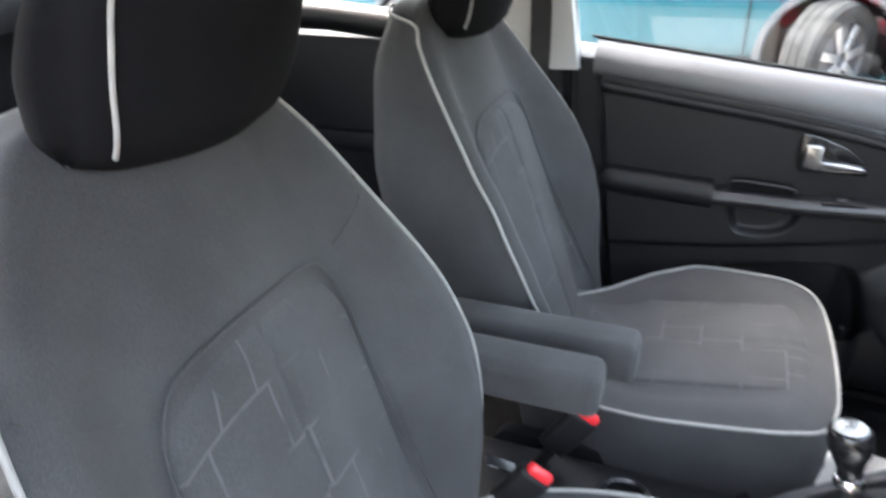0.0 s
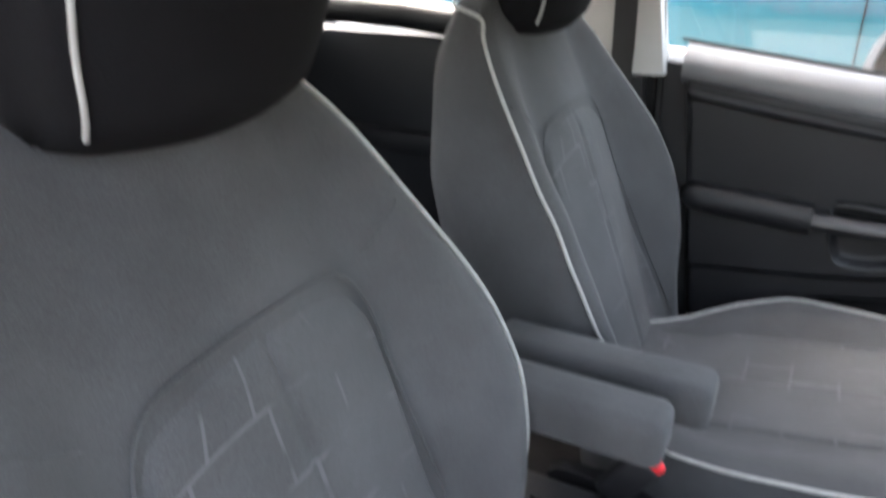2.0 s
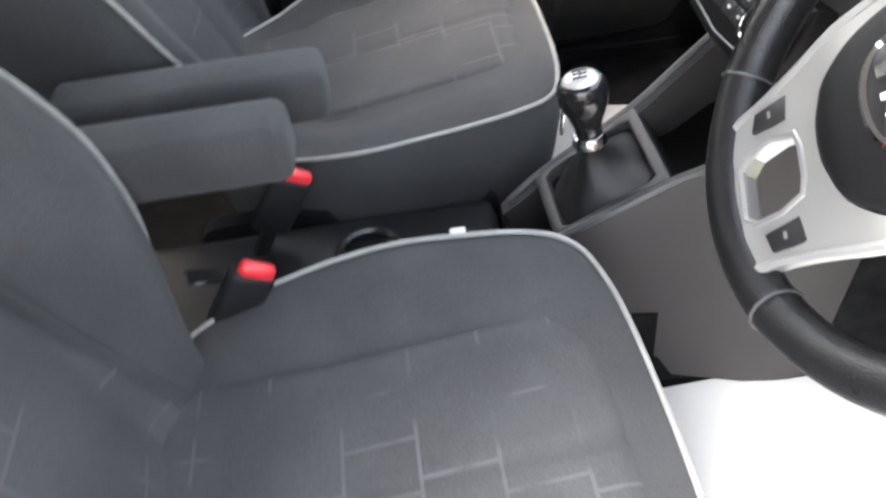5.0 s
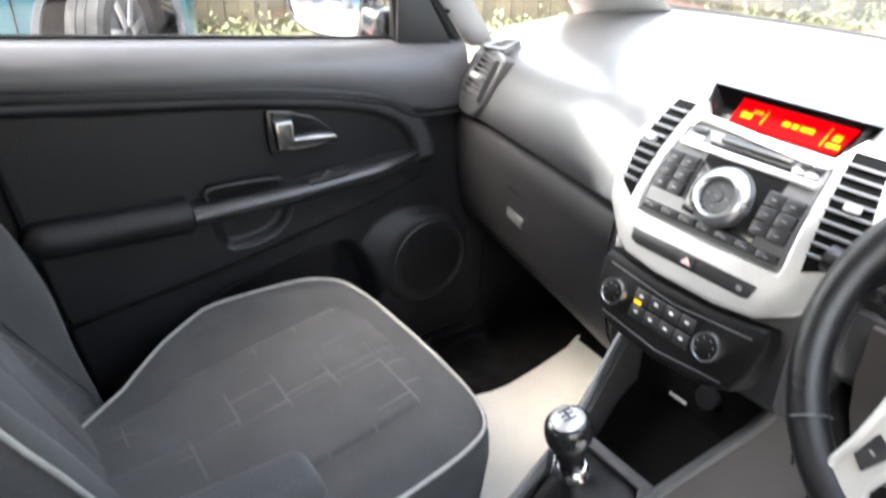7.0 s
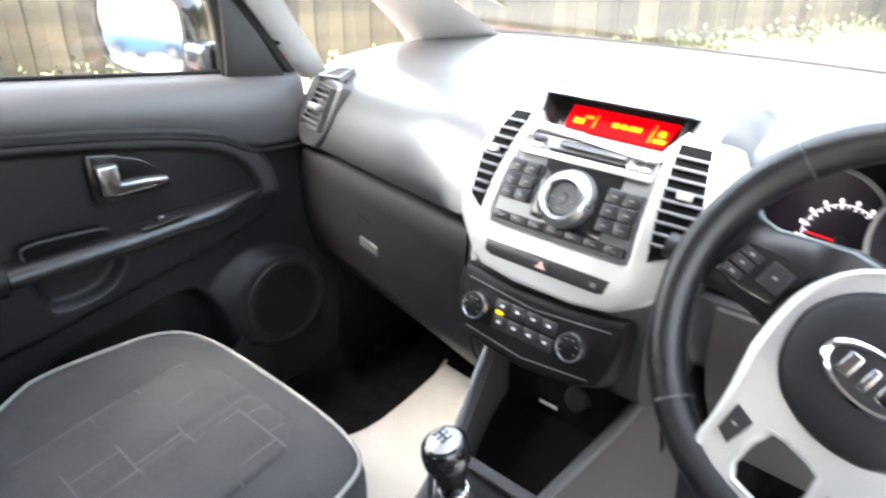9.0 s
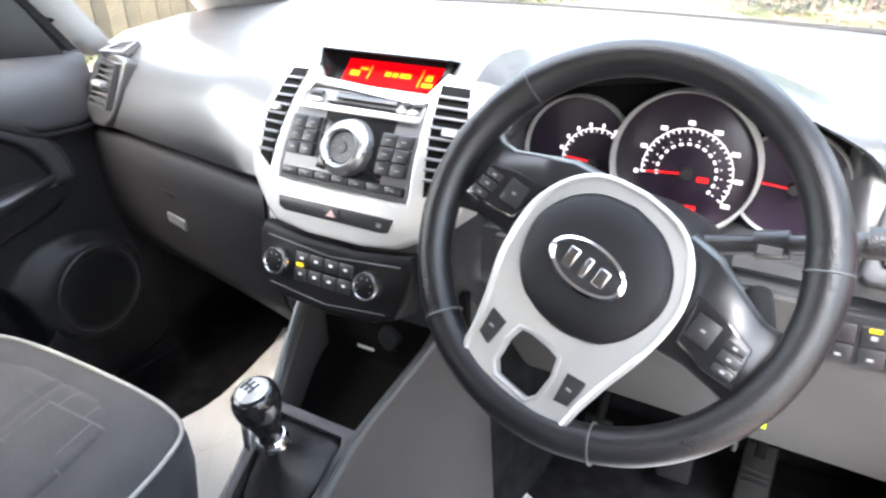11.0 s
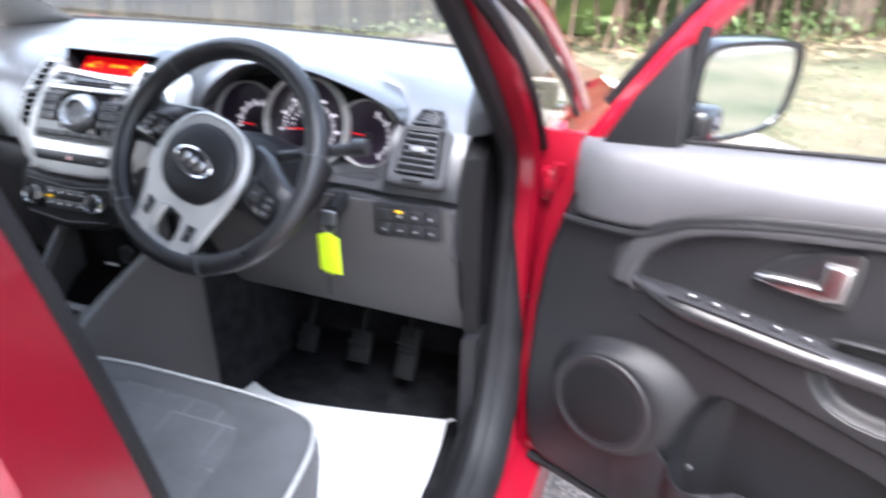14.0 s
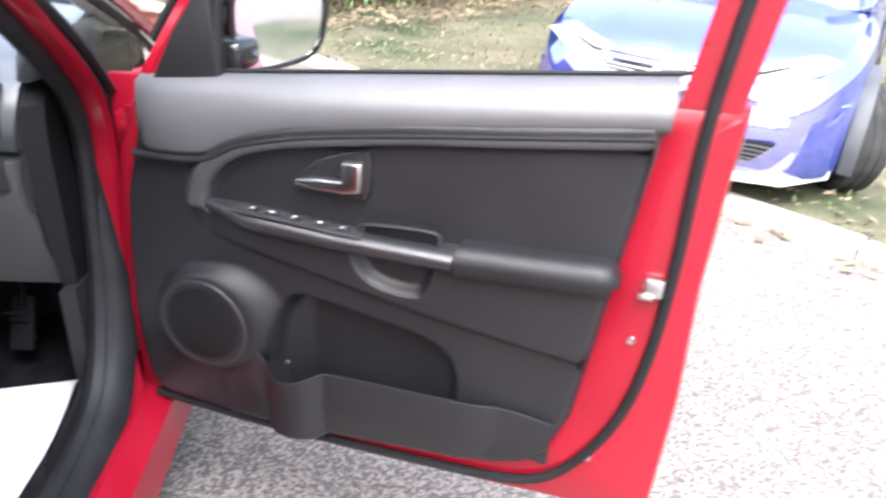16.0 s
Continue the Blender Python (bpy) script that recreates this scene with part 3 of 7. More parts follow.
def back_y(z):
    return -0.57 - (z - 0.63) * 0.289


def back_front(s, z):
    """The front of the backrest: s from -1 to 1 across it."""
    hw, b = smooth_lerp(HW, z), smooth_lerp(BO, z)
    hw *= 1 + (0.07 * min(1, max(0, (z - 0.95) / 0.15)) + 0.05 * min(1, max(0, (z - 1.06) / 0.12)) if s > 0.5 else 0)
    a = abs(s)
    t = min(max((a - 0.52) / 0.40, 0), 1)
    t = t * t * (3 - 2 * t)
    y = back_y(z) + b * t - 0.012 * max(0, (a - 0.9) / 0.1) ** 2
    y += 0.012 * (1 - min(1, a / 0.5) ** 2)
    return Vector((s * hw, y, z))


def backrest_loops():
    loops = []
    zs = [0.56 + 0.66 * i / 30 for i in range(31)] + [1.232, 1.243, 1.25]
    for z in zs:
        zz = min(z, 1.225)
        k = 1.0 if z < 1.2205 else {1.232: 0.95, 1.243: 0.82, 1.25: 0.6}[z]
        front = [back_front(-1 + 2 * j / 28, zz) for j in range(29)]
        hw, th, b = smooth_lerp(HW, zz), smooth_lerp(TH, zz), smooth_lerp(BO, zz)
        yb = back_y(zz) - th
        ye = front[-1].y
        side = [Vector((hw * f, ye + (yb - ye) * g, zz)) for f, g in ((1.03, 0.15), (1.04, 0.4), (1.01, 0.7), (0.93, 0.9), (0.80, 0.99))]
        rear = [Vector((hw * f, yb - 0.012 * (1 - f * f), zz)) for f in (0.5, 0.2, -0.2, -0.5)]
        other = [Vector((-p.x, p.y, p.z)) for p in side[::-1]]
        loop = front + side + rear + other
        cy = (ye + yb) / 2
        loops.append([Vector((p.x * k, cy + (p.y - cy) * (1 if z < 1.2205 else 0.3 + 0.7 * k), z)) for p in loop])
    return loops


def uv_grid(nu, nv, f, scale):
    """A grid sheet with UVs in metres."""
    bm = bmesh.new()
    uv = bm.loops.layers.uv.new("UVMap")
    vs = [[bm.verts.new(f(i / nu, j / nv)) for i in range(nu + 1)] for j in range(nv + 1)]
    for j in range(nv):
        for i in range(nu):
            fc = bm.faces.new((vs[j][i], vs[j][i + 1], vs[j + 1][i + 1], vs[j + 1][i]))
            for l, (a, b) in zip(fc.loops, ((i, j), (i + 1, j), (i + 1, j + 1), (i, j + 1))):
                l[uv].uv = (a / nu * scale[0], b / nv * scale[1])
    return bm


CUSH = [(0.0, -0.055), (0.10, -0.058), (0.17, -0.066), (0.222, -0.085), (0.248, -0.125), (0.262, -0.19), (0.272, -0.29), (0.266, -0.37), (0.245, -0.45), (0.20, -0.52), (0.155, -0.565), (0.10, -0.60), (0.0, -0.61)]


def cush_pipe_z(y):
    return lerp([(-0.61, 0.625), (-0.45, 0.645), (-0.3, 0.665), (-0.15, 0.672), (-0.05, 0.665)], y)


def cush_outline():
    half = [Vector((x, y, 0)) for x, y in CUSH]
    pts = catmull(half, 4)
    other = [Vector((-p.x, p.y, 0)) for p in pts[-2:0:-1]]
    return pts + other


def seat(name, label, m, head_drop, slide, shift, drop, lean, outer):
    ob = thing(name, label, "car seat", m, "front seats")
    part("backrest", loft(backrest_loops()), CLOTH, ob, "dark grey cloth backrest", 60)
    # centre panel of the backrest, let in a little below its border

    def panel(u, v):
        top = 1.048 - 0.03 * abs(2 * u - 1) ** 3
        z = 0.575 + (top - 0.575) * v
        hw = smooth_lerp(HW, z)
        half = lerp([(0.57, 0.158), (0.8, 0.15), (0.98, 0.142), (1.03, 0.118), (1.05, 0.10)], z)
        p = back_front((2 * u - 1) * half / hw, z)
        e = max(abs(2 * u - 1), v)
        return p + Vector((0, 0.007 - 0.012 * max(0, (e - 0.93) / 0.07) ** 2 - 0.004 * max(0, 1 - abs(u - 0.5) / 0.015), 0))
    part("back_panel", uv_grid(40, 36, panel, (0.30, 0.48)), PANEL, ob, "patterned grey cloth panel", 60, False)
    # groove round the panel
    rim = [Vector((0, 0.006, 0)) + back_front(x / smooth_lerp(HW, z), z) for x, z in [(-0.162, 0.60), (-0.155, 0.75), (-0.148, 0.9), (-0.143, 0.985), (-0.125, 1.03), (-0.09, 1.05), (0, 1.058), (0.09, 1.05), (0.125, 1.03), (0.143, 0.985), (0.148, 0.9), (0.155, 0.75), (0.162, 0.60)]]
    part("back_seam", tube(catmull(rim, 4), 0.0016, 6), CLOTH, ob)
    for s in (-1, 1):
        pts = [back_front(s * 1.0, z) + Vector((s * 0.001, 0.002, 0)) for z in (0.70, 0.74, 0.78, 0.82, 0.86, 0.9, 0.95, 1.0, 1.05, 1.1, 1.15, 1.19, 1.215)]
        pts[0] += Vector((-s * 0.035, 0.0, 0))
        pts[1] += Vector((-s * 0.012, 0.0, 0))
        pts += [Vector((s * 0.155, back_y(1.22) - 0.06, 1.232)), Vector((s * 0.12, back_y(1.22) - 0.075, 1.24)), Vector((s * 0.05, back_y(1.22) - 0.075, 1.247))]
        part("piping", tube(catmull(pts, 4), 0.0029, 8), PIPE, ob, "pale grey piping")
        part("bolster_seam", tube([back_front(s * x, 1.045 + 0.02 * k) + Vector((0, 0.0005, 0)) for k, x in enumerate((0.62, 0.74, 0.86, 0.97))], 0.0012, 6), CLOTH, ob)
    # cushion
    # its outer rear corner is drawn in where the backrest's bolster stands over it
    out = [Vector((p.x * (lerp([(-0.61, 0.55), (-0.47, 0.66), (-0.39, 0.87), (-0.31, 1.0)], p.y) if outer and p.x < 0 else 1.0), p.y + slide, 0)) for p in cush_outline()]
    c = Vector((0, -0.33 + slide, 0))
    loops = []
    for k in (0.08, 0.25, 0.45, 0.6, 0.72, 0.82, 0.9, 0.96, 1.0):
        l = []
        for p in out:
            q = c + (p - c) * k
            z0 = cush_pipe_z(p.y)
            bol = 0.014 * math.exp(-((k - 0.84) / 0.12) ** 2) * min(1, abs(p.x) / 0.2)
            mid = 0.630 + 0.06 * max(0, (q.y + 0.40) / 0.35) - 0.035 * max(0, (q.y + 0.16) / 0.1) ** 2
            f = k ** 3
            l.append(Vector((q.x, q.y, mid * (1 - f) + z0 * f + bol)))
        loops.append(l)
    off = Vector((shift, 0, drop))
    loops = [[p + off for p in l] for l in loops]
    c += off
    top_loop = loops[-1]
    for grow, dz in ((1.015, -0.015), (1.02, -0.05), (1.0, -0.11), (0.97, -0.17), (0.94, -0.20)):
        loops.append([Vector((c.x + (p.x - c.x) * grow, c.y + (p.y - c.y) * grow, p.z + dz)) for p in top_loop])
    part("cushion", loft(loops), CLOTH, ob, "dark grey cloth cushion", 60)

    def cpanel(u, v):
        x = (2 * u - 1) * 0.15
        y = -0.56 + slide + 0.47 * v
        mid = 0.630 + 0.06 * max(0, (y + 0.40) / 0.35) - 0.035 * max(0, (y + 0.16) / 0.1) ** 2
        k = max(abs(x) / 0.262, abs(y + 0.33) / 0.275)
        f = k ** 3
        e = max(abs(2 * u - 1), abs(2 * v - 1))
        return off + Vector((x, y, mid * (1 - f) + cush_pipe_z(y) * f + 0.006 - 0.014 * max(0, (e - 0.92) / 0.08) ** 2 - 0.004 * max(0, 1 - abs(u - 0.5) / 0.02)))
    part("cushion_panel", uv_grid(36, 40, cpanel, (0.30, 0.47)), PANEL, ob, "patterned grey cloth panel", 60, False)
    for s in (-1, 1):
        part("cushion_seam", tube([cpanel(0.5 + s * 0.5, v) + Vector((s * 0.002, 0, 0.007)) for v in (0, 0.2, 0.4, 0.6, 0.8, 0.97)], 0.0018, 6), CLOTH, ob)
    rim = [p + Vector((0, 0, 0.003)) for p in top_loop]
    part("cushion_piping", tube(rim, 0.0029, 8, True), PIPE, ob, "pale grey piping")
    part("seat_base", join(box2((-0.2, -0.56, 0.34), (0.2, -0.14, 0.48), 0.02), box2((-0.24, -0.6, 0.315), (-0.19, -0.22, 0.36), 0.006), box2((0.19, -0.6, 0.315), (0.24, -0.22, 0.36), 0.006)), DARK, ob)
    part("side_cover", join(prism(rrect(-0.62, 0.455, -0.19, 0.535, 0.03), -0.285, -0.255, 0.008)), DARK, ob).matrix_local = Matrix.Rotation(radians(90), 4, "Z")
    # headrest
    zt = 1.425 - head_drop
    zb = 1.232 - head_drop
    loops = []
    for i in range(19):
        v = i / 18
        e = abs(2 * v - 1)
        env = (1 - e ** 3.0) ** 0.5
        z = zb - 0.004 + (zt + 0.008 - zb) * v
        pw = smooth_lerp([(0, 0.106), (0.3, 0.116), (0.6, 0.117), (0.8, 0.113), (0.92, 0.101), (1.0, 0.078)], v)
        w = smooth_lerp([(0, 0.114), (0.12, 0.134), (0.35, 0.142), (0.55, 0.139), (0.75, 0.127), (0.9, 0.109), (1.0, 0.084)], v)
        yf = -0.695 + 0.050 * v - 0.02 * (1 - (1 - e ** 4) ** 0.5)
        dep = (0.090 - 0.025 * v) * (0.45 + 0.55 * env)
        pts = [(pw, 0), (pw * 0.55, 0.024), (0, 0.034), (-pw * 0.55, 0.024), (-pw, 0), (-pw - (w - pw) * 0.62, -0.030), (-w, -dep * 0.6), (-w * 0.93, -dep * 0.86), (-w * 0.7, -dep), (0, -dep - 0.008), (w * 0.7, -dep), (w * 0.93, -dep * 0.86), (w, -dep * 0.6), (pw + (w - pw) * 0.62, -0.030)]
        loops.append([Vector((p.x - 0.013, yf + p.y, z - 1.9 * p.x ** 2 * max(0, v - 0.4) + 0.25 * p.x ** 2 * (1 - v))) for p in catmull([(x, y, 0) for x, y in pts], 3, True)])
    for first in (True, False):
        l = loops[0] if first else loops[-1]
        d = -1 if first else 1
        cc = sum(l, Vector()) / len(l)
        caps = [[cc + (p - cc) * k + Vector((0, 0, d * h)) for p in l] for k, h in ((0.86, 0.006), (0.6, 0.012), (0.25, 0.014))]
        loops = caps[::-1] + loops if first else loops + caps
    part("headrest", loft(loops), HEADCLOTH, ob, "black cloth headrest", 70)
    for s in (1, -1):
        k = 0 if s > 0 else 15
        part("headrest_piping", tube([l[k] + Vector((s * 0.001, 0.002, 0)) for l in loops[4:-3]], 0.0021, 8), PIPE, ob, "pale grey piping")
        part("headrest_post", tube([(s * 0.05 - 0.01, -0.765, 1.18), (s * 0.05 - 0.01, -0.75, zb + 0.03)], 0.006, 8), CHROME, ob, "chrome post")
    # the backrest and headrest lean back a little further
    back = Matrix.Translation((0, -0.6, 0.62)) @ Matrix.Rotation(radians(lean), 4, "X") @ Matrix.Translation((0, 0.6, -0.62))
    for o in ob.children:
        if o.name.split(".")[0] in ("backrest", "back_panel", "back_seam", "piping", "bolster_seam", "headrest", "headrest_piping", "headrest_post"):
            o.matrix_local = back
    return ob


driver_seat = seat("driver_seat", "dark grey cloth front seat with pale piping", pose(0.395, 0.0, 0.0), 0.014, -0.04, -0.028, -0.016, 0.0, False)
part("seat_label", rbox(0.012, 0.018, 0.004, 0.001, 1, Matrix.Translation((-0.303, -0.245, 0.650)) @ Matrix.Rotation(radians(25), 4, "Y")), WHITEMARK, driver_seat, "small white seat label")
passenger_seat = seat("passenger_seat", "dark grey cloth passenger seat with pale piping", pose(-0.385, 0.022, 0.0), 0.045, -0.02, 0.026, -0.024, 4.0, True)

# folding armrests between the seats, one on each
for nm, x0, x1, z1, yf in (("driver", 0.042, 0.112, 0.835, -0.395), ("passenger", -0.075, -0.005, 0.815, -0.362)):
    arm = thing("armrest", "dark grey cloth folding seat armrest", "armrest", None, "folding armrests")
    part("pad", box2((x0, -0.66, z1 - 0.064), (x1, yf, z1), 0.016, 4), CLOTH, arm, "", 60)
    part("hinge", box2((x0 + 0.01, -0.68, z1 - 0.06), (x1 - 0.01, -0.62, z1 - 0.02), 0.006), DARK, arm)

# seat belt buckles
for x, y, z, tilt in ((0.122, -0.455, 0.668, 20), (-0.045, -0.42, 0.648, 20)):
    bk = thing("belt_buckle", "black seat belt buckle with red release button", "seat belt buckle", pose(x, y, z, -35, 0, 8), "seat belt buckles")
    part("casing", rbox(0.024, 0.05, 0.09, 0.008, 3, Matrix.Translation((0, -0.012, -0.048))), DARK, bk)
    part("release_button", rbox(0.017, 0.040, 0.022, 0.007, 3, Matrix.Translation((0, -0.010, -0.002))), REDBTN, bk, "bright red push button")
    part("stalk", tube([(0, -0.01, -0.09), (0, -0.005, -0.16), (0, 0.02, -0.25)], 0.011, 8), DARK, bk)

# rear bench
bench = thing("rear_bench", "black cloth rear bench seat", "back seat")
part("cushion", box2((-0.66, -1.45, 0.42), (0.69, -0.95, 0.60), 0.06, 4), HEADCLOTH, bench, "", 60)
part("backrest", loft([[(-0.66, y - (z - 0.55) * 0.3, z) if i == 0 else (0.69, y - (z - 0.55) * 0.3, z) for y, z in ((-1.42, 0.55), (-1.40, 0.8), (-1.40, 1.10), (-1.45, 1.16), (-1.52, 1.13), (-1.55, 0.6))] for i in (0, 1)]), HEADCLOTH, bench)
for x in (-0.36, 0.015, 0.39):
    part("headrest", rbox(0.26, 0.09, 0.13, 0.035, 4, Matrix.Translation((x, -1.60, 1.225))), HEADCLOTH, bench, "", 60)


# ---- front doors: u runs from the hinge to the latch, inward is -y ----
def inside_distance(u, z, poly):
    """Signed distance of points to an outline, positive inside."""
    p = np.array(poly, float)
    q = np.roll(p, -1, 0)
    best = np.full(u.shape, 9.0)
    inside = np.zeros(u.shape, bool)
    for (ax, az), (bx, bz) in zip(p, q):
        dx, dz = bx - ax, bz - az
        t = np.clip(((u - ax) * dx + (z - az) * dz) / (dx * dx + dz * dz + 1e-12), 0, 1)
        best = np.minimum(best, np.hypot(u - ax - t * dx, z - az - t * dz))
        cross = ((az > z) != (bz > z)) & (u < (bx - ax) * (z - az) / (bz - az + 1e-12) + ax)
        inside ^= cross
    return np.where(inside, best, -best)


def step(x):
    x = np.clip(x, 0, 1)
    return x * x * (3 - 2 * x)


def chain(pts, n=5):
    return [(p.x, p.z) for p in catmull([(x, 0, z) for x, z in pts], n)]


INSERT = chain([(0.100, 0.80), (0.106, 0.832), (0.130, 0.872), (0.182, 0.908), (0.28, 0.935), (0.437, 0.962), (0.6, 0.982), (0.80, 1.008)]) + [(0.785, 0.80)]
POCKET = chain([(0.200, 0.500), (0.205, 0.56), (0.215, 0.61), (0.235, 0.652), (0.262, 0.668), (0.32, 0.664), (0.40, 0.652), (0.49, 0.636), (0.535, 0.610), (0.553, 0.570), (0.558, 0.52)]) + [(0.555, 0.43), (0.21, 0.42)]
CUP = chain([(0.360, 0.800), (0.366, 0.770), (0.376, 0.748), (0.395, 0.729), (0.425, 0.718), (0.46, 0.715), (0.490, 0.720), (0.504, 0.742), (0.512, 0.775), (0.514, 0.800)])
LIPZ = [(-0.1, 0.62), (0.14, 0.60), (0.165, 0.570), (0.180, 0.552), (0.198, 0.530), (0.222, 0.513), (0.248, 0.508), (0.275, 0.514), (0.305, 0.527), (0.34, 0.531), (0.56, 0.537), (0.66, 0.533), (0.76, 0.520)]
CREASE = [(0.0, 0.800), (0.06, 0.775), (0.11, 0.753), (0.3, 0.716), (0.505, 0.678), (0.765, 0.648), (0.9, 0.63)]


def door_relief(u, z):
    """How far the moulded door trim stands inward at (u, z)."""
    w = np.full(u.shape, 0.016)
    zc = np.interp(u, *zip(*CREASE))
    # proud panel under the armrest, down to the crease
    panel = step((z - zc) / 0.007) * step((0.845 - z) / 0.01) * step((u - 0.07) / 0.10)
    w += 0.016 * panel
    # the hollow under the crease falls away softly
    w -= 0.006 * step((zc - z) / 0.03) * step((u - 0.24) / 0.1) * step((z - 0.5) / 0.05)
    # arch over the insert
    di = inside_distance(u, z, INSERT)
    arch = step((di + 0.046) / 0.016) * step((z - 0.79) / 0.02)
    w = np.maximum(w, 0.016 + 0.016 * arch)
    w = np.where((di > -0.004) & (z > 0.79), 0.032 - 0.024 * step((di + 0.004) / 0.008), w)
    # pull cup
    dc = inside_distance(u, z, CUP)
    w -= 0.027 * step(dc / 0.022)
    # speaker pod, drawn out toward the bottle holder
    du, dz = u - 0.084, z - 0.582
    rr = np.hypot(du, dz)
    an = np.arctan2(dz, du)
    out = 0.112 + 0.062 * np.clip(np.cos(an - 0.25), 0, 1) ** 2
    pod = step((out - rr) / (out - 0.093))
    w = np.maximum(w, 0.014 + 0.032 * pod)
    # pocket hollow
    dp_ = inside_distance(u, z, POCKET)
    w = w - (w + 0.034) * step(dp_ / 0.022) * (1 - 0.5 * step((0.275 - u) / 0.05))
    return w


def lip_relief(u, z):
    """How far the wall of the door pocket stands inward, with the round bottle holder in it."""
    right = step((0.73 - u) / 0.17)
    lip = 0.042 * right + 0.006 * (1 - right)
    lip = lip - 0.012 * step((0.47 - z) / 0.10)
    bottle = np.sqrt(np.clip(1 - ((u - 0.262) / 0.056) ** 2, 0, 1))
    lip = np.maximum(lip, 0.028 + 0.042 * bottle * step((z - 0.33) / 0.06))
    left = step((u - 0.10) / 0.10)
    return lip * left + 0.024 * (1 - left)


def ray_outline(poly, n, c=(0.40, 0.70)):
    """Points of an outline at even angles about a centre inside it."""
    out = []
    for k in range(n):
        dx, dz = math.cos(2 * math.pi * k / n), math.sin(2 * math.pi * k / n)
        best = 0.0
        for (ax, az), (bx, bz) in zip(poly, poly[1:] + poly[:1]):
            ex, ez = bx - ax, bz - az
            det = ex * dz - ez * dx
            if abs(det) > 1e-9:
                t = (ex * (az - c[1]) - ez * (ax - c[0])) / det
                q = (dx * (az - c[1]) - dz * (ax - c[0])) / det
                if t > 0 and -1e-6 <= q <= 1 + 1e-6:
                    best = max(best, t)
        out.append((c[0] + dx * best, c[1] + dz * best))
    return out


def front_door(name, label, m, mir, driver):
    door = thing(name, label, "car door", m)

    def dp(nm, bm, material, parent=door, text="", sm=38):
        bmesh.ops.recalc_face_normals(bm, faces=bm.faces)
        return part(nm, mirrored(bm, mir), material, parent, text, sm, False)

    def path(pts, n=5):
        return catmull([Vector((u, -w, z)) for u, w, z in pts], n)

    def ztop(u):
        return 1.012 + 0.112 * u
    # painted shell behind the trim
    shell = [(-0.112, 0.345), (0.25, 0.335), (0.62, 0.335), (0.86, 0.345), (0.905, 0.37), (0.912, 0.6), (0.905, 0.8), (0.91, 1.0), (0.915, 1.075), (0.82, 1.068), (0.4, 1.02), (0.0, 0.985), (-0.05, 0.968), (-0.092, 0.86), (-0.106, 0.74), (-0.116, 0.55)]
    ring_in = ray_outline([(-0.06, 0.40), (-0.06, 0.80), (0.0, 0.97), (0.79, 1.06), (0.77, 0.85), (0.73, 0.53), (0.66, 0.43), (0.3, 0.39), (0.1, 0.38)], 120)
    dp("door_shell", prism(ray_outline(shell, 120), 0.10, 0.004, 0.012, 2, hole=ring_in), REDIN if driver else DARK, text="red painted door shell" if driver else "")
    dp("outer_skin", prism(shell, 0.135, 0.0995, 0.0), RED)
    dp("door_core", prism(shell, 0.0985, 0.060, 0.0), DARK)
    # trim panel
    low_c = [(-0.09, 0.548), (-0.086, 0.47), (-0.078, 0.41), (-0.06, 0.382), (-0.03, 0.37), (0.1, 0.362), (0.297, 0.374), (0.45, 0.386), (0.62, 0.402), (0.68, 0.42), (0.72, 0.455), (0.75, 0.53), (0.772, 0.70), (0.788, 0.85), (0.805, 0.99), (0.815, 1.085)]
    top_c = [(-0.09, 0.552), (-0.082, 0.70), (-0.07, 0.80), (-0.03, 0.93), (-0.005, 1.0), (0.1, 1.01), (0.4, 1.045), (0.815, 1.09)]
    ZC = [(-0.06, 0.888), (0.03, 0.889), (0.09, 0.893), (0.122, 0.903), (0.160, 0.926), (0.25, 0.955), (0.437, 0.985), (0.6, 1.006), (0.82, 1.035)]
    nu_, nz_ = 250, 190
    us = np.unique(np.concatenate([np.linspace(-0.09, 0.815, nu_), np.linspace(-0.09, -0.06, 12), np.linspace(0.68, 0.815, 60)]))
    vs_ = np.linspace(0, 1, nz_)
    U = np.repeat(us[:, None], nz_, 1)
    zb, zt_ = np.interp(us, *zip(*low_c)), np.interp(us, *zip(*top_c))
    Z = zb[:, None] + (zt_ - zb)[:, None] * vs_[None, :]
    W = door_relief(U, Z)
    zgap = np.interp(U, *zip(*ZC))
    for _ in range(2):
        W[1:-1, 1:-1] = (W[1:-1, 1:-1] * 2 + W[:-2, 1:-1] + W[2:, 1:-1] + W[1:-1, :-2] + W[1:-1, 2:]) / 6
    edge_d = inside_distance(U, Z, low_c + top_c[::-1])
    W = -0.004 + (W + 0.004) * np.sqrt(np.clip(1 - (1 - np.clip(edge_d / 0.016, 0, 1)) ** 2, 0, 1))
    bm = bmesh.new()
    gvs = [[bm.verts.new((float(U[i, j]), -float(W[i, j]), float(Z[i, j]))) for j in range(nz_)] for i in range(len(us))]
    di = inside_distance(U, Z, INSERT)
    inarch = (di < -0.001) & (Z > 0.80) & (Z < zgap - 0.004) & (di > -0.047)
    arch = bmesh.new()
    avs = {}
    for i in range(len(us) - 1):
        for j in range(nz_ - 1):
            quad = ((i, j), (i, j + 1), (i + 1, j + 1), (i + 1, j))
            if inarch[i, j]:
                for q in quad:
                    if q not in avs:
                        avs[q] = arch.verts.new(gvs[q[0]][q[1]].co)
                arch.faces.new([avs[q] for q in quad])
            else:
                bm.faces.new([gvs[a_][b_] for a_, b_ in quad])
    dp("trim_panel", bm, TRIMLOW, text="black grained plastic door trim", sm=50)
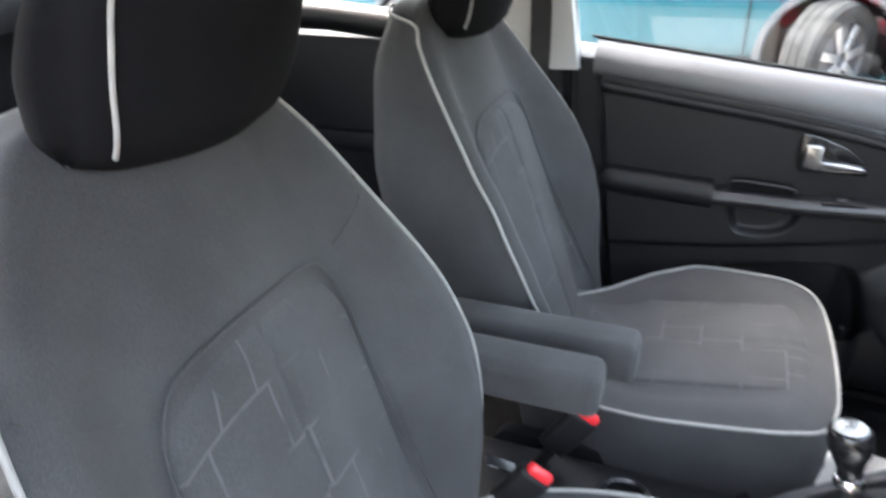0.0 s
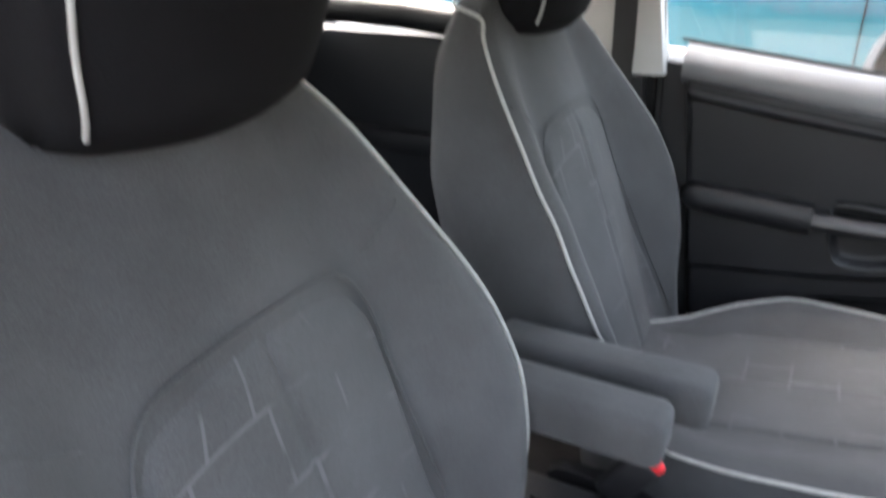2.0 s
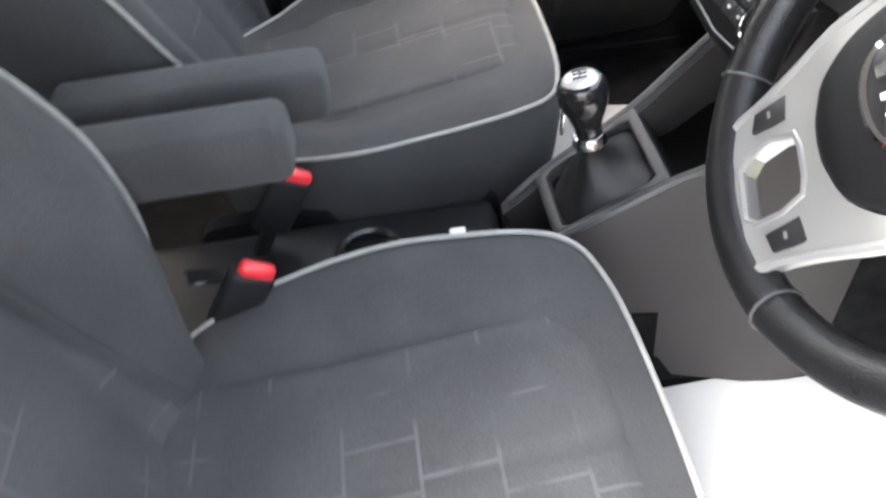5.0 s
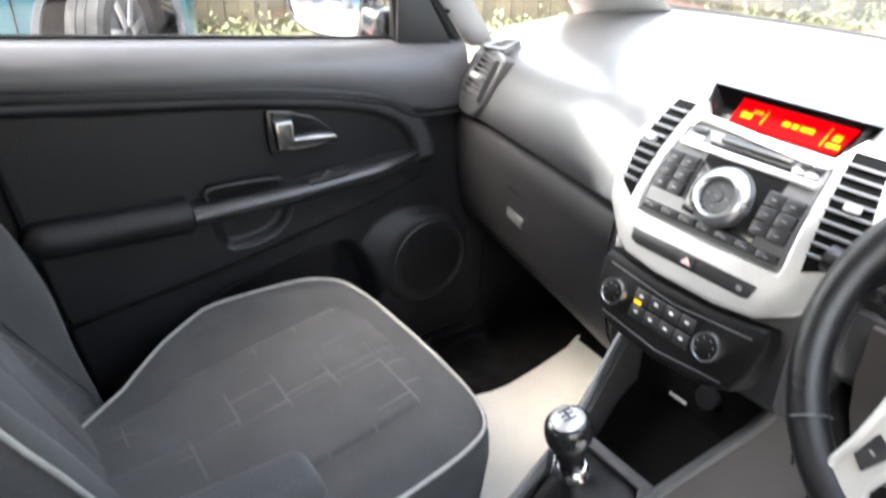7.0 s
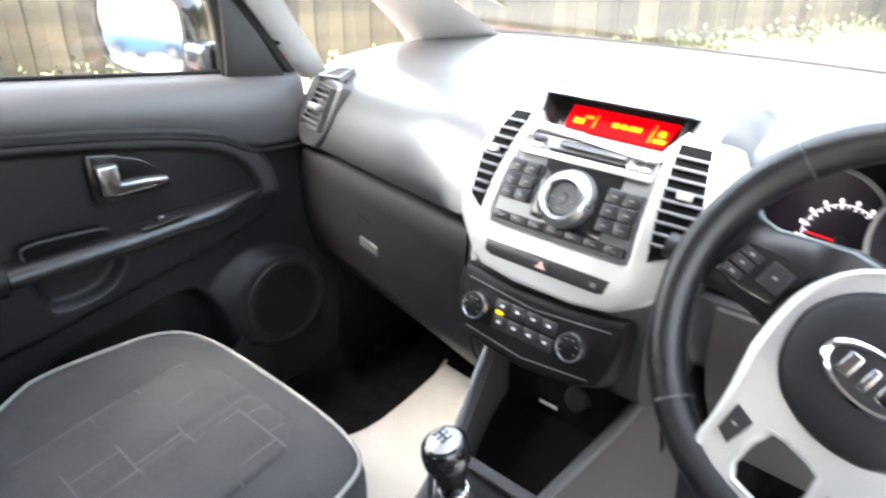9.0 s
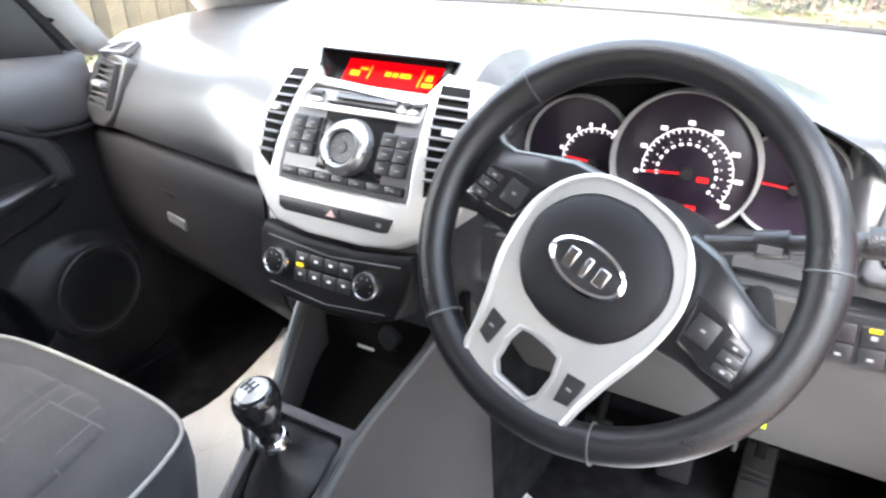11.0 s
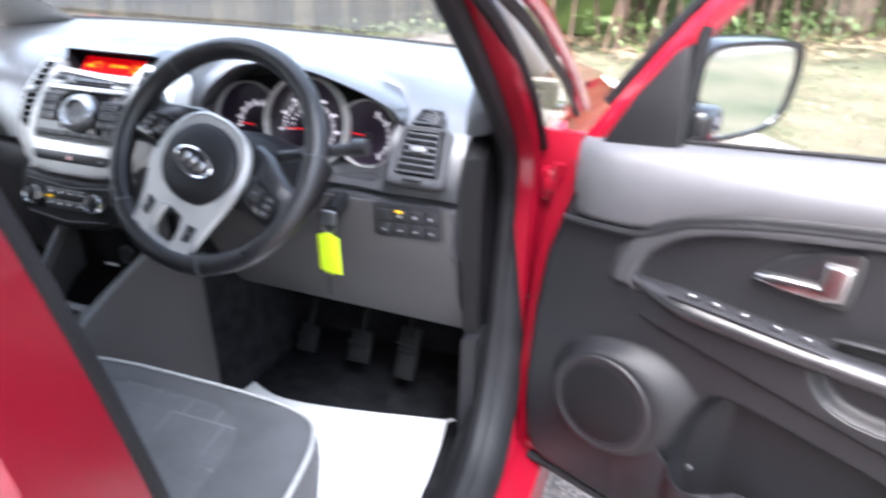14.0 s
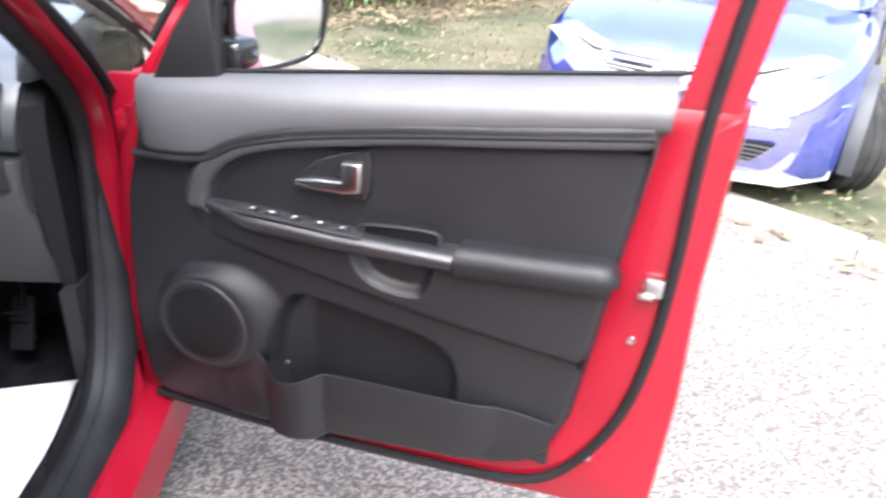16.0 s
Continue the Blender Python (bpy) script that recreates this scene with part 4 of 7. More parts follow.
    # the arch is the same trim, coloured lighter for the light on it
    dp("trim_arch", arch, ARCHLIT, text="arch round the insert, light put into its grey", sm=50)
    loops = []
    for i in range(25):
        u = -0.028 + 0.845 * i / 24
        zt, zc = ztop(u), lerp(ZC, u)
        k = 0.35 if i == 0 else 1.0
        prof = [(-0.012, zc), (0.014, zc - 0.002), (0.026, zc + 0.004), (0.031, zc + 0.014), (0.030, zc + 0.5 * (zt - zc)), (0.022, zt - 0.026), (0.008, zt - 0.008), (-0.012, zt), (-0.035, zt + 0.002), (-0.035, zc + 0.02)]
        loops.append([Vector((u, -(w * k if w > 0 else w), z)) for w, z in prof])
    dp("upper_pad", loft(loops), PADGREY, text="grained door top, grey lifted for sky sheen", sm=50)
    # the vinyl insert inside the arch, and the gap under the padded top
    ins = [(x, z) for x, z in INSERT]
    dp("insert_panel", prism([(0.45 + (x - 0.45) * 0.985, 0.9 + (z - 0.9) * 0.975) for x, z in ins], -0.004, -0.0125, 0.003), DOORCLOTH, text="black vinyl insert")
    dp("pad_gap", tube(path([(u, 0.0275, lerp(ZC, u) - 0.005) for u in (-0.03, 0.04, 0.1, 0.132, 0.165, 0.2, 0.3, 0.45, 0.6, 0.80)], 3), 0.006, 8), RUBBER)
    # armrest in two pieces with its tapering front
    AZ = [(0.095, 0.813), (0.2, 0.803), (0.35, 0.797), (0.544, 0.798), (0.7, 0.806), (0.79, 0.812)]

    def bar(u0, u1, n, fat, d0=0.0):
        lo = []
        for i in range(n + 1):
            v = i / n
            u = u0 + (u1 - u0) * v
            z = lerp(AZ, u)
            a = min(1, (v + d0) * 5) if u0 < 0.2 else 1.0
            b = min(1, (1 - v) * 9 + 0.25) if u1 > 0.7 else 1.0
            w, h = (0.048 * (0.35 + 0.65 * a)) * (0.5 + 0.5 * b), fat * (0.45 + 0.55 * a) * b
            lo.append([Vector((u, -(0.012 + w * f), z + h * g)) for f, g in ((0, -0.8), (0.55, -0.9), (0.85, -0.6), (1.0, 0), (0.95, 0.55), (0.75, 0.9), (0.45, 1.0), (0, 1.0))])
        return loft(lo)
    dp("armrest", bar(0.100, 0.5425, 18, 0.019), ARMTRIM, text="black plastic armrest", sm=60)
    dp("armrest_pad", bar(0.5455, 0.790, 14, 0.030), DOORCLOTH, text="padded black armrest end", sm=60)
    # switches
    sw = [(0.20, 0.8), (0.235, 1.2), (0.275, 0.8), (0.32, 1.0), (0.358, 1.0)] if driver else [(0.30, 1.0)]
    plate = dp("switch_panel", moved(rbox(0.225 if driver else 0.08, 0.032, 0.003, 0.0014, 2), Matrix.Translation((0.278 if driver else 0.30, -0.040, 0.8195)) @ Matrix.Rotation(radians(2.5), 4, "Y")), BUTTON)
    for u, k in sw:
        z = 0.8235 - (u - 0.278) * 0.04
        dp("window_switch", rbox(0.020 * k, 0.014, 0.007, 0.002, 2, Matrix.Translation((u, -0.040, z))), BUTTON, plate)
        dp("switch_legend", rbox(0.004, 0.003, 0.0008, 0, 1, Matrix.Translation((u, -0.043, z + 0.0037))), WHITEMARK, plate)
    # grab slot in the top of the armrest: a near-black block for its shade
    slot = path([(0.385, 0.034, 0.820), (0.39, 0.036, 0.832), (0.45, 0.036, 0.838), (0.505, 0.034, 0.838), (0.516, 0.034, 0.828), (0.512, 0.036, 0.818)], 4)
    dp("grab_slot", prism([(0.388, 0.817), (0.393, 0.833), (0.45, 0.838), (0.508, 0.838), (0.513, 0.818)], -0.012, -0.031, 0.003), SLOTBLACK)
    dp("slot_rim", tube(slot, 0.0028, 6), TRIM)
    dp("pull_rim", tube(path([(u, 0.0315, z) for u, z in CUP[3:-3:3]], 3), 0.0022, 6), TRIM)
    # inner handle
    bez = chain([(0.268, 0.868), (0.266, 0.880), (0.282, 0.902), (0.312, 0.925), (0.340, 0.935), (0.350, 0.940), (0.380, 0.946), (0.394, 0.944), (0.396, 0.91), (0.393, 0.876), (0.385, 0.866)], 3)
    hd = dp("handle_bezel", prism(bez, -0.012, -0.024, 0.004), GLOSS, text="gloss black handle bezel")
    lev = [(0.272, 0.880), (0.275, 0.890), (0.31, 0.895), (0.352, 0.896), (0.354, 0.928), (0.386, 0.930), (0.384, 0.882), (0.358, 0.876), (0.31, 0.876)]
    dp("handle_lever", prism(lev, -0.022, -0.038, 0.005, 3), LEVER, hd, "satin silver lever")
    # wall of the pocket, open at the top behind it
    uw = np.linspace(0.11, 0.725, 110)
    zw0 = np.interp(uw, *zip(*low_c)) + 0.001
    zw1 = np.interp(uw, *zip(*LIPZ))
    bm = bmesh.new()
    rows = []
    for k in range(44):
        z_ = zw0 + (zw1 - zw0) * (k / 43)
        ww = lip_relief(uw, z_)
        e = np.clip((z_ - zw0) / 0.022, 0, 1)
        ww = -0.002 + (ww + 0.002) * np.sqrt(np.clip(1 - (1 - e) ** 2, 0, 1))
        rows.append((z_, ww))
    wt = rows[-1][1]
    rows += [(zw1 + 0.0022, wt - 0.001), (zw1 + 0.0022, wt - 0.0035), (zw1, wt - 0.0045), (zw1 - 0.03, wt - 0.005), (zw1 - 0.09, np.minimum(wt - 0.006, 0.03))]
    gr_ = [[bm.verts.new((float(a_), -float(b_), float(c_))) for a_, b_, c_ in zip(uw, ww, z_)] for z_, ww in rows]
    for a_, b_ in zip(gr_[:-1], gr_[1:]):
        for k in range(len(uw) - 1):
            bm.faces.new((a_[k], a_[k + 1], b_[k + 1], b_[k]))
    dp("pocket_wall", bm, TRIMLOW, text="black door pocket wall with bottle holder", sm=50)
    dp("bottle_screw", moved(lathe([(0, 0.004), (0.004, 0.004), (0.005, 0.0)], 10), Matrix.Translation((0.238, -0.020, 0.522)) @ Matrix.Rotation(radians(90), 4, "X")), STEEL)
    # loudspeaker grille in its pod
    sp = [(0.080, 0.047), (0.084, 0.049), (0.088, 0.048), (0.091, 0.044)]
    dp("speaker_surround", moved(lathe(sp, 40), Matrix.Translation((0.084, 0, 0.582)) @ Matrix.Rotation(radians(90), 4, "X")), TRIM, sm=50, text="round loudspeaker rim")
    dp("speaker_grille", moved(lathe([(0.0, 0.0035), (0.03, 0.003), (0.065, 0.001), (0.080, -0.002), (0.083, -0.004)], 36), Matrix.Translation((0.084, -0.0465, 0.582)) @ Matrix.Rotation(radians(90), 4, "X")), SATINBLACK, text="black loudspeaker grille")
    # rubber seal on the painted edge, latch, screws
    dp("door_seal", tube(path([(0.89, -0.004, 1.30), (0.872, 0.0, 1.15), (0.862, 0.002, 1.02), (0.862, 0.002, 0.85), (0.855, 0.002, 0.70), (0.835, 0.002, 0.58), (0.80, 0.002, 0.49), (0.745, 0.002, 0.41), (0.68, 0.002, 0.372), (0.55, 0.002, 0.358), (0.2, 0.002, 0.35), (-0.07, 0.002, 0.36)]), 0.009, 8), RUBBER, text="black rubber seal")
    dp("latch", join(box2((0.825, -0.012, 0.785), (0.852, 0.002, 0.815), 0.003), box2((0.818, -0.016, 0.782), (0.84, -0.004, 0.79), 0.002)), STEEL, text="steel door latch")
    for u, z in ((0.822, 0.70), (0.70, 0.372), (0.79, 0.455)):
        dp("trim_screw", moved(lathe([(0, 0.006), (0.005, 0.006), (0.007, 0.0), (0.0, 0.0)], 10), Matrix.Translation((u, 0.002, z)) @ Matrix.Rotation(radians(90), 4, "X")), STEEL)
    # window frame, corner triangle, glass
    fr = path([(-0.03, -0.03, 0.985), (0.05, -0.032, 1.098), (0.148, -0.034, 1.224), (0.25, -0.04, 1.335), (0.36, -0.05, 1.42), (0.52, -0.055, 1.465), (0.75, -0.055, 1.475), (0.91, -0.05, 1.47)], 5)
    dp("window_frame", tube(fr, 0.021, 8), RED if driver else RUBBER, text="red window frame" if driver else "black window frame")
    dp("frame_seal", tube([p + Vector((-0.019, 0.0, 0.016)) for p in fr[3:22]], 0.011, 6), RUBBER, text="black rubber frame seal")
    inn = 0.0 if driver else 0.05
    col = [[Vector((u + du, dw, z)) for du, dw in ((inn, 0.0035), (0.078, 0.0035), (0.084, 0.03), (0.066, 0.055), (inn + 0.008, 0.055))] for u, z in ((0.822, 1.066), (0.841, 1.2), (0.862, 1.35), (0.880, 1.475))]
    dp("window_post", loft(col), REDIN if driver else RED, text="red window post")
    dp("corner_trim", prism([(0.0, 1.003), (0.125, 1.022), (0.122, 1.10), (0.120, 1.168), (0.10, 1.155), (0.05, 1.088)], 0.03, 0.0, 0.006), TRIM, text="grey corner trim")
    dp("window_channel", tube(path([(0.12, -0.012, 1.02), (0.122, -0.014, 1.10), (0.13, -0.02, 1.19)]), 0.009, 6), RUBBER)
    dp("sill_strip", tube(path([(0.1, -0.018, ztop(0.1) + 0.004), (0.45, -0.018, ztop(0.45) + 0.004), (0.83, -0.018, ztop(0.83) + 0.004)]), 0.0035, 6), RUBBER)
    g = dp("window_glass", loft([[Vector((0.12, 0.022, 1.01)), Vector((0.84, 0.022, 1.09))], [Vector((0.13, 0.03, 1.18)), Vector((0.85, 0.032, 1.2))], [Vector((0.36, 0.05, 1.41)), Vector((0.87, 0.052, 1.47))]], closed=False, caps=False), CLEAR)
    g.visible_shadow = False
    # wing mirror on its arm
    ang = 62 if driver else -64
    base = (Matrix.Translation((-0.172, 0.20, 1.081)) if mir else Matrix.Translation((0.15, 0.165, 1.085))) @ Matrix.Rotation(radians(ang), 4, "Z") @ Matrix.Rotation(radians(0 if driver else -4.8), 4, "X")
    oval = [(-0.088, -0.055), (-0.06, -0.072), (0.03, -0.066), (0.075, -0.045), (0.092, 0.0), (0.094, 0.045), (0.075, 0.066), (-0.02, 0.07), (-0.075, 0.062), (-0.092, 0.03)]
    if mir:
        oval = [(-x, z) for x, z in oval]
    o3 = catmull([(x, 0, z) for x, z in oval], 4, True)
    ringz = [[Vector((p.x * k, y, p.z * k)) for p in o3] for k, y in ((0.93, 0.006), (0.96, -0.004), (1.06, -0.004), (1.12, 0.02), (1.08, 0.06), (0.85, 0.10), (0.4, 0.12))]
    mi = part("wing_mirror", moved(loft(ringz, caps=False), base), GLOSS, door, "black door mirror housing")
    part("mirror_glass", moved(loft([[Vector((p.x * k, y, p.z * k)) for p in o3] for k, y in ((0.95, 0.0), (0.5, 0.001), (0.05, 0.001))]), base), MIRROR, mi, "mirror glass")
    part("mirror_arm", mirrored(join(box2((0.09, 0.03, 1.025), (0.15, 0.10, 1.075), 0.015, 3)), mir), GLOSS, mi)
    return door


a = radians(-21)
driver_door = front_door("driver_door", "red car door standing wide open, black inner trim", frame_of((0.9, 0.25, 0), (math.cos(a), math.sin(a), 0), (math.sin(a), -math.cos(a), 0)), False, True)
passenger_door = front_door("passenger_door", "closed car door with black inner trim", Matrix(((0, -1, 0, -0.70), (1, 0, 0, 0.251), (0, 0, 1, 0), (0, 0, 0, 1))), True, False)


# ---- dashboard ----
dash = thing("dashboard", "dark grey grained dashboard with silver centre stack", "dashboard")
YC = [(-0.70, 0.252), (-0.55, 0.222), (-0.40, 0.188), (-0.25, 0.145), (-0.16, 0.118), (-0.12, 0.112), (0.13, 0.112), (0.16, 0.20), (0.2, 0.222), (0.69, 0.222)]
ZCR = [(-0.70, 0.888), (-0.4, 0.90), (-0.14, 0.922)]


def top_z(x):
    return 1.055 - 0.02 * (abs(x - MID) / 0.68) ** 3


def dash_profile(x):
    yc = lerp(YC, x)
    u = (x - MID) / 0.68
    base = [(0.83 - 0.10 * u * u, 1.045), (0.66, top_z(x) + 0.004), (0.50, top_z(x) + 0.004)]
    if x < -0.125:
        zc = lerp(ZCR, x)
        rise = min(1, max(0, (x + 0.50) / 0.34))
        t = top_z(x) + 0.024 * rise * rise * (3 - 2 * rise)
        back = min(1, max(0, (x + 0.25) / 0.08))
        back = 0.028 * back * back * (3 - 2 * back)
        return base + [(y + back * min(1, max(0, (z - 0.925) / 0.115)), z) for y, z in [(yc + 0.19, t), (yc + 0.12, t - 0.004), (yc + 0.075, t - 0.018), (yc + 0.042, t - 0.045), (yc + 0.018, t - 0.08), (yc + 0.004, zc + 0.03), (yc, zc + 0.004), (yc + 0.004, zc - 0.001), (yc + 0.030, zc - 0.004), (yc + 0.032, zc - 0.015), (yc + 0.005, zc - 0.023), (yc + 0.0, zc - 0.06), (yc + 0.004, zc - 0.14), (yc + 0.02, zc - 0.21), (yc + 0.05, zc - 0.262), (yc + 0.10, zc - 0.275), (0.55, 0.63), (0.7, 0.75)]]
    if x < 0.14:
        if -0.09 < x < 0.10:
            deep = [(0.40, 1.060), (0.33, 1.074), (0.26, 1.082), (0.212, 1.0785), (0.247, 1.066), (0.212, 1.032)]
        else:
            deep = [(0.40, 1.060), (0.33, 1.073), (0.275, 1.077), (0.235, 1.071), (0.212, 1.060), (0.194, 1.044)]
        return base + deep + [(0.175, 1.034), (0.145, 0.96), (0.118, 0.91), (0.105, 0.88), (0.10, 0.85), (0.10, 0.82), (0.10, 0.79), (0.11, 0.77), (0.14, 0.75), (0.2, 0.72), (0.55, 0.66), (0.7, 0.75)]
    k = min(1, max(0, (x - 0.14) / 0.03)) * min(1, max(0, (0.555 - x) / 0.02))
    r = 0.10 * k
    t = top_z(x)
    a = [(0.42, 1.056), (0.37, 1.054), (0.33 + 0.3 * r, 1.04), (0.29 + 0.5 * r, 1.025), (0.265 + 0.75 * r, 1.0), (0.245 + r, 0.97), (0.235 + r, 0.94), (0.228 + r, 0.91), (0.225 + 0.5 * r, 0.893), (0.222, 0.887)]
    b = [(0.42, t - 0.004), (0.37, t - 0.012), (0.33, 1.018), (0.31, 1.006), (0.285, 0.991), (0.259, 0.977), (0.238, 0.950), (0.221, 0.925), (0.214, 0.905), (0.212, 0.887)]
    f = min(1, max(0, (x - 0.50) / 0.075))
    f = f * f * (3 - 2 * f)
    mixed = [(p[0] + (q[0] - p[0]) * f, p[1] + (q[1] - p[1]) * f) for p, q in zip(a, b)]
    return base + mixed + [(0.235, 0.884), (0.236, 0.876), (0.215, 0.872), (0.21, 0.84), (0.21, 0.80), (0.23, 0.77), (0.55, 0.66), (0.7, 0.75)]


xs = [-0.685 + 0.04 * i for i in range(14)] + [-0.128, -0.115, -0.094, -0.089, -0.05, 0.0, 0.05, 0.098, 0.103, 0.12, 0.135, 0.142, 0.15, 0.16, 0.17, 0.2, 0.28, 0.36, 0.44, 0.5, 0.535, 0.545, 0.554, 0.558, 0.58, 0.62, 0.66, 0.685]
part("dash_body", loft([[Vector((x, y, z)) for y, z in dash_profile(x)] for x in xs]), DASH, dash, "dark grey soft dashboard", 50)
part("dash_end", loft([[(0.680, 0.232, 0.885), (0.680, 0.246, 0.95), (0.680, 0.292, 0.976), (0.69, 0.40, 0.985), (0.70, 0.7, 0.99), (0.70, 0.7, 0.7), (0.695, 0.25, 0.62)], [(0.716, 0.258, 0.885), (0.716, 0.270, 0.95), (0.716, 0.302, 0.978), (0.735, 0.40, 0.985), (0.735, 0.7, 0.99), (0.735, 0.7, 0.7), (0.72, 0.26, 0.60)]]), SATINBLACK, dash, "black dashboard end cap")
# the glovebox side below the crease, coloured darker for shade under the dash
gl = []
for i in range(18):
    x = -0.680 + 0.545 * i / 17
    yc, zc = lerp(YC, x), lerp(ZCR, x)
    gl.append([Vector((x, y - 0.003, z)) for y, z in ((yc + 0.03, zc - 0.013), (yc + 0.012, zc - 0.014), (yc + 0.004, zc - 0.02), (yc, zc - 0.06), (yc + 0.004, zc - 0.14), (yc + 0.02, zc - 0.21), (yc + 0.05, zc - 0.262), (yc + 0.10, zc - 0.278), (yc + 0.16, zc - 0.20), (yc + 0.12, zc - 0.05))])
part("glovebox", loft(gl), DARK, dash, "glovebox front darkened for shade", 50)
part("pillar_base_trim", loft([[(0.676, 0.276, 0.982), (0.705, 0.268, 0.988), (0.735, 0.262, 1.002), (0.742, 0.31, 1.0), (0.69, 0.33, 0.985)], [(0.672, 0.30, 1.02), (0.70, 0.27, 1.028), (0.738, 0.235, 1.025), (0.745, 0.30, 1.02), (0.69, 0.36, 1.02)], [(0.662, 0.36, 1.052), (0.70, 0.29, 1.062), (0.742, 0.19, 1.058), (0.75, 0.26, 1.055), (0.70, 0.42, 1.05)]]), DASHFRONT, dash, "grey pillar trim foot", 50)
# knee panel and switch panel on the driver's side
part("knee_panel", loft([[Vector((x, y, z)) for y, z in ((0.205, 0.868), (0.205, 0.80), (0.225, 0.74), (0.27, 0.66), (0.315, 0.60 - 0.018 * (x - 0.2)), (0.325, 0.588 - 0.018 * (x - 0.2)), (0.36, 0.60), (0.36, 0.80), (0.26, 0.868))] for x in (0.165, 0.25, 0.4, 0.55, 0.68)]), GREYLOW, dash, "mid grey lower dashboard panel", 50)
# glovebox catch and label
part("glovebox_catch", rbox(0.062, 0.012, 0.022, 0.005, 3, Matrix.Translation((-0.423, 0.196, 0.765)) @ Matrix.Rotation(radians(-14), 4, "Z")), RADIO, dash, "grey glovebox catch")
part("glovebox_seam", tube([(-0.45, 0.196, 0.815), (-0.41, 0.186, 0.815)], 0.002, 6), SLOTBLACK, dash)


def vent(name, outline, slats, m, label, ring=SILVER, tab=True, lean=0.0):
    """An air vent: frame ring, black sheet for the shaded throat, and separate slats. Outline in (x, z), seen along +y.
    """
    v = part(name, prism(outline, 0.012, -0.002, 0.003, 2, hole=[(sum(p[0] for p in outline) / len(outline) + (x - sum(p[0] for p in outline) / len(outline)) * 0.88, sum(p[1] for p in outline) / len(outline) + (z - sum(p[1] for p in outline) / len(outline)) * 0.93) for x, z in outline]), ring, dash, label)
    v.matrix_local = m
    cx, cz = sum(p[0] for p in outline) / len(outline), sum(p[1] for p in outline) / len(outline)
    part("throat", prism([(cx + (x - cx) * 0.9, cz + (z - cz) * 0.95) for x, z in outline], 0.03, 0.013, 0), SLOTBLACK, v)
    z0, z1 = min(p[1] for p in outline), max(p[1] for p in outline)
    for i in range(slats):
        z = z0 + (z1 - z0) * (i + 1) / (slats + 1)
        xs_ = []
        k = len(outline)
        for j in range(k):
            (xa, za), (xb, zb) = outline[j], outline[(j + 1) % k]
            if (za - z) * (zb - z) < 0:
                xs_.append(xa + (xb - xa) * (z - za) / (zb - za))
        if len(xs_) >= 2:
            a, b = min(xs_), max(xs_)
            w = (b - a) * 0.9
            part("slat", rbox(w, 0.016, 0.0035, 0.001, 1, Matrix.Translation(((a + b) / 2, 0.006, z)) @ Matrix.Rotation(radians(-25), 4, "X") @ Matrix.Rotation(radians(lean), 4, "Y")), SLAT, v)
    if tab:
        part("vane_tab", rbox((max(p[0] for p in outline) - min(p[0] for p in outline)) * 0.36, 0.02, 0.010, 0.003, 2, Matrix.Translation((cx, -0.002, cz))), TRIMPALE, v)
    return v


# driver's outer vent with the small demister vent above it
mv = frame_of((0.6145, 0.225, 0.963), (1, -0.03, 0), (0, -1, 0.72))
part("vent_bezel", prism([(x * (1 - 1.9 * z) - 0.001, z) for x, z in rrect(-0.049, -0.060, 0.049, 0.046, 0.012, 5)], 0.022, 0.004, 0.005, 3, hole=[(x * (1 - 1.6 * z) - 0.001, z) for x, z in rrect(-0.036, -0.040, 0.036, 0.039, 0.006, 5)]), DASHFRONT, dash).matrix_local = mv
vent("air_vent", [(-0.037, -0.0385), (0.037, -0.0385), (0.028, 0.0375), (-0.032, 0.0375)], 6, mv, "black slatted air vent", DASHFRONT)
part("vent_wheel", rbox(0.030, 0.008, 0.006, 0.002, 2, Matrix.Translation((-0.002, 0.0, -0.050))), BUTTON, dash).matrix_local = mv
md = frame_of((0.611, 0.280, 1.0065), (1, -0.03, 0), (0, -1, 2.3))
vent("demister_vent", [(-0.0265, -0.0185), (0.0255, -0.0185), (0.0205, 0.0185), (-0.0205, 0.0185)], 4, md, "small black demister vent", DASHFRONT, False, 30)
# passenger's outer vent
mp = frame_of((-0.617, 0.2405, 0.974), (1, -0.25, 0), (-0.25, -1, 0.35))
part("vent_bezel", prism(chain([(-0.025, -0.082), (-0.06, -0.066), (-0.070, -0.042), (-0.055, -0.005), (-0.014, 0.034), (0.028, 0.048), (0.074, 0.044), (0.077, 0.030), (0.064, -0.02), (0.045, -0.058), (0.02, -0.078)], 3), 0.05, 0.009, 0.006, 3), DASH, dash).matrix_local = mp
vent("air_vent", [(-0.034, -0.046), (0.046, -0.046), (0.068, 0.036), (0.016, 0.038)], 7, mp, "black slatted air vent", DASH)
vent("demister_vent", [(-0.030, -0.012), (0.010, -0.016), (0.030, 0.014), (0.004, 0.014)], 3, frame_of((-0.585, 0.276, 1.0255), (1, 0.55, 0), (0.3, -0.7, 1.6)), "small black demister vent", DASH, False)

# ---- centre stack, in its own plane: a across, h up along the slope ----
stack = thing("centre_stack", "silver centre console panel with radio and heater controls", "centre console", frame_of((0.012, 0.063, 0.842), (1, 0, 0), (0, -1, 0.36)))


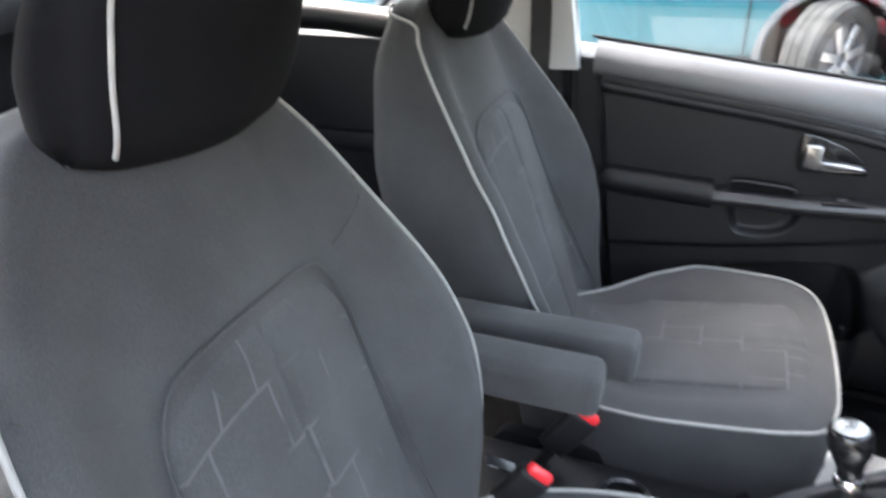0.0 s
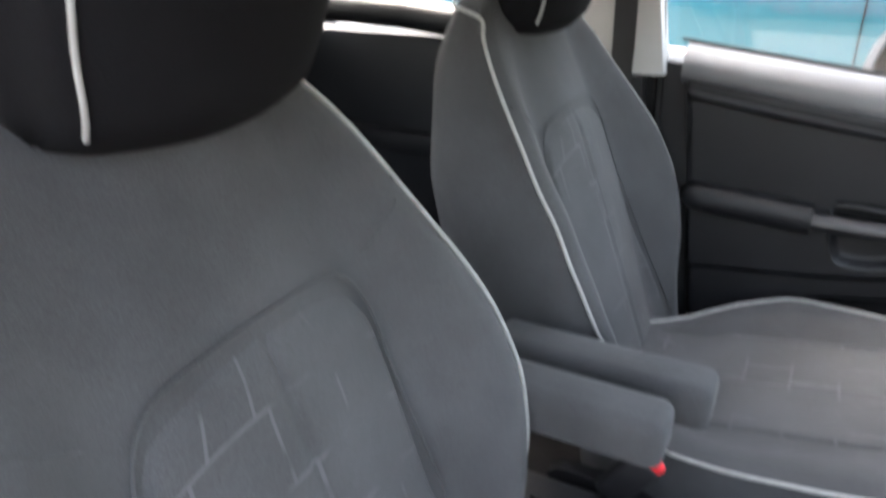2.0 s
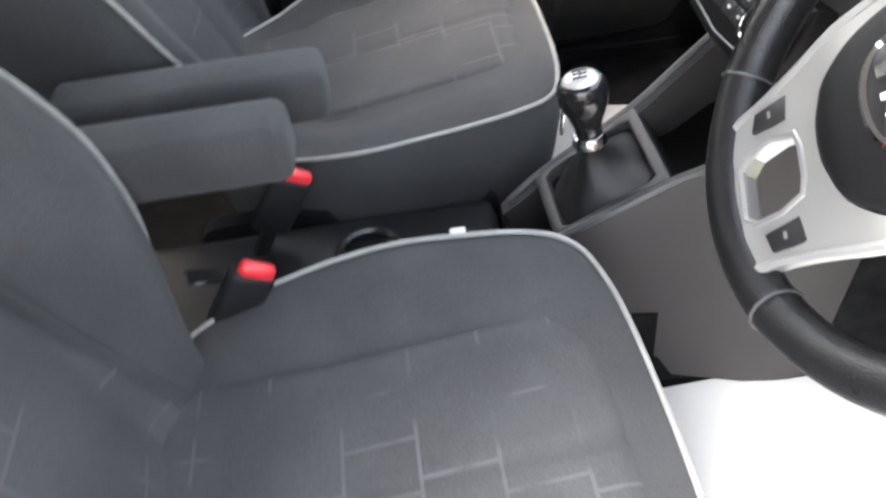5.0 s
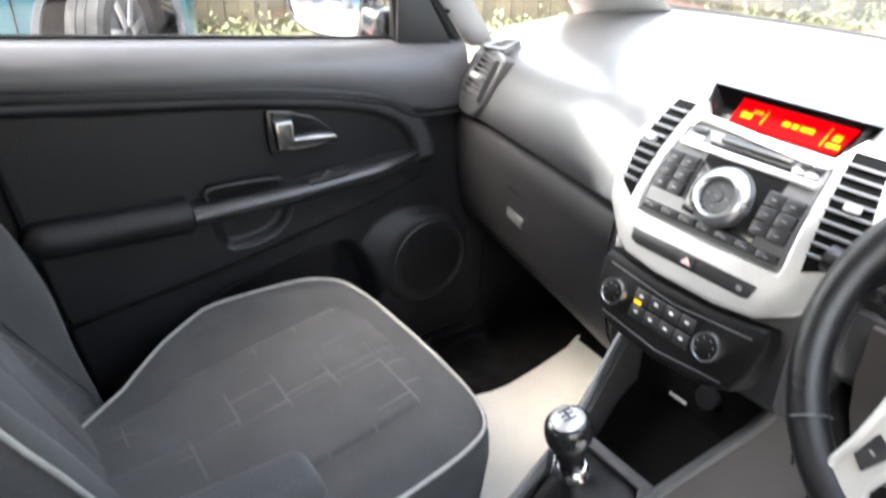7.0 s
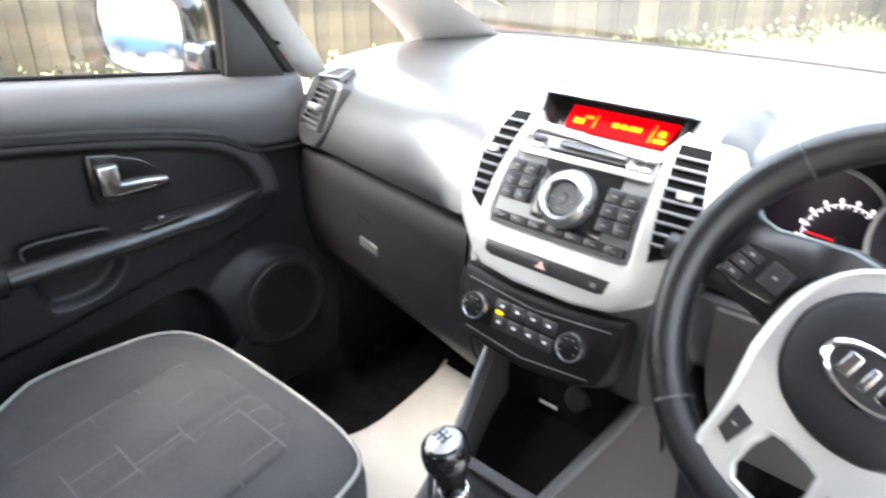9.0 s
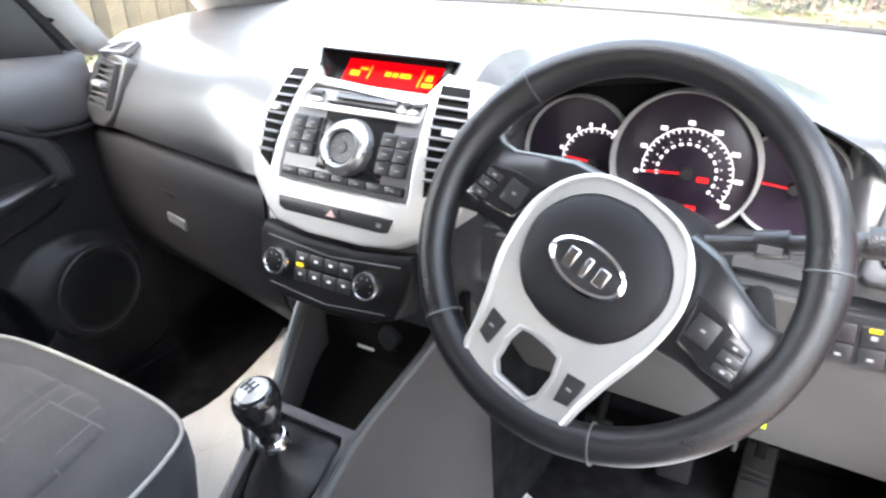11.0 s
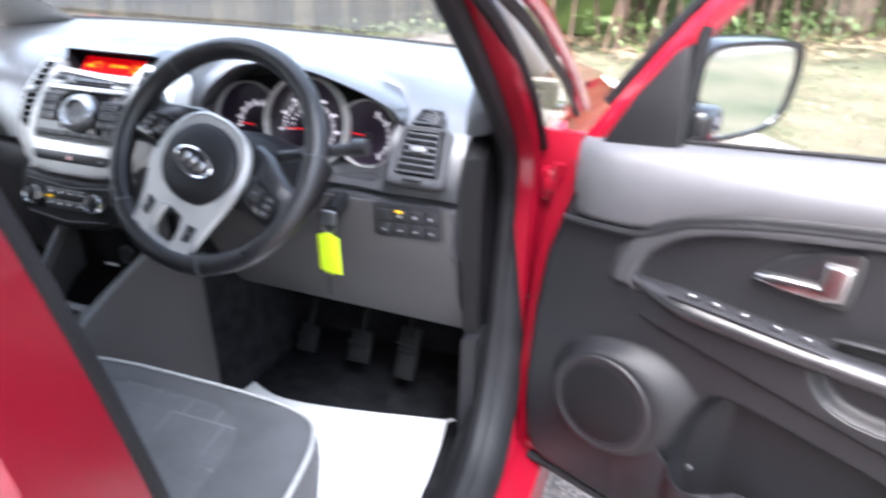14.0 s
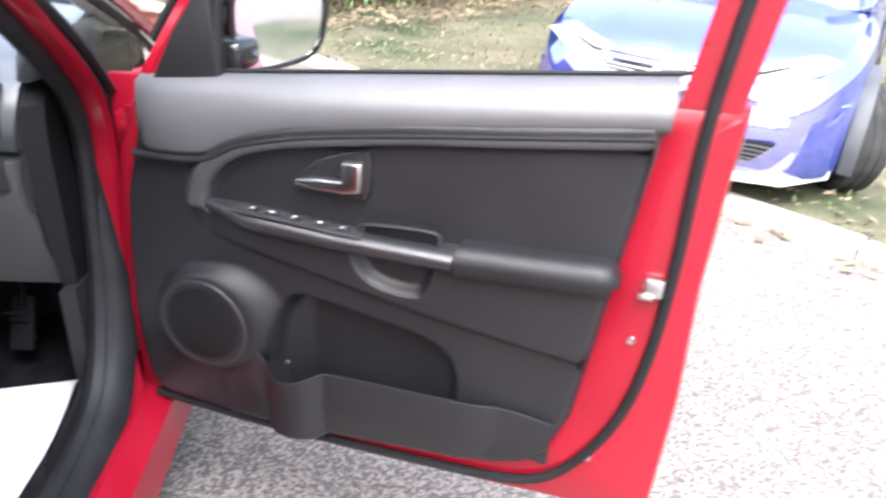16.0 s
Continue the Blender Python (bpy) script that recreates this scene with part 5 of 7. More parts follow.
def sp(name, bm, material, parent=stack, label="", sm=38):
    """A part of the panel, which curves back towards its top."""
    zs_ = [v.co.z for v in bm.verts]
    for k in range(1, 8):
        z = 0.10 + 0.02 * k
        if min(zs_) + 0.006 < z < max(zs_) - 0.006:
            bmesh.ops.bisect_plane(bm, geom=bm.verts[:] + bm.edges[:] + bm.faces[:], plane_co=(0, 0, z), plane_no=(0, 0, 1))
    for v in bm.verts:
        v.co.y += 2.0 * max(0, v.co.z - 0.10) ** 2
        v.co.x -= 0.005
    return part(name, bm, material, parent, label, sm)


outer = [(-0.136, 0.252), (-0.148, 0.235), (-0.164, 0.19), (-0.170, 0.14), (-0.154, 0.10), (-0.118, 0.066), (-0.09, 0.05), (-0.04, 0.043), (0.04, 0.043), (0.09, 0.05), (0.118, 0.066), (0.154, 0.10), (0.170, 0.14), (0.166, 0.19), (0.154, 0.235), (0.142, 0.252), (0.104, 0.250), (0.094, 0.230), (-0.094, 0.230), (-0.100, 0.250)]
inner = [(-0.086, 0.222), (-0.0875, 0.215), (-0.091, 0.19), (-0.093, 0.15), (-0.095, 0.115), (-0.094, 0.104), (-0.08, 0.104), (-0.04, 0.104), (0.04, 0.104), (0.08, 0.104), (0.094, 0.104), (0.095, 0.115), (0.093, 0.15), (0.091, 0.19), (0.0895, 0.215), (0.088, 0.222), (0.084, 0.222), (0.078, 0.222), (-0.078, 0.222), (-0.083, 0.222)]


def cheek(bm):
    """Turns the two sides of the panel back, so that the vents face outward."""
    for v in bm.verts:
        v.co.y += 0.3 * max(0, abs(v.co.x) - 0.093)
    return bm


sp("silver_surround", cheek(prism(outer, 0.05, 0.0, 0.006, 3, hole=inner)), SILVER, stack, "satin silver surround")
rad = sp("radio", prism([(-0.0945, 0.1045), (0.0945, 0.1045), (0.0925, 0.15), (0.090, 0.19), (0.0875, 0.2212), (-0.0855, 0.2212), (-0.089, 0.19), (-0.0925, 0.15)], 0.04, 0.004, 0.002), FASCIA, stack, "grey car radio with black buttons")
sp("gloss_panel", prism([(-0.04, 0.125), (0.055, 0.118), (0.058, 0.196), (-0.045, 0.196)], 0.01, 0.0025, 0.001), GLOSS, rad)
sp("cd_slot", join(rbox(0.09, 0.006, 0.008, 0.002, 1, Matrix.Translation((0.006, 0.002, 0.2145)))), GLOSS, rad)
sp("cd_slot", join(rbox(0.1, 0.006, 0.003, 0.001, 1, Matrix.Translation((0.002, 0.002, 0.2055)))), SLOTBLACK, rad)
sp("radio_strip", rbox(0.172, 0.008, 0.008, 0.003, 2, Matrix.Translation((0.001, 0.001, 0.1985))), SILVER, rad, "bright silver strip")
sp("volume_dial", moved(lathe([(0.0, 0.010), (0.016, 0.010), (0.019, 0.009), (0.020, 0.016), (0.023, 0.019), (0.027, 0.018), (0.0325, 0.013), (0.0345, 0.004), (0.0345, -0.004)], 36), Matrix.Translation((0.002, 0.002, 0.155)) @ Matrix.Rotation(radians(90), 4, "X")), DIALRING, rad, "silver ring dial")
sp("dial_centre", moved(lathe([(0.0, 0.014), (0.006, 0.014), (0.007, 0.012), (0.018, 0.0125), (0.0195, 0.010)], 30), Matrix.Translation((0.002, 0.002, 0.155)) @ Matrix.Rotation(radians(90), 4, "X")), RADIO, rad)
for dx, dz in ((0, 0), (0.012, 0), (-0.012, 0), (0, 0.012), (0, -0.012)):
    sp("dial_mark", rbox(0.0036, 0.0008, 0.0014, 0, 1, Matrix.Translation((0.002 + dx, -0.0118 - (0.0012 if dx == dz else 0), 0.155 + dz))), LEGEND, rad)
for col, sx in ((-0.067, -1), (0.068, 1)):
    for r in range(3):
        for c2 in (0, 1):
            x, z = col + (c2 - 0.5) * 0.021, 0.174 - r * 0.0165 - (0.002 if sx > 0 else -0.004)
            b = sp("preset_button", rbox(0.0204, 0.008, 0.0156, 0.0016, 2, Matrix.Translation((x, 0.001, z))), BUTTON, rad)
            sp("legend", rbox(0.006, 0.0006, 0.0014, 0, 1, Matrix.Translation((x, -0.0035, z))), LEGEND, rad)
for i in range(7):
    x, z = -0.075 + i * 0.0255, 0.1155
    sp("row_button", rbox(0.0248, 0.008, 0.0105, 0.0015, 2, Matrix.Translation((x, 0.001, z))), BUTTON, rad)
    sp("legend", rbox(0.006, 0.0006, 0.0012, 0, 1, Matrix.Translation((x, -0.0035, z))), LEGEND, rad)
for x, z in ((-0.07, 0.2155), (0.064, 0.2155), (0.078, 0.2155), (-0.07, 0.2065), (0.06, 0.2065), (0.075, 0.2065)):
    sp("small_button", rbox(0.012 if x > 0 else 0.022, 0.007, 0.0055, 0.002, 2, Matrix.Translation((x, 0.001, z))), SILVER if z < 0.21 else BUTTON, rad)
# vents beside the radio: black sheets behind the slats stand for shade
for s in (1, -1):
    o = [(s * x, z) for x, z in ((0.140, 0.128), (0.114, 0.115), (0.110, 0.15), (0.098, 0.243), (0.131, 0.243), (0.147, 0.18))]
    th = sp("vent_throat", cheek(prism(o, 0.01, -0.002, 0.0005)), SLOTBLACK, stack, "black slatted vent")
    for i in range(9):
        z = 0.135 + i * 0.0118
        x0 = lerp([(0.115, 0.114), (0.15, 0.110), (0.243, 0.098)], z)
        x1 = lerp([(0.128, 0.140), (0.18, 0.147), (0.243, 0.131)], z)
        xm = (x0 + x1) / 2
        sp("slat", rbox((x1 - x0) * 1.08, 0.007, 0.0034, 0.001, 1, Matrix.Translation((s * xm, -0.0035 + 0.3 * (xm - 0.093), z)) @ Matrix.Rotation(s * 0.29, 4, "Z")), TRIMPALE, th)
    sp("vane_tab", rbox(0.016, 0.01, 0.008, 0.002, 2, Matrix.Translation((s * 0.127, 0.005, 0.19)) @ Matrix.Rotation(s * 0.29, 4, "Z")), SILVER, th)
# hazard strip
hz = sp("hazard_strip", prism([(-0.088, 0.083), (0.083, 0.083), (0.078, 0.067), (0.07, 0.065), (-0.076, 0.065), (-0.086, 0.069)], 0.004, -0.0025, 0.002), BUTTON, stack, "black switch strip")
sp("hazard_button", prism([(-0.014, 0.068), (0.008, 0.068), (0.008, 0.081), (-0.014, 0.081)], 0.0, -0.004, 0.001), BUTTON, hz)
sp("hazard_symbol", prism([(-0.010, 0.0705), (0.004, 0.0705), (-0.003, 0.079)], 0.0, -0.0046, 0), mat("hazard red", (0.9, 0.55, 0.5), 0.4), hz, "pale red warning triangle")
sp("lock_symbol", rbox(0.006, 0.001, 0.005, 0, 1, Matrix.Translation((0.066, -0.003, 0.0735))), LEGEND, hz)
# heater panel
clim = [(-0.112, 0.046), (-0.118, 0.03), (-0.112, -0.01), (-0.10, -0.034), (-0.07, -0.046), (0.0, -0.052), (0.07, -0.046), (0.10, -0.034), (0.112, -0.01), (0.118, 0.03), (0.112, 0.046), (0.04, 0.038), (-0.04, 0.038)]
hp = sp("heater_panel", prism(clim, 0.06, 0.002, 0.008, 3), SATINBLACK, stack, "black heater control panel")
sp("panel_seam", tube([(-0.1, 0.001, 0.03), (0.0, 0.001, 0.021), (0.1, 0.001, 0.03)], 0.001, 5), RADIO, hp)
sp("panel_seam", tube([(-0.088, 0.001, -0.030), (0.0, 0.001, -0.039), (0.088, 0.001, -0.030)], 0.001, 5), RADIO, hp)
for x in (-0.077, 0.062):
    sp("heater_knob", moved(lathe([(0.0, 0.012), (0.0135, 0.012), (0.0145, 0.0135), (0.0168, 0.0135), (0.0185, 0.009), (0.019, 0.0)], 28), Matrix.Translation((x, 0.002, 0.0)) @ Matrix.Rotation(radians(90), 4, "X")), CHROME, hp, "silver rotary knob")
    sp("knob_centre", moved(lathe([(0.0, 0.0135), (0.012, 0.0135), (0.0142, 0.0122)], 24), Matrix.Translation((x, 0.002, 0.0)) @ Matrix.Rotation(radians(90), 4, "X")), SATINBLACK, hp)
    for k in range(6):
        t = radians(210 - k * 48)
        sp("knob_mark", rbox(0.0014, 0.0006, 0.0014, 0, 1, Matrix.Translation((x + 0.0105 * math.cos(t), -0.0119, 0.0105 * math.sin(t)))), LEGEND, hp)
for i in range(4):
    for j in range(2):
        x, z = -0.042 + i * 0.0225, 0.009 - j * 0.020
        sp("heater_button", rbox(0.0205, 0.0045, 0.0165, 0.0012, 2, Matrix.Translation((x, 0.0028, z))), BUTTON, hp)
        sp("button_legend", rbox(0.005, 0.0007, 0.0028, 0, 1, Matrix.Translation((x, 0.0003, z + 0.001))), WHITEMARK, hp)
sp("amber_light", rbox(0.010, 0.001, 0.004, 0, 1, Matrix.Translation((-0.044, 0.0002, 0.0015))), AMBER, hp, "lit amber lamp")
# display under its hood
disp = thing("display", "red lit dashboard display under a black hood", "display", frame_of((0.004, 0.2225, 1.0505), (1, 0, 0), (0, -0.0275, 0.036)))
rimq = [(-0.0885, 0.2125, 1.0765), (0.0975, 0.2125, 1.0765), (0.084, 0.1975, 1.0345), (-0.076, 0.1975, 1.0345)]
backq = [(-0.085, 0.2415, 1.0645), (0.094, 0.2415, 1.0645), (0.081, 0.2065, 1.035), (-0.073, 0.2065, 1.035)]
bm = loft([[Vector(p) for p in rimq], [Vector(p) for p in backq], [Vector(p) + Vector((0, 0.002, -0.001)) for p in backq]])
bm.faces.remove(next(f for f in bm.faces if len(f.verts) == 4 and all(abs(v.co.y - 0.2125) < 1e-4 or abs(v.co.y - 0.1975) < 1e-4 for v in f.verts)))
part("hood", moved(bm, disp.matrix_world.inverted()), GLOSS, disp, "gloss black display recess", 38, False)
part("screen", prism([(-0.062, -0.0205), (0.070, -0.0205), (0.076, 0.0165), (-0.066, 0.0165)], 0.001, -0.002, 0), LCD, disp, "glowing red screen")
for x0, x1, z0, z1 in ((-0.054, -0.040, -0.010, -0.002), (-0.042, -0.030, 0.000, 0.0045), (-0.026, -0.0245, -0.013, 0.008), (-0.002, 0.007, -0.006, 0.001), (0.010, 0.017, -0.006, 0.001), (0.020, 0.036, -0.006, 0.001), (0.050, 0.0515, -0.017, 0.010), (0.058, 0.067, -0.006, 0.003), (0.056, 0.071, -0.0155, -0.0095)):
    part("reading", rbox(x1 - x0, 0.0006, z1 - z0, 0, 1, Matrix.Translation(((x0 + x1) / 2, -0.0024, (z0 + z1) / 2))), LCDTEXT, disp, "orange display bars")

# ---- instrument cluster ----
cl = thing("instrument_cluster", "three round lit dials with silver rims", "instruments", frame_of((0.345, 0.302, 0.965), (1, 0, 0), (0, -1, 0.18)))
part("cluster_plate", prism([(-0.195, -0.085), (0.195, -0.085), (0.205, 0.04), (0.15, 0.07), (0.0, 0.09), (-0.13, 0.07), (-0.20, 0.03)], 0.03, 0.012, 0.002), SLOTBLACK, cl)
for cx, cz, r, fy, hx, hz, ar, a0, a1, n, needle in ((-0.115, -0.008, 0.072, 0.010, 0.022, -0.010, 0.040, 185, 20, 17, 176), (0.018, 0.0, 0.086, -0.003, 0.004, -0.011, 0.050, 186, -32, 29, 185), (0.134, -0.008, 0.062, 0.010, 0.004, -0.004, 0.038, 70, -60, 9, 176)):
    deep = 1.0 if r > 0.08 else 0.6
    face = Matrix.Translation((cx, fy, cz)) @ Matrix.Rotation(radians(90), 4, "X")
    d = part("dial", moved(lathe([(0.0, 0.0), (r * 0.93, 0.0), (r * 0.96, -0.002)], 40), face), DIALGLOWTINT, cl, "black dial face, violet glow put into its tint")
    part("dial_rim", moved(lathe([(r * 0.945, -0.002), (r * 0.945, 0.012 * deep), (r * 0.965, 0.018 * deep), (r * 0.99, 0.014 * deep), (r, -0.006)], 48), face), SILVER, cl, "silver dial rim")
    ox, oz, my = cx + hx, cz + hz, fy - 0.0012
    part("dial_arc", tube([Vector((ox + (ar + 0.002) * math.cos(t), my, oz + (ar + 0.002) * math.sin(t))) for t in (radians(a0 + (a1 - a0) * q / 40) for q in range(41))], 0.0006, 5), DIALWHITE, d)
    for i in range(n):
        t = radians(a0 + (a1 - a0) * i / (n - 1))
        at = Vector((math.cos(t), 0, math.sin(t)))
        hub = Vector((ox, my, oz))
        long = i % 2 == 0
        part("dial_mark", rbox(0.0062 if long else 0.004, 0.0006, 0.0017 if long else 0.0012, 0, 1, Matrix.Translation(hub + at * ar) @ Matrix.Rotation(-t, 4, "Y")), DIALWHITE, d)
        if i % (4 if n > 20 else 2) == 0:
            wide = 0.0034 if n < 20 else 0.0048 if i == 0 else 0.0075 if i < 16 else 0.0095
            part("dial_figure", rbox(wide, 0.0006, 0.0048, 0, 1, Matrix.Translation(hub + at * (ar + (0.0085 if n > 20 else 0.0065)))), DIALWHITE, d)
        if n > 20 and i % 2 == 0:
            part("dial_figure", rbox(0.0045, 0.0006, 0.0028, 0, 1, Matrix.Translation(hub + at * ar * 0.68) @ Matrix.Rotation(radians(90) - t, 4, "Y")), DIALWHITE, d)
            part("dial_mark", rbox(0.0024, 0.0006, 0.001, 0, 1, Matrix.Translation(hub + at * ar * 0.79) @ Matrix.Rotation(-t, 4, "Y")), DIALWHITE, d)
    t = radians(needle)
    part("needle", rbox(ar * 0.85, 0.002, 0.002, 0.0008, 1, Matrix.Translation((ox + ar * 0.5 * math.cos(t), fy - 0.005, oz + ar * 0.5 * math.sin(t))) @ Matrix.Rotation(-t, 4, "Y")), NEEDLE, d, "red needle")
    part("needle_hub", moved(lathe([(0.0, 0.008), (0.006, 0.008), (0.008, 0.0)], 16), Matrix.Translation((ox, fy - 0.001, oz)) @ Matrix.Rotation(radians(90), 4, "X")), BUTTON, d)
part("warning_light", rbox(0.013, 0.0006, 0.006, 0, 1, Matrix.Translation((0.042, -0.0046, -0.016))), NEEDLE, cl, "lit red warning light")
for k in range(6):
    part("trip_figure", rbox(0.0052, 0.0006, 0.0075 if k % 3 else 0.006, 0, 1, Matrix.Translation((0.004 + 0.0066 * k, -0.0046, -0.052))), NEEDLE, cl, "red trip figures")
# cowl over the dials
arch = [(0.138, 0.925), (0.148, 0.965), (0.175, 1.005), (0.215, 1.038), (0.265, 1.066), (0.33, 1.080), (0.40, 1.075), (0.46, 1.055), (0.51, 1.032), (0.55, 1.005), (0.565, 0.965), (0.56, 0.93)]
ac = catmull([(x, 0, z) for x, z in arch], 4)
cc = Vector((0.35, 0, 0.94))
loops = []
for k, y in ((0.985, 0.335), (0.99, 0.27), (1.0, 0.215), (1.03, 0.208), (1.055, 0.222), (1.06, 0.30), (1.0, 0.42)):
    loops.append([Vector((cc.x + (p.x - cc.x) * k, y + 0.06 * abs(p.x - cc.x) / 0.2, cc.z + (p.z - cc.z) * (k if k > 1 else 1) + (0.0 if y < 0.4 else -0.075))) for p in ac])
part("instrument_cowl", loft(loops, closed=False, caps=False), DASH, dash, "curved instrument cowl", 60)
part("cowl_lower", prism([(0.15, 0.862), (0.54, 0.862), (0.55, 0.90), (0.50, 0.895), (0.35, 0.885), (0.2, 0.895), (0.145, 0.91)], 0.33, 0.245, 0.008), DASHFRONT, dash)
# switch panel by the driver's knee
swp = thing("switch_panel", "small black panel of switches with white legends", "switch panel", frame_of((0.600, 0.203, 0.842), (1, -0.02, 0.06), (0, -1, 0.0)))
part("plate", prism(rrect(-0.062, -0.030, 0.066, 0.032, 0.008), 0.01, -0.001, 0.002), BUTTON, swp)
for i in range(4):
    for j in range(2):
        b = part("switch", rbox(0.026, 0.006, 0.023, 0.003, 2, Matrix.Translation((-0.041 + i * 0.029, 0.0, 0.010 - j * 0.025))), BUTTON, swp)
        if not (i == 0 and j == 0):
            part("switch_legend", rbox(0.006, 0.0006, 0.0032 if j else 0.005, 0, 1, Matrix.Translation((-0.041 + i * 0.029, -0.0032, 0.010 - j * 0.026))), LEGEND, swp)
part("amber_light", rbox(0.011, 0.0008, 0.004, 0, 1, Matrix.Translation((-0.012, -0.0034, 0.0185))), AMBER, swp, "lit amber lamp")


# ---- steering wheel, turned a little to the right ----
tilt = radians(32.2)
wm = frame_of((0.359, 0.029, 0.981), (1, 0, 0), (0, -math.cos(tilt), math.sin(tilt))) @ Matrix.Rotation(radians(23), 4, "Y") @ Matrix.Translation((0.004, -0.006, 0.0))
wheel = thing("steering_wheel", "black leather steering wheel with silver lower spokes", "steering wheel", wm)


loops = []
for i in range(96):
    t = 2 * math.pi * i / 96
    dgr = math.degrees(t) % 360
    fat = 1.0 + 0.08 * (math.exp(-((dgr - 28) / 12) ** 2) + math.exp(-((dgr - 152) / 12) ** 2))
    c = Vector((math.cos(t), 0, math.sin(t)))
    loops.append([c * (0.168 + 0.0165 * fat * math.cos(a)) + Vector((0, 0.0185 * fat * math.sin(a), 0)) for a in (2 * math.pi * j / 14 for j in range(14))])
rim = part("rim", loft(loops, ring=True), LEATHER, wheel, "black leather rim", 60)
for a in (28, 152, 238, 302):
    c = Vector((math.cos(radians(a)), 0, math.sin(radians(a))))
    part("rim_stitch", tube([c * (0.168 + 0.0178 * math.cos(t)) + Vector((0, 0.0198 * math.sin(t), 0)) for t in (2 * math.pi * j / 16 for j in range(16))], 0.0011, 5, True), RADIO, rim, "grey stitched joint")
# spokes to the sides, dark
for s in (1, -1):
    lo = []
    for x, y, z0, z1, th in ((0.045, 0.004, -0.062, 0.050, 0.02), (0.075, -0.004, -0.050, 0.046, 0.022), (0.10, -0.010, -0.046, 0.034, 0.026), (0.13, -0.008, -0.048, 0.022, 0.026), (0.150, 0.0, -0.054, 0.022, 0.022), (0.163, 0.004, -0.060, 0.030, 0.016)):
        mid = (z0 + z1) / 2
        lo.append([Vector((s * x, y + dy, z)) for z, dy in ((z0, 0.008), (z0 + 0.006, 0.0), (mid, -0.003), (z1 - 0.006, 0.0), (z1, 0.008), (z1, th), (z0, th))])
    sk = part("side_spoke", loft(lo), SPOKE, wheel, "", 50)
    pl = part("button_pad", prism([(s * x, z) for x, z in ((0.080, 0.009), (0.110, 0.006), (0.1365, -0.002), (0.1425, -0.037), (0.116, -0.038), (0.087, -0.032))], -0.004, -0.0165, 0.003, 2), GLOSS, sk, "black control pad")
    for x, z, w, h in ((0.100, -0.012, 0.021, 0.022), (0.1265, -0.0085, 0.018, 0.007), (0.128, -0.0185, 0.018, 0.009), (0.1295, -0.029, 0.018, 0.007)):
        part("pad_button", rbox(w, 0.003, h, 0.0012, 2, Matrix.Translation((s * x, -0.0160, z))), BUTTON, sk)
        part("pad_legend", rbox(0.004, 0.0006, 0.0024, 0, 1, Matrix.Translation((s * x, -0.0177, z))), LEGEND, sk)
# silver ring and lower spokes
so = [(0.0, 0.051), (0.035, 0.046), (0.059, 0.029), (0.0735, 0.002), (0.077, -0.025), (0.073, -0.06), (0.064, -0.095), (0.058, -0.125), (0.055, -0.148), (0.043, -0.160), (0.0, -0.164)]
si = [(0.0, 0.053), (0.031, 0.046), (0.055, 0.026), (0.068, -0.002), (0.069, -0.026), (0.060, -0.054), (0.042, -0.075), (0.026, -0.082), (0.016, -0.085), (0.008, -0.086), (0.0, -0.0865)]
so = [(p.x, p.z) for p in catmull([(x, 0, z) for x, z in so], 3)]
si = [(x * 0.95, -0.020 + (z + 0.018) * (0.83 if z > -0.018 else 0.90)) for x, z in si]
si = [(p.x, p.z) for p in catmull([(x, 0, z) for x, z in si], 3)]
full_o = so + [(-x, z) for x, z in so[-2:0:-1]]
full_i = si + [(-x, z) for x, z in si[-2:0:-1]]
hole = [(-0.022, -0.100), (-0.010, -0.097), (0.010, -0.097), (0.022, -0.100), (0.027, -0.118), (0.026, -0.140), (0.018, -0.150), (-0.018, -0.150), (-0.026, -0.140), (-0.027, -0.118)]
bm = bmesh.new()
k = len(full_o)


def sil_y(x, z):
    return -0.022 + 0.014 * min(1, max(0, (-0.06 - z) / 0.09))


def add_sheet(bm, outline, hole1, hole2):
    vs, es = [], []
    for loop in (outline, hole1, hole2):
        v = [bm.verts.new((x, 0, z)) for x, z in loop]
        es += [bm.edges.new((v[i], v[(i + 1) % len(v)])) for i in range(len(v))]
    bmesh.ops.triangle_fill(bm, use_beauty=True, use_dissolve=False, edges=es)


add_sheet(bm, full_o, full_i, hole)
for v in bm.verts:
    v.co.y = sil_y(v.co.x, v.co.z)
r = bmesh.ops.extrude_face_region(bm, geom=bm.faces[:])
for v in r["geom"]:
    if isinstance(v, bmesh.types.BMVert):
        v.co.y += 0.016
part("silver_spokes", bm, WHEELSILVER, wheel, "satin silver lower spokes", 35)
part("spoke_edge", tube([Vector((x, sil_y(x, z) + 0.001, z)) for x, z in full_o], 0.0035, 6, True), WHEELSILVER, wheel)
part("spoke_edge", tube([Vector((x, sil_y(x, z) + 0.0015, z)) for x, z in hole], 0.003, 6, True), WHEELSILVER, wheel)
for s in (1, -1):
    part("spoke_back", prism([(s * 0.034, -0.095), (s * 0.056, -0.095), (s * 0.048, -0.158), (s * 0.032, -0.158)], 0.016, 0.006, 0.003), DARK, wheel)
for s in (1, -1):
    pb = part("phone_button", prism([(s * 0.034, -0.105), (s * 0.054, -0.100), (s * 0.051, -0.128), (s * 0.038, -0.132)], -0.004, -0.0155, 0.002), BUTTON, wheel, "black button")
    part("button_legend", rbox(0.005, 0.0006, 0.002, 0, 1, Matrix.Translation((s * 0.044, -0.0162, -0.116))), LEGEND, pb)
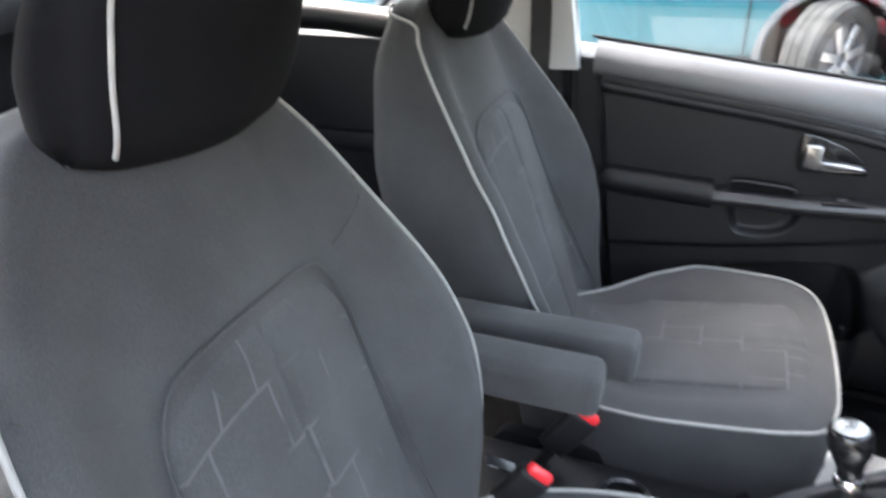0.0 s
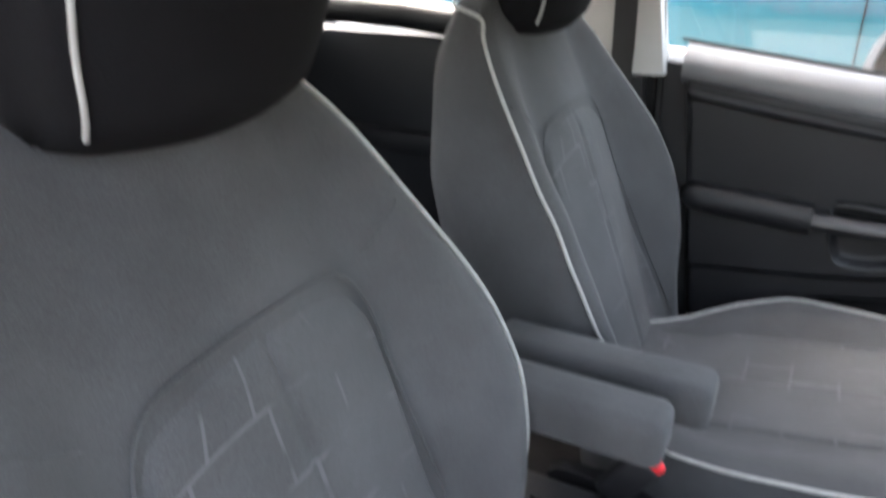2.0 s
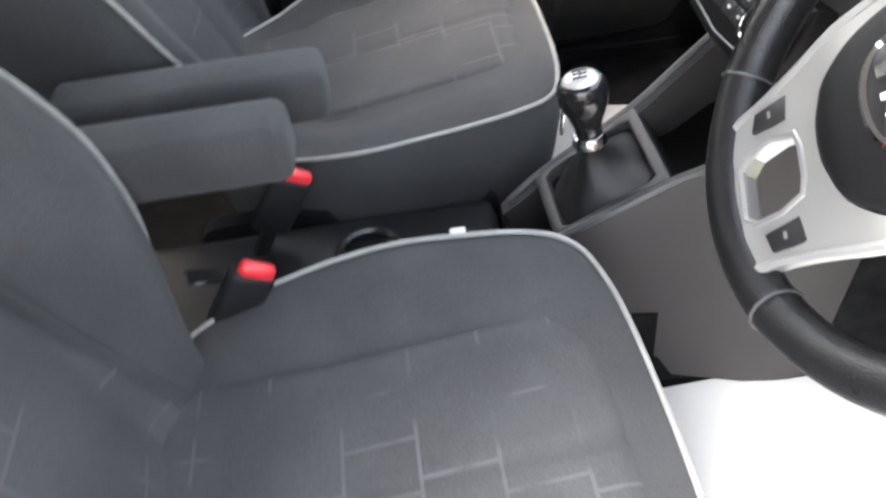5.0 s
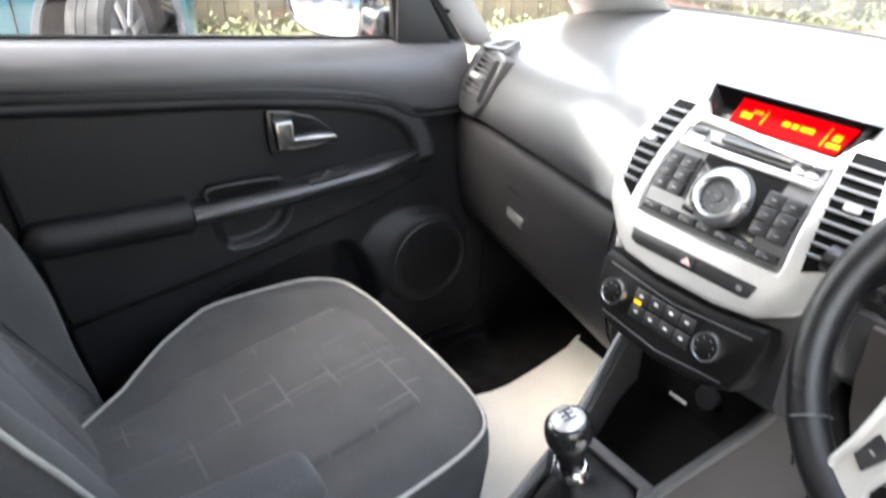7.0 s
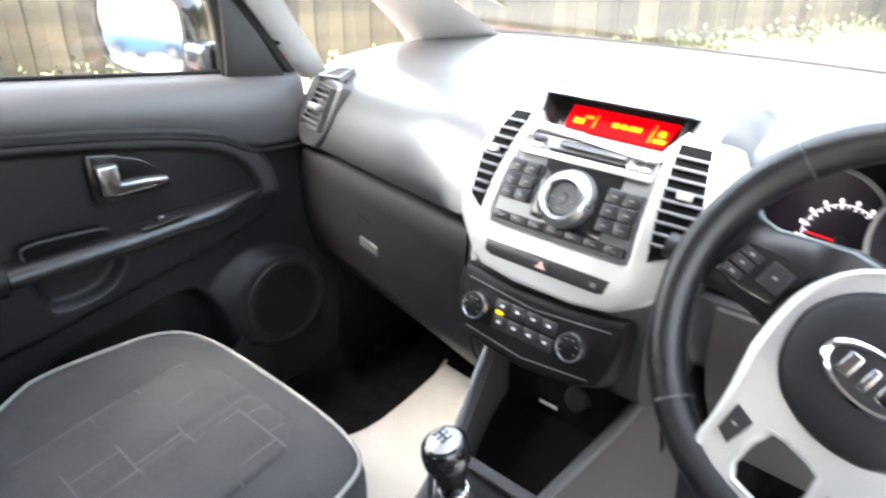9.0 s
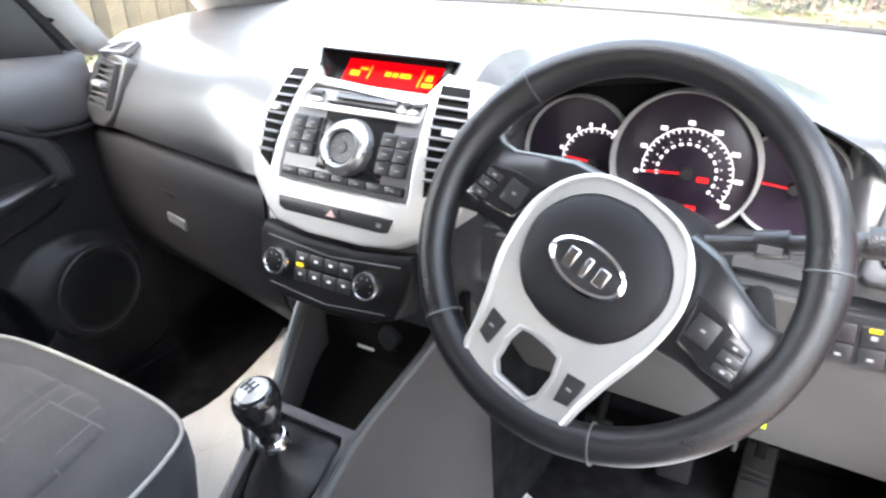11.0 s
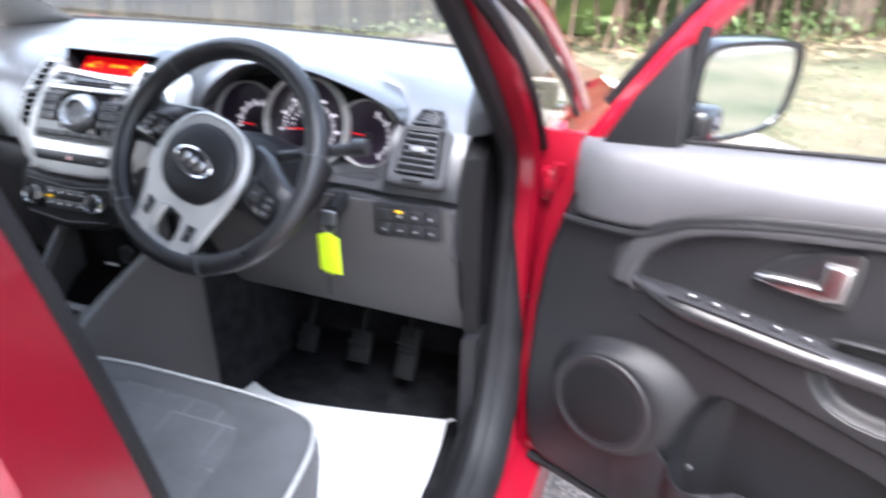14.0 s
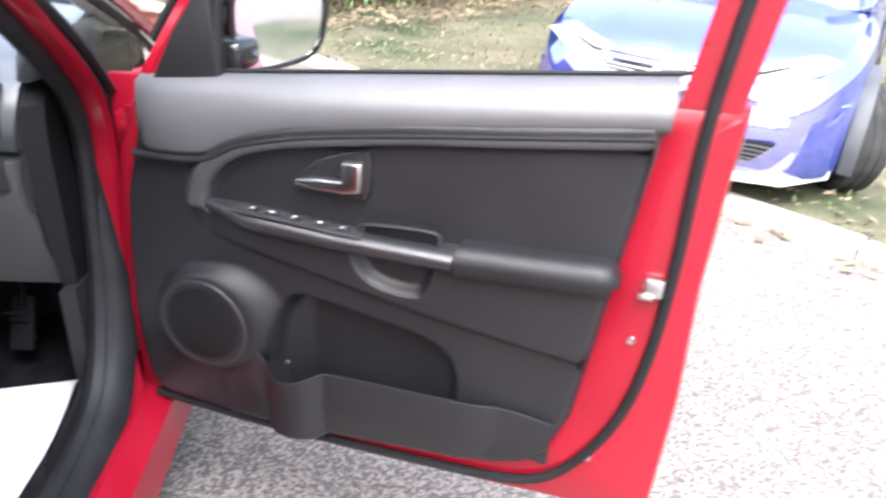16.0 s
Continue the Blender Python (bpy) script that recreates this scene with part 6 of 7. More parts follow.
# airbag cover and badge
hub = [(x, z) for x, z in full_i]
hl = []
for kk, y in ((1.0, 0.0), (0.985, -0.022), (0.96, -0.027), (0.88, -0.031), (0.6, -0.034), (0.25, -0.035)):
    hl.append([Vector((x * kk, y, -0.022 + (z + 0.022) * kk)) for x, z in hub])
part("airbag_cover", loft(hl), DARK, wheel, "black airbag cover", 50)
part("badge", join(moved(prism(ellipse(0, 0, 0.034, 0.0185, 36), 0.006, -0.002, 0.002), Matrix.Translation((0, -0.0345, -0.024)))), BUTTON, wheel, "black oval badge")
part("badge_rim", moved(tube([Vector((0.034 * math.cos(t), 0, 0.0185 * math.sin(t))) for t in (2 * math.pi * i / 40 for i in range(40))], 0.0026, 6, True), Matrix.Translation((0, -0.0365, -0.024))), CHROME, wheel, "chrome oval rim")
for x, w, h in ((-0.016, 0.010, 0.018), (0.0, 0.006, 0.018), (0.015, 0.011, 0.016)):
    part("badge_bar", rbox(w, 0.003, h, 0.001, 1, Matrix.Translation((x, -0.038, -0.024))), CHROME, wheel, "plain chrome badge bar")

# the side spokes lie a little deeper than the hub, the control pads high on them
for o in wheel.children:
    if o.name.startswith("side_spoke"):
        o.matrix_local = Matrix.Translation((0.004, 0.004, 0.001))
    elif o.name.split(".")[0] in ("silver_spokes", "spoke_edge", "phone_button", "airbag_cover", "badge", "badge_rim", "badge_bar"):
        o.matrix_local = Matrix.Translation((0.006, -0.003, 0.0))

# column shroud, stalks, ignition key with its tag
col = thing("steering_column", "black plastic steering column shroud with stalks", "steering column")
part("shroud", loft([[Vector((0.359 + w * math.cos(a), y, zc + h * math.sin(a))) for a in (2 * math.pi * j / 20 for j in range(20))] for y, zc, w, h in ((0.045, 0.955, 0.055, 0.05), (0.07, 0.945, 0.075, 0.065), (0.16, 0.905, 0.085, 0.075), (0.26, 0.86, 0.085, 0.07))]), DARK, col, "", 50)
for s, tip in ((1, (0.565, 0.105, 0.995)), (-1, (0.155, 0.105, 0.975))):
    p0 = Vector((0.359 + s * 0.07, 0.10, 0.965))
    st = part("stalk", tube([p0, p0.lerp(Vector(tip), 0.5), Vector(tip)], [0.010, 0.008, 0.011], 10), BUTTON, col, "black control stalk")
    part("stalk_end", tube([Vector(tip) - Vector((s * 0.012, 0, 0.001)), Vector(tip) + Vector((s * 0.012, 0, 0.002))], [0.014, 0.0135], 12), TRIM, st, "grey stalk end")
    part("stalk_collar", tube([p0.lerp(Vector(tip), 0.3), p0.lerp(Vector(tip), 0.5)], 0.013, 12), BUTTON, st)
    part("stalk_mark", rbox(0.02, 0.001, 0.008, 0, 1, Matrix.Translation(p0.lerp(Vector(tip), 0.4) + Vector((0, -0.0132, 0)))), LEGEND, st)
key = thing("ignition_key", "ignition key with a fluorescent yellow tag hanging from it", "key")
part("key_head", rbox(0.03, 0.012, 0.026, 0.005, 2, Matrix.Translation((0.486, 0.138, 0.857))), STEEL, key, "bright key head")
part("key_barrel", tube([(0.486, 0.15, 0.858), (0.475, 0.21, 0.862)], 0.016, 12), DARK, key)
part("key_ring", tube([Vector((0.488 + 0.012 * math.cos(t), 0.135, 0.842 + 0.012 * math.sin(t))) for t in (2 * math.pi * i / 20 for i in range(20))], 0.0012, 5, True), STEEL, key, "steel split ring")
tagp = [(-0.022, 0.0), (-0.022, -0.062), (-0.012, -0.066), (-0.002, -0.072), (0.008, -0.066), (0.022, -0.065), (0.022, 0.0), (0.006, 0.006), (-0.006, 0.006)]
part("yellow_tag", moved(prism(tagp, 0.0015, -0.0015, 0.0008), Matrix.Translation((0.487, 0.132, 0.824)) @ Matrix.Rotation(radians(-3), 4, "Y") @ Matrix.Rotation(radians(-12), 4, "Z")), TAG, key, "fluorescent yellow tag")
part("tag_strap", tube([(0.489, 0.131, 0.76), (0.488, 0.133, 0.738), (0.487, 0.134, 0.715)], 0.003, 6), GAITER, key)


# ---- centre console and gear lever: its top slopes up to the dashboard ----
con = thing("centre_console", "sloping centre console with open tray", "centre console")


def edge_z(y):
    return lerp([(-0.17, 0.560), (-0.12, 0.592), (0.0, 0.668), (0.11, 0.739), (0.16, 0.775)], y)


def edge_x(y, s):
    return MID + s * lerp([(-0.17, 0.048), (-0.12, 0.062), (0.0, 0.075), (0.11, 0.110), (0.16, 0.118)], y)


for s in (1, -1):
    lo = []
    for y in (-0.175, -0.15, -0.12, -0.06, 0.0, 0.06, 0.11, 0.15, 0.17, 0.20):
        x, z = edge_x(y, s), edge_z(y)
        ins = -s * 0.016
        lo.append([Vector((x + ins, y, z - 0.002)), Vector((x, y, z + 0.004)), Vector((x + s * 0.006, y, z - 0.006)), Vector((x + s * 0.02, y + 0.01, z - 0.10)), Vector((x + s * 0.035, y + 0.01, 0.34)), Vector((x + ins, y, 0.34))])
    part("console_side", loft(lo), CONSOLE, con, "grey-brown plastic console side", 50)
    part("side_rail", tube(catmull([Vector((edge_x(y, s) - s * 0.004, y, edge_z(y) + 0.003)) for y in (-0.165, -0.12, -0.06, 0.0, 0.06, 0.11, 0.15)], 4), 0.0065, 8), RADIO, con, "grey edge rail")
    part("tunnel_carpet", loft([[Vector((MID + s * (0.10 + 0.01 * k), y, 0.34)), Vector((MID + s * (0.150 + 0.012 * k), y, 0.34)), Vector((MID + s * (0.136 + 0.01 * k), y, 0.60)), Vector((MID + s * (0.118 + 0.01 * k), y, 0.78)), Vector((MID + s * 0.09, y, 0.78))] for k, y in ((0, 0.195), (1, 0.26), (2, 0.36), (2, 0.62))]), CARPET, con, "black carpeted tunnel side", 50)
    if s > 0:
        part("console_carpet", loft([[Vector((0.125 + 0.02 * k, y, 0.33)), Vector((0.115, y, 0.47)), Vector((0.10, y, 0.47)), Vector((0.10, y, 0.33))] for k, y in ((0, -0.1), (1, 0.2), (1, 0.6))]), CARPET, con)
part("console_front", loft([[Vector((edge_x(-0.17, 1), -0.172, 0.558)), Vector((edge_x(-0.17, -1), -0.172, 0.558))], [Vector((edge_x(-0.17, 1), -0.185, 0.34)), Vector((edge_x(-0.17, -1), -0.185, 0.34))]], closed=False, caps=False), DARK, con)
# tray floor and back are coloured near-black for the shade inside
part("tray", loft([[Vector((edge_x(y, 1) - 0.012, y, edge_z(y) - d)) if k else Vector((edge_x(y, -1) + 0.012, y, edge_z(y) - d)) for k in (0, 1)] for y, d in ((0.0, 0.01), (0.01, 0.06), (0.06, 0.09), (0.14, 0.11), (0.2, 0.12))], closed=False, caps=False), SLOTBLACK, con, "open tray blackened for shade")
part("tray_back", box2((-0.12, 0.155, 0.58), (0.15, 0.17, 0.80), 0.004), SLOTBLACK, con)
part("power_socket", moved(lathe([(0, 0.004), (0.014, 0.004), (0.018, 0.0), (0.02, -0.006)], 20), Matrix.Translation((0.03, 0.150, 0.70)) @ Matrix.Rotation(radians(80), 4, "X")), BUTTON, con)
part("socket_legend", rbox(0.028, 0.001, 0.005, 0, 1, Matrix.Translation((-0.012, 0.149, 0.672))), WHITEMARK, con)
part("tunnel_console", join(box2((-0.075, -0.70, 0.38), (0.105, -0.18, 0.545), 0.02, 3)), DARK, con, "black rear console")
cup = part("cup_holder", moved(lathe([(0.036, -0.012), (0.037, 0.0), (0.041, 0.004), (0.045, 0.002), (0.046, -0.02)], 32), Matrix.Translation((0.015, -0.355, 0.558))), SPOKE, con, "round black cup holder")
# flat black disc in place of the deep shaded well
part("cup_well", moved(lathe([(0.0, 0.001), (0.0365, 0.001)], 24), Matrix.Translation((0.015, -0.355, 0.548))), SLOTBLACK, cup)
part("latch_plate", rbox(0.02, 0.05, 0.004, 0.0015, 1, Matrix.Translation((0.088, -0.53, 0.638)) @ Matrix.Rotation(radians(-28), 4, "X") @ Matrix.Rotation(radians(20), 4, "Z")), GLOSS, con, "gloss black belt bracket")
part("console_cheek", loft([[Vector((0.09, y, 0.34)), Vector((0.145 + d, y, 0.34)), Vector((0.132 + d, y, 0.46)), Vector((0.112 + d, y, z1)), Vector((0.09, y, z1))] for y, d, z1 in ((-0.34, -0.006, 0.50), (-0.25, -0.003, 0.525), (-0.165, 0.0, 0.555))]), CONSOLE, con, "", 50)

gear = thing("gear_lever", "black and chrome gear lever in a leatherette gaiter", "gear lever")
# surround frame lies on the slope
slope = math.atan2(0.668 - 0.592, 0.12)
gm = Matrix.Translation((MID, -0.062, 0.632)) @ Matrix.Rotation(slope, 4, "X")
fo = [(-0.058, -0.078), (0.058, -0.078), (0.066, -0.066), (0.074, 0.062), (0.068, 0.074), (-0.068, 0.074), (-0.074, 0.062), (-0.066, -0.066)]
bm = prism(fo, 0.014, -0.004, 0.004, 2, hole=[(x * 0.74, z * 0.80) for x, z in fo])
part("gaiter_frame", moved(bm, gm @ Matrix.Rotation(radians(-90), 4, "X")), DASHFRONT, gear, "dark grey gaiter surround")
part("gaiter_box", moved(prism([(x * 1.03, z * 1.02) for x, z in fo], 0.075, 0.012, 0.006, 2), gm @ Matrix.Rotation(radians(-90), 4, "X")), SATINBLACK, gear, "black box under the gaiter")
lo = []
for i in range(9):
    v = i / 8
    c0 = gm @ Vector((0, 0, -0.012))
    c1 = Vector((0.02, -0.077, 0.692))
    c = c0.lerp(c1, v ** 0.8)
    rad_x, rad_y = 0.042 * (1 - v) ** 2.2 + 0.013, 0.05 * (1 - v) ** 2.2 + 0.013
    loop = []
    for j in range(28):
        t = 2 * math.pi * j / 28
        f = 1 + 0.09 * math.sin(3 * t + 5 * v) * (1 - v) + 0.06 * math.sin(7 * t + 11 * v) * math.sin(math.pi * v)
        sq = (abs(math.cos(t)) ** 4 + abs(math.sin(t)) ** 4) ** -0.25
        sq = sq * (1 - v) + v
        q = Vector((rad_x * math.cos(t) * f * sq, rad_y * math.sin(t) * f * sq, 0))
        loop.append(c + (gm.to_3x3() @ q) * (1 - v) + q * v)
    lo.append(loop)
part("gaiter", loft(lo), GAITER, gear, "creased black gaiter", 70)
axis = (Vector((0.017, -0.095, 0.79)) - Vector((0.02, -0.077, 0.692))).normalized()
km = Matrix.Translation((0.02, -0.077, 0.690)) @ axis.to_track_quat("Z", "Y").to_matrix().to_4x4()
part("collar", moved(lathe([(0.0, 0.0), (0.019, 0.0), (0.0205, 0.003), (0.019, 0.010), (0.0165, 0.014), (0.0, 0.016)], 24), km), CHROME, gear, "chrome collar")
part("knob", moved(lathe([(0.0, 0.012), (0.0145, 0.014), (0.0135, 0.022), (0.016, 0.034), (0.021, 0.048), (0.0245, 0.062), (0.025, 0.074), (0.0235, 0.083), (0.0195, 0.0885), (0.0, 0.0885)], 28), km @ Matrix.Diagonal((1.0, 1.12, 1, 1))), GLOSS, gear, "gloss black knob", 60)
part("knob_strip", moved(rbox(0.012, 0.004, 0.05, 0.0018, 2, Matrix.Translation((0.0, -0.0245, 0.046)) @ Matrix.Rotation(radians(-14), 4, "X")), km), CHROME, gear, "chrome strip")
part("knob_cap", moved(lathe([(0.0185, 0.0875), (0.0165, 0.0905), (0.010, 0.094), (0.0, 0.0955)], 28), km @ Matrix.Diagonal((1.0, 1.12, 1, 1))), SILVER, gear, "silver cap with gear pattern", 60)
for dx in (-0.007, 0.0, 0.007):
    part("gear_mark", moved(rbox(0.0022, 0.016, 0.0012, 0, 1, Matrix.Translation((dx, 0, 0.0955))), km), BUTTON, gear)
part("gear_mark", moved(rbox(0.016, 0.0022, 0.0012, 0, 1, Matrix.Translation((0, 0, 0.0958))), km), BUTTON, gear)

# ---- footwells: paper mats, pedals ----
def paper(name, pts, material, label):
    t = thing(name, label, "floor mat", None, "floor mats")
    v = catmull([(x, y, z) for x, y, z in pts], 3, True)
    c = sum(v, Vector()) / len(v)
    loops = [[c + (p - c) * k + Vector((0, 0, 0.003 * math.sin(9 * p.x + 7 * p.y + 5 * k))) for p in v] for k in (1.0, 0.8, 0.55, 0.3, 0.002)]
    bm = loft(loops, caps=False)
    r = bmesh.ops.extrude_face_region(bm, geom=bm.faces[:])
    for q in r["geom"]:
        if isinstance(q, bmesh.types.BMVert):
            q.co.z += 0.0015
    part("sheet", bm, material, t, "", 70)


paper("paper_mat", [(0.135, 0.335, 0.325), (0.136, 0.336, 0.325), (0.20, 0.305, 0.325), (0.27, 0.288, 0.325), (0.40, 0.305, 0.325), (0.635, 0.348, 0.325), (0.638, 0.346, 0.325), (0.655, 0.22, 0.325), (0.662, 0.12, 0.325), (0.66, 0.0, 0.325), (0.66, -0.18, 0.325), (0.655, -0.20, 0.325), (0.15, -0.2, 0.325), (0.148, -0.18, 0.325), (0.14, 0.2, 0.325)], PAPER, "white paper mat on the driver's floor")
paper("paper_mat", [(-0.515, 0.485, 0.335), (-0.512, 0.487, 0.335), (-0.33, 0.475, 0.335), (-0.325, 0.47, 0.335), (-0.17, 0.1, 0.33), (-0.14, -0.12, 0.33), (-0.142, -0.16, 0.33), (-0.3, -0.2, 0.33), (-0.55, -0.2, 0.33), (-0.56, -0.15, 0.33), (-0.50, 0.12, 0.33), (-0.478, 0.25, 0.33)], MATGREY, "pale paper mat on the passenger's floor")
ped = thing("pedals", "three black rubber pedals", "pedals")
for x, w, h, z in ((0.256, 0.05, 0.065, 0.40), (0.393, 0.055, 0.075, 0.41), (0.512, 0.05, 0.12, 0.42)):
    pd = part("pedal", rbox(w, 0.016, h, 0.006, 2, Matrix.Translation((x, 0.43, z)) @ Matrix.Rotation(radians(-28), 4, "X")), mat("pedal rubber", (0.008, 0.008, 0.008), 0.6, spec=0.12, vary=0.2, scale=60, bump=0.3, bscale=200), ped, "ribbed rubber pedal")
    for k in range(5):
        part("rib", rbox(w * 0.8, 0.005, 0.004, 0.001, 1, Matrix.Translation((x, 0.42 - (k - 2) * h * 0.07, z + (k - 2) * h * 0.17)) @ Matrix.Rotation(radians(-28), 4, "X")), RUBBER, pd)
    part("pedal_arm", tube([(x, 0.44, z + h * 0.3), (x, 0.52, z + 0.16), (x, 0.56, z + 0.3)], 0.008, 8), SLOTBLACK, ped)
# passenger's belt on the centre pillar
belt = thing("seat_belt", "black seat belt hanging from the centre pillar", "seat belt")
part("webbing", loft([[Vector((-0.648 + dx, y0, z)), Vector((-0.645 + dx, y1, z))] for z, y0, y1, dx in ((1.225, -0.70, -0.655, 0.0), (1.1, -0.70, -0.655, -0.006), (0.9, -0.705, -0.66, -0.012), (0.5, -0.71, -0.665, -0.015))], closed=False, caps=False), WEBBING, belt, "black belt webbing")
part("belt_guide", join(rbox(0.022, 0.075, 0.022, 0.009, 3, Matrix.Translation((-0.645, -0.665, 1.235)) @ Matrix.Rotation(radians(18), 4, "X"))), BUTTON, belt, "black belt guide")
part("guide_bracket", rbox(0.018, 0.034, 0.06, 0.007, 2, Matrix.Translation((-0.66, -0.675, 1.262))), PILLAR, belt, "pale bracket")


# ---- outside: one sheet of ground, verge and kerb, fence, hedge, parked cars ----
def chippings(name, base, pale, dark):
    """Asphalt whose rubbed surface shows pale, pinkish and dark chippings."""
    m = mat(name, base, 0.7, vary=0.22, scale=0.9, bump=1.0, bscale=130)
    nt = m.node_tree
    b = nt.nodes["Principled BSDF"]
    src = b.inputs["Base Color"].links[0].from_socket
    co = nt.nodes.new("ShaderNodeTexCoord")
    v = nt.nodes.new("ShaderNodeTexVoronoi")
    v.inputs["Scale"].default_value = 150.0
    nt.links.new(co.outputs["Object"], v.inputs["Vector"])
    r = nt.nodes.new("ShaderNodeValToRGB")
    r.color_ramp.interpolation = "CONSTANT"
    els = r.color_ramp.elements
    els[0].position, els[0].color = 0.0, (*dark, 1)
    els[1].position, els[1].color = 0.36, (*base, 1)
    e = els.new(0.62)
    e.color = (*pale, 1)
    e = els.new(0.8)
    e.color = (pale[0] * 0.8, pale[1] * 0.72, pale[2] * 0.66, 1)
    s = nt.nodes.new("ShaderNodeSeparateColor")
    nt.links.new(v.outputs["Color"], s.inputs[0])
    nt.links.new(s.outputs[0], r.inputs[0])
    mx = nt.nodes.new("ShaderNodeMix")
    mx.data_type = "RGBA"
    mx.inputs[0].default_value = 0.68
    nt.links.new(src, mx.inputs[6])
    nt.links.new(r.outputs[0], mx.inputs[7])
    nt.links.new(mx.outputs[2], b.inputs["Base Color"])
    return m


ASPHALT = chippings("worn asphalt", (0.130, 0.114, 0.101), (0.32, 0.28, 0.243), (0.045, 0.038, 0.032))
GRASS = mat("mossy verge", (0.040, 0.064, 0.014), 1.0, vary=0.45, scale=1.1, bump=0.8, bscale=60, fine=0.45, tint=(0.095, 0.078, 0.052))
FENCEWOOD = mat("weathered fence wood", (0.054, 0.046, 0.031), 0.85, vary=0.4, scale=2.5, bump=0.5, bscale=90, fine=0.35, tint=(0.090, 0.074, 0.046))
fw = FENCEWOOD.node_tree
oi = fw.nodes.new("ShaderNodeObjectInfo")
mrr = fw.nodes.new("ShaderNodeMapRange")
mrr.inputs[3].default_value, mrr.inputs[4].default_value = 0.55, 1.3
fw.links.new(oi.outputs["Random"], mrr.inputs[0])
hs2 = fw.nodes.new("ShaderNodeHueSaturation")
fw.links.new(mrr.outputs[0], hs2.inputs["Value"])
fw.links.new(fw.nodes["Principled BSDF"].inputs["Base Color"].links[0].from_socket, hs2.inputs["Color"])
fw.links.new(hs2.outputs[0], fw.nodes["Principled BSDF"].inputs["Base Color"])
WEED = mat("pale weeds", (0.075, 0.10, 0.03), 0.7, vary=0.4, scale=1.5, tint=(0.13, 0.14, 0.07))
KERB = mat("concrete kerb", (0.36, 0.33, 0.28), 0.9, vary=0.25, scale=6, bump=0.5, bscale=150, fine=0.4)
LEAF = mat("hedge leaf", (0.04, 0.08, 0.018), 0.55, vary=0.5, scale=1.2, tint=(0.10, 0.14, 0.04))
STEM = mat("hedge stem", (0.10, 0.065, 0.045), 0.9, vary=0.4, scale=6, bump=0.4, bscale=80)
DEAD = mat("fallen leaf", (0.12, 0.075, 0.04), 0.8, vary=0.5, scale=2.0, tint=(0.22, 0.165, 0.10))
TEAL = mat("teal car paint", (0.008, 0.075, 0.10), 0.25, 0.3, vary=0.05, scale=2, coat=1.0)
BLUE = mat("blue car paint", (0.006, 0.018, 0.22), 0.25, 0.0, vary=0.05, scale=2, coat=1.0)
WHITEPAINT = mat("white car paint", (0.72, 0.72, 0.70), 0.25, vary=0.04, scale=2, coat=1.0)
PALEBLUE = mat("pale blue car paint", (0.035, 0.16, 0.40), 0.3, 0.0, vary=0.05, scale=2, coat=0.3)
CARGLASS = mat("tinted car glass", (0.5, 0.52, 0.53), 0.1, 1.0, vary=0.05)
TYRE = mat("tyre rubber", (0.028, 0.028, 0.028), 0.9, spec=0.2, vary=0.3, scale=12, bump=0.4, bscale=90)
ALLOY = mat("silver wheel", (0.55, 0.55, 0.56), 0.3, 0.8, vary=0.06, scale=10)
for paint in (BLUE,):
    paint.node_tree.nodes["Principled BSDF"].inputs["Coat IOR"].default_value = 3.6
TRIMSHADE = mat("wheel trim shade", (0.06, 0.06, 0.065), 0.5)
ARCHGREY = mat("arch plastic", (0.05, 0.055, 0.06), 0.6, vary=0.2, scale=8)
PLATE = mat("plate white", (0.75, 0.75, 0.72), 0.4, vary=0.05)
LAMP = mat("headlamp lens", (0.75, 0.76, 0.78), 0.1, 0.3, vary=0.2, scale=30, coat=1.0)

bm = bmesh.new()
n = 60
gv = [[bm.verts.new((-120 + 4 * i, -120 + 4 * j, 0)) for i in range(n + 1)] for j in range(n + 1)]
for j in range(n):
    for i in range(n):
        bm.faces.new((gv[j][i], gv[j][i + 1], gv[j + 1][i + 1], gv[j + 1][i]))
tagged(part("ground", bm, ASPHALT), "worn asphalt with pale chippings", "ground", kind="structure")

# kerb in separate stones, and the raised verge behind it
K0, KD = Vector((0.23, 5.63, 0)), Vector((3.17, -4.07, 0)).normalized()
KN = Vector((-KD.y, KD.x, 0))
kerb = thing("kerb", "old concrete kerb stones along the verge", "kerb", kind="structure")
stone = part("kerb_stone", rbox(0.905, 0.12, 0.2, 0.012, 2), KERB, kerb)
for i in range(-6, 10):
    o = stone if i == -6 else new("kerb_stone", stone.data)
    o.parent = kerb
    o.matrix_local = Matrix.Translation(K0 + KD * (0.915 * i) + KN * 0.06 + Vector((0, 0, -0.03 + 0.004 * ((i * 7) % 3)))) @ Matrix.Rotation(math.atan2(KD.y, KD.x) + 0.006 * ((i * 5) % 3 - 1), 4, "Z")
bm = bmesh.new()
nu, nv = 60, 40
vv = []
for j in range(nv + 1):
    row = []
    for i in range(nu + 1):
        p = K0 + KD * (-7 + 17 * i / nu) + KN * (0.12 + 40 * (j / nv) ** 2.2)
        h = 0.05 + (0.05 * noise.noise(p * 0.7) + 0.03 * noise.noise(p * 2.3)) * min(1, j / 4) + 0.9 * min(1, max(0, (j - 16) / 24)) ** 2
        row.append(bm.verts.new((p.x, p.y, h)))
    vv.append(row)
for j in range(nv):
    for i in range(nu):
        bm.faces.new((vv[j][i], vv[j][i + 1], vv[j + 1][i + 1], vv[j + 1][i]))
tagged(part("verge", bm, GRASS), "mossy grass verge with bare earth", "verge", kind="structure")


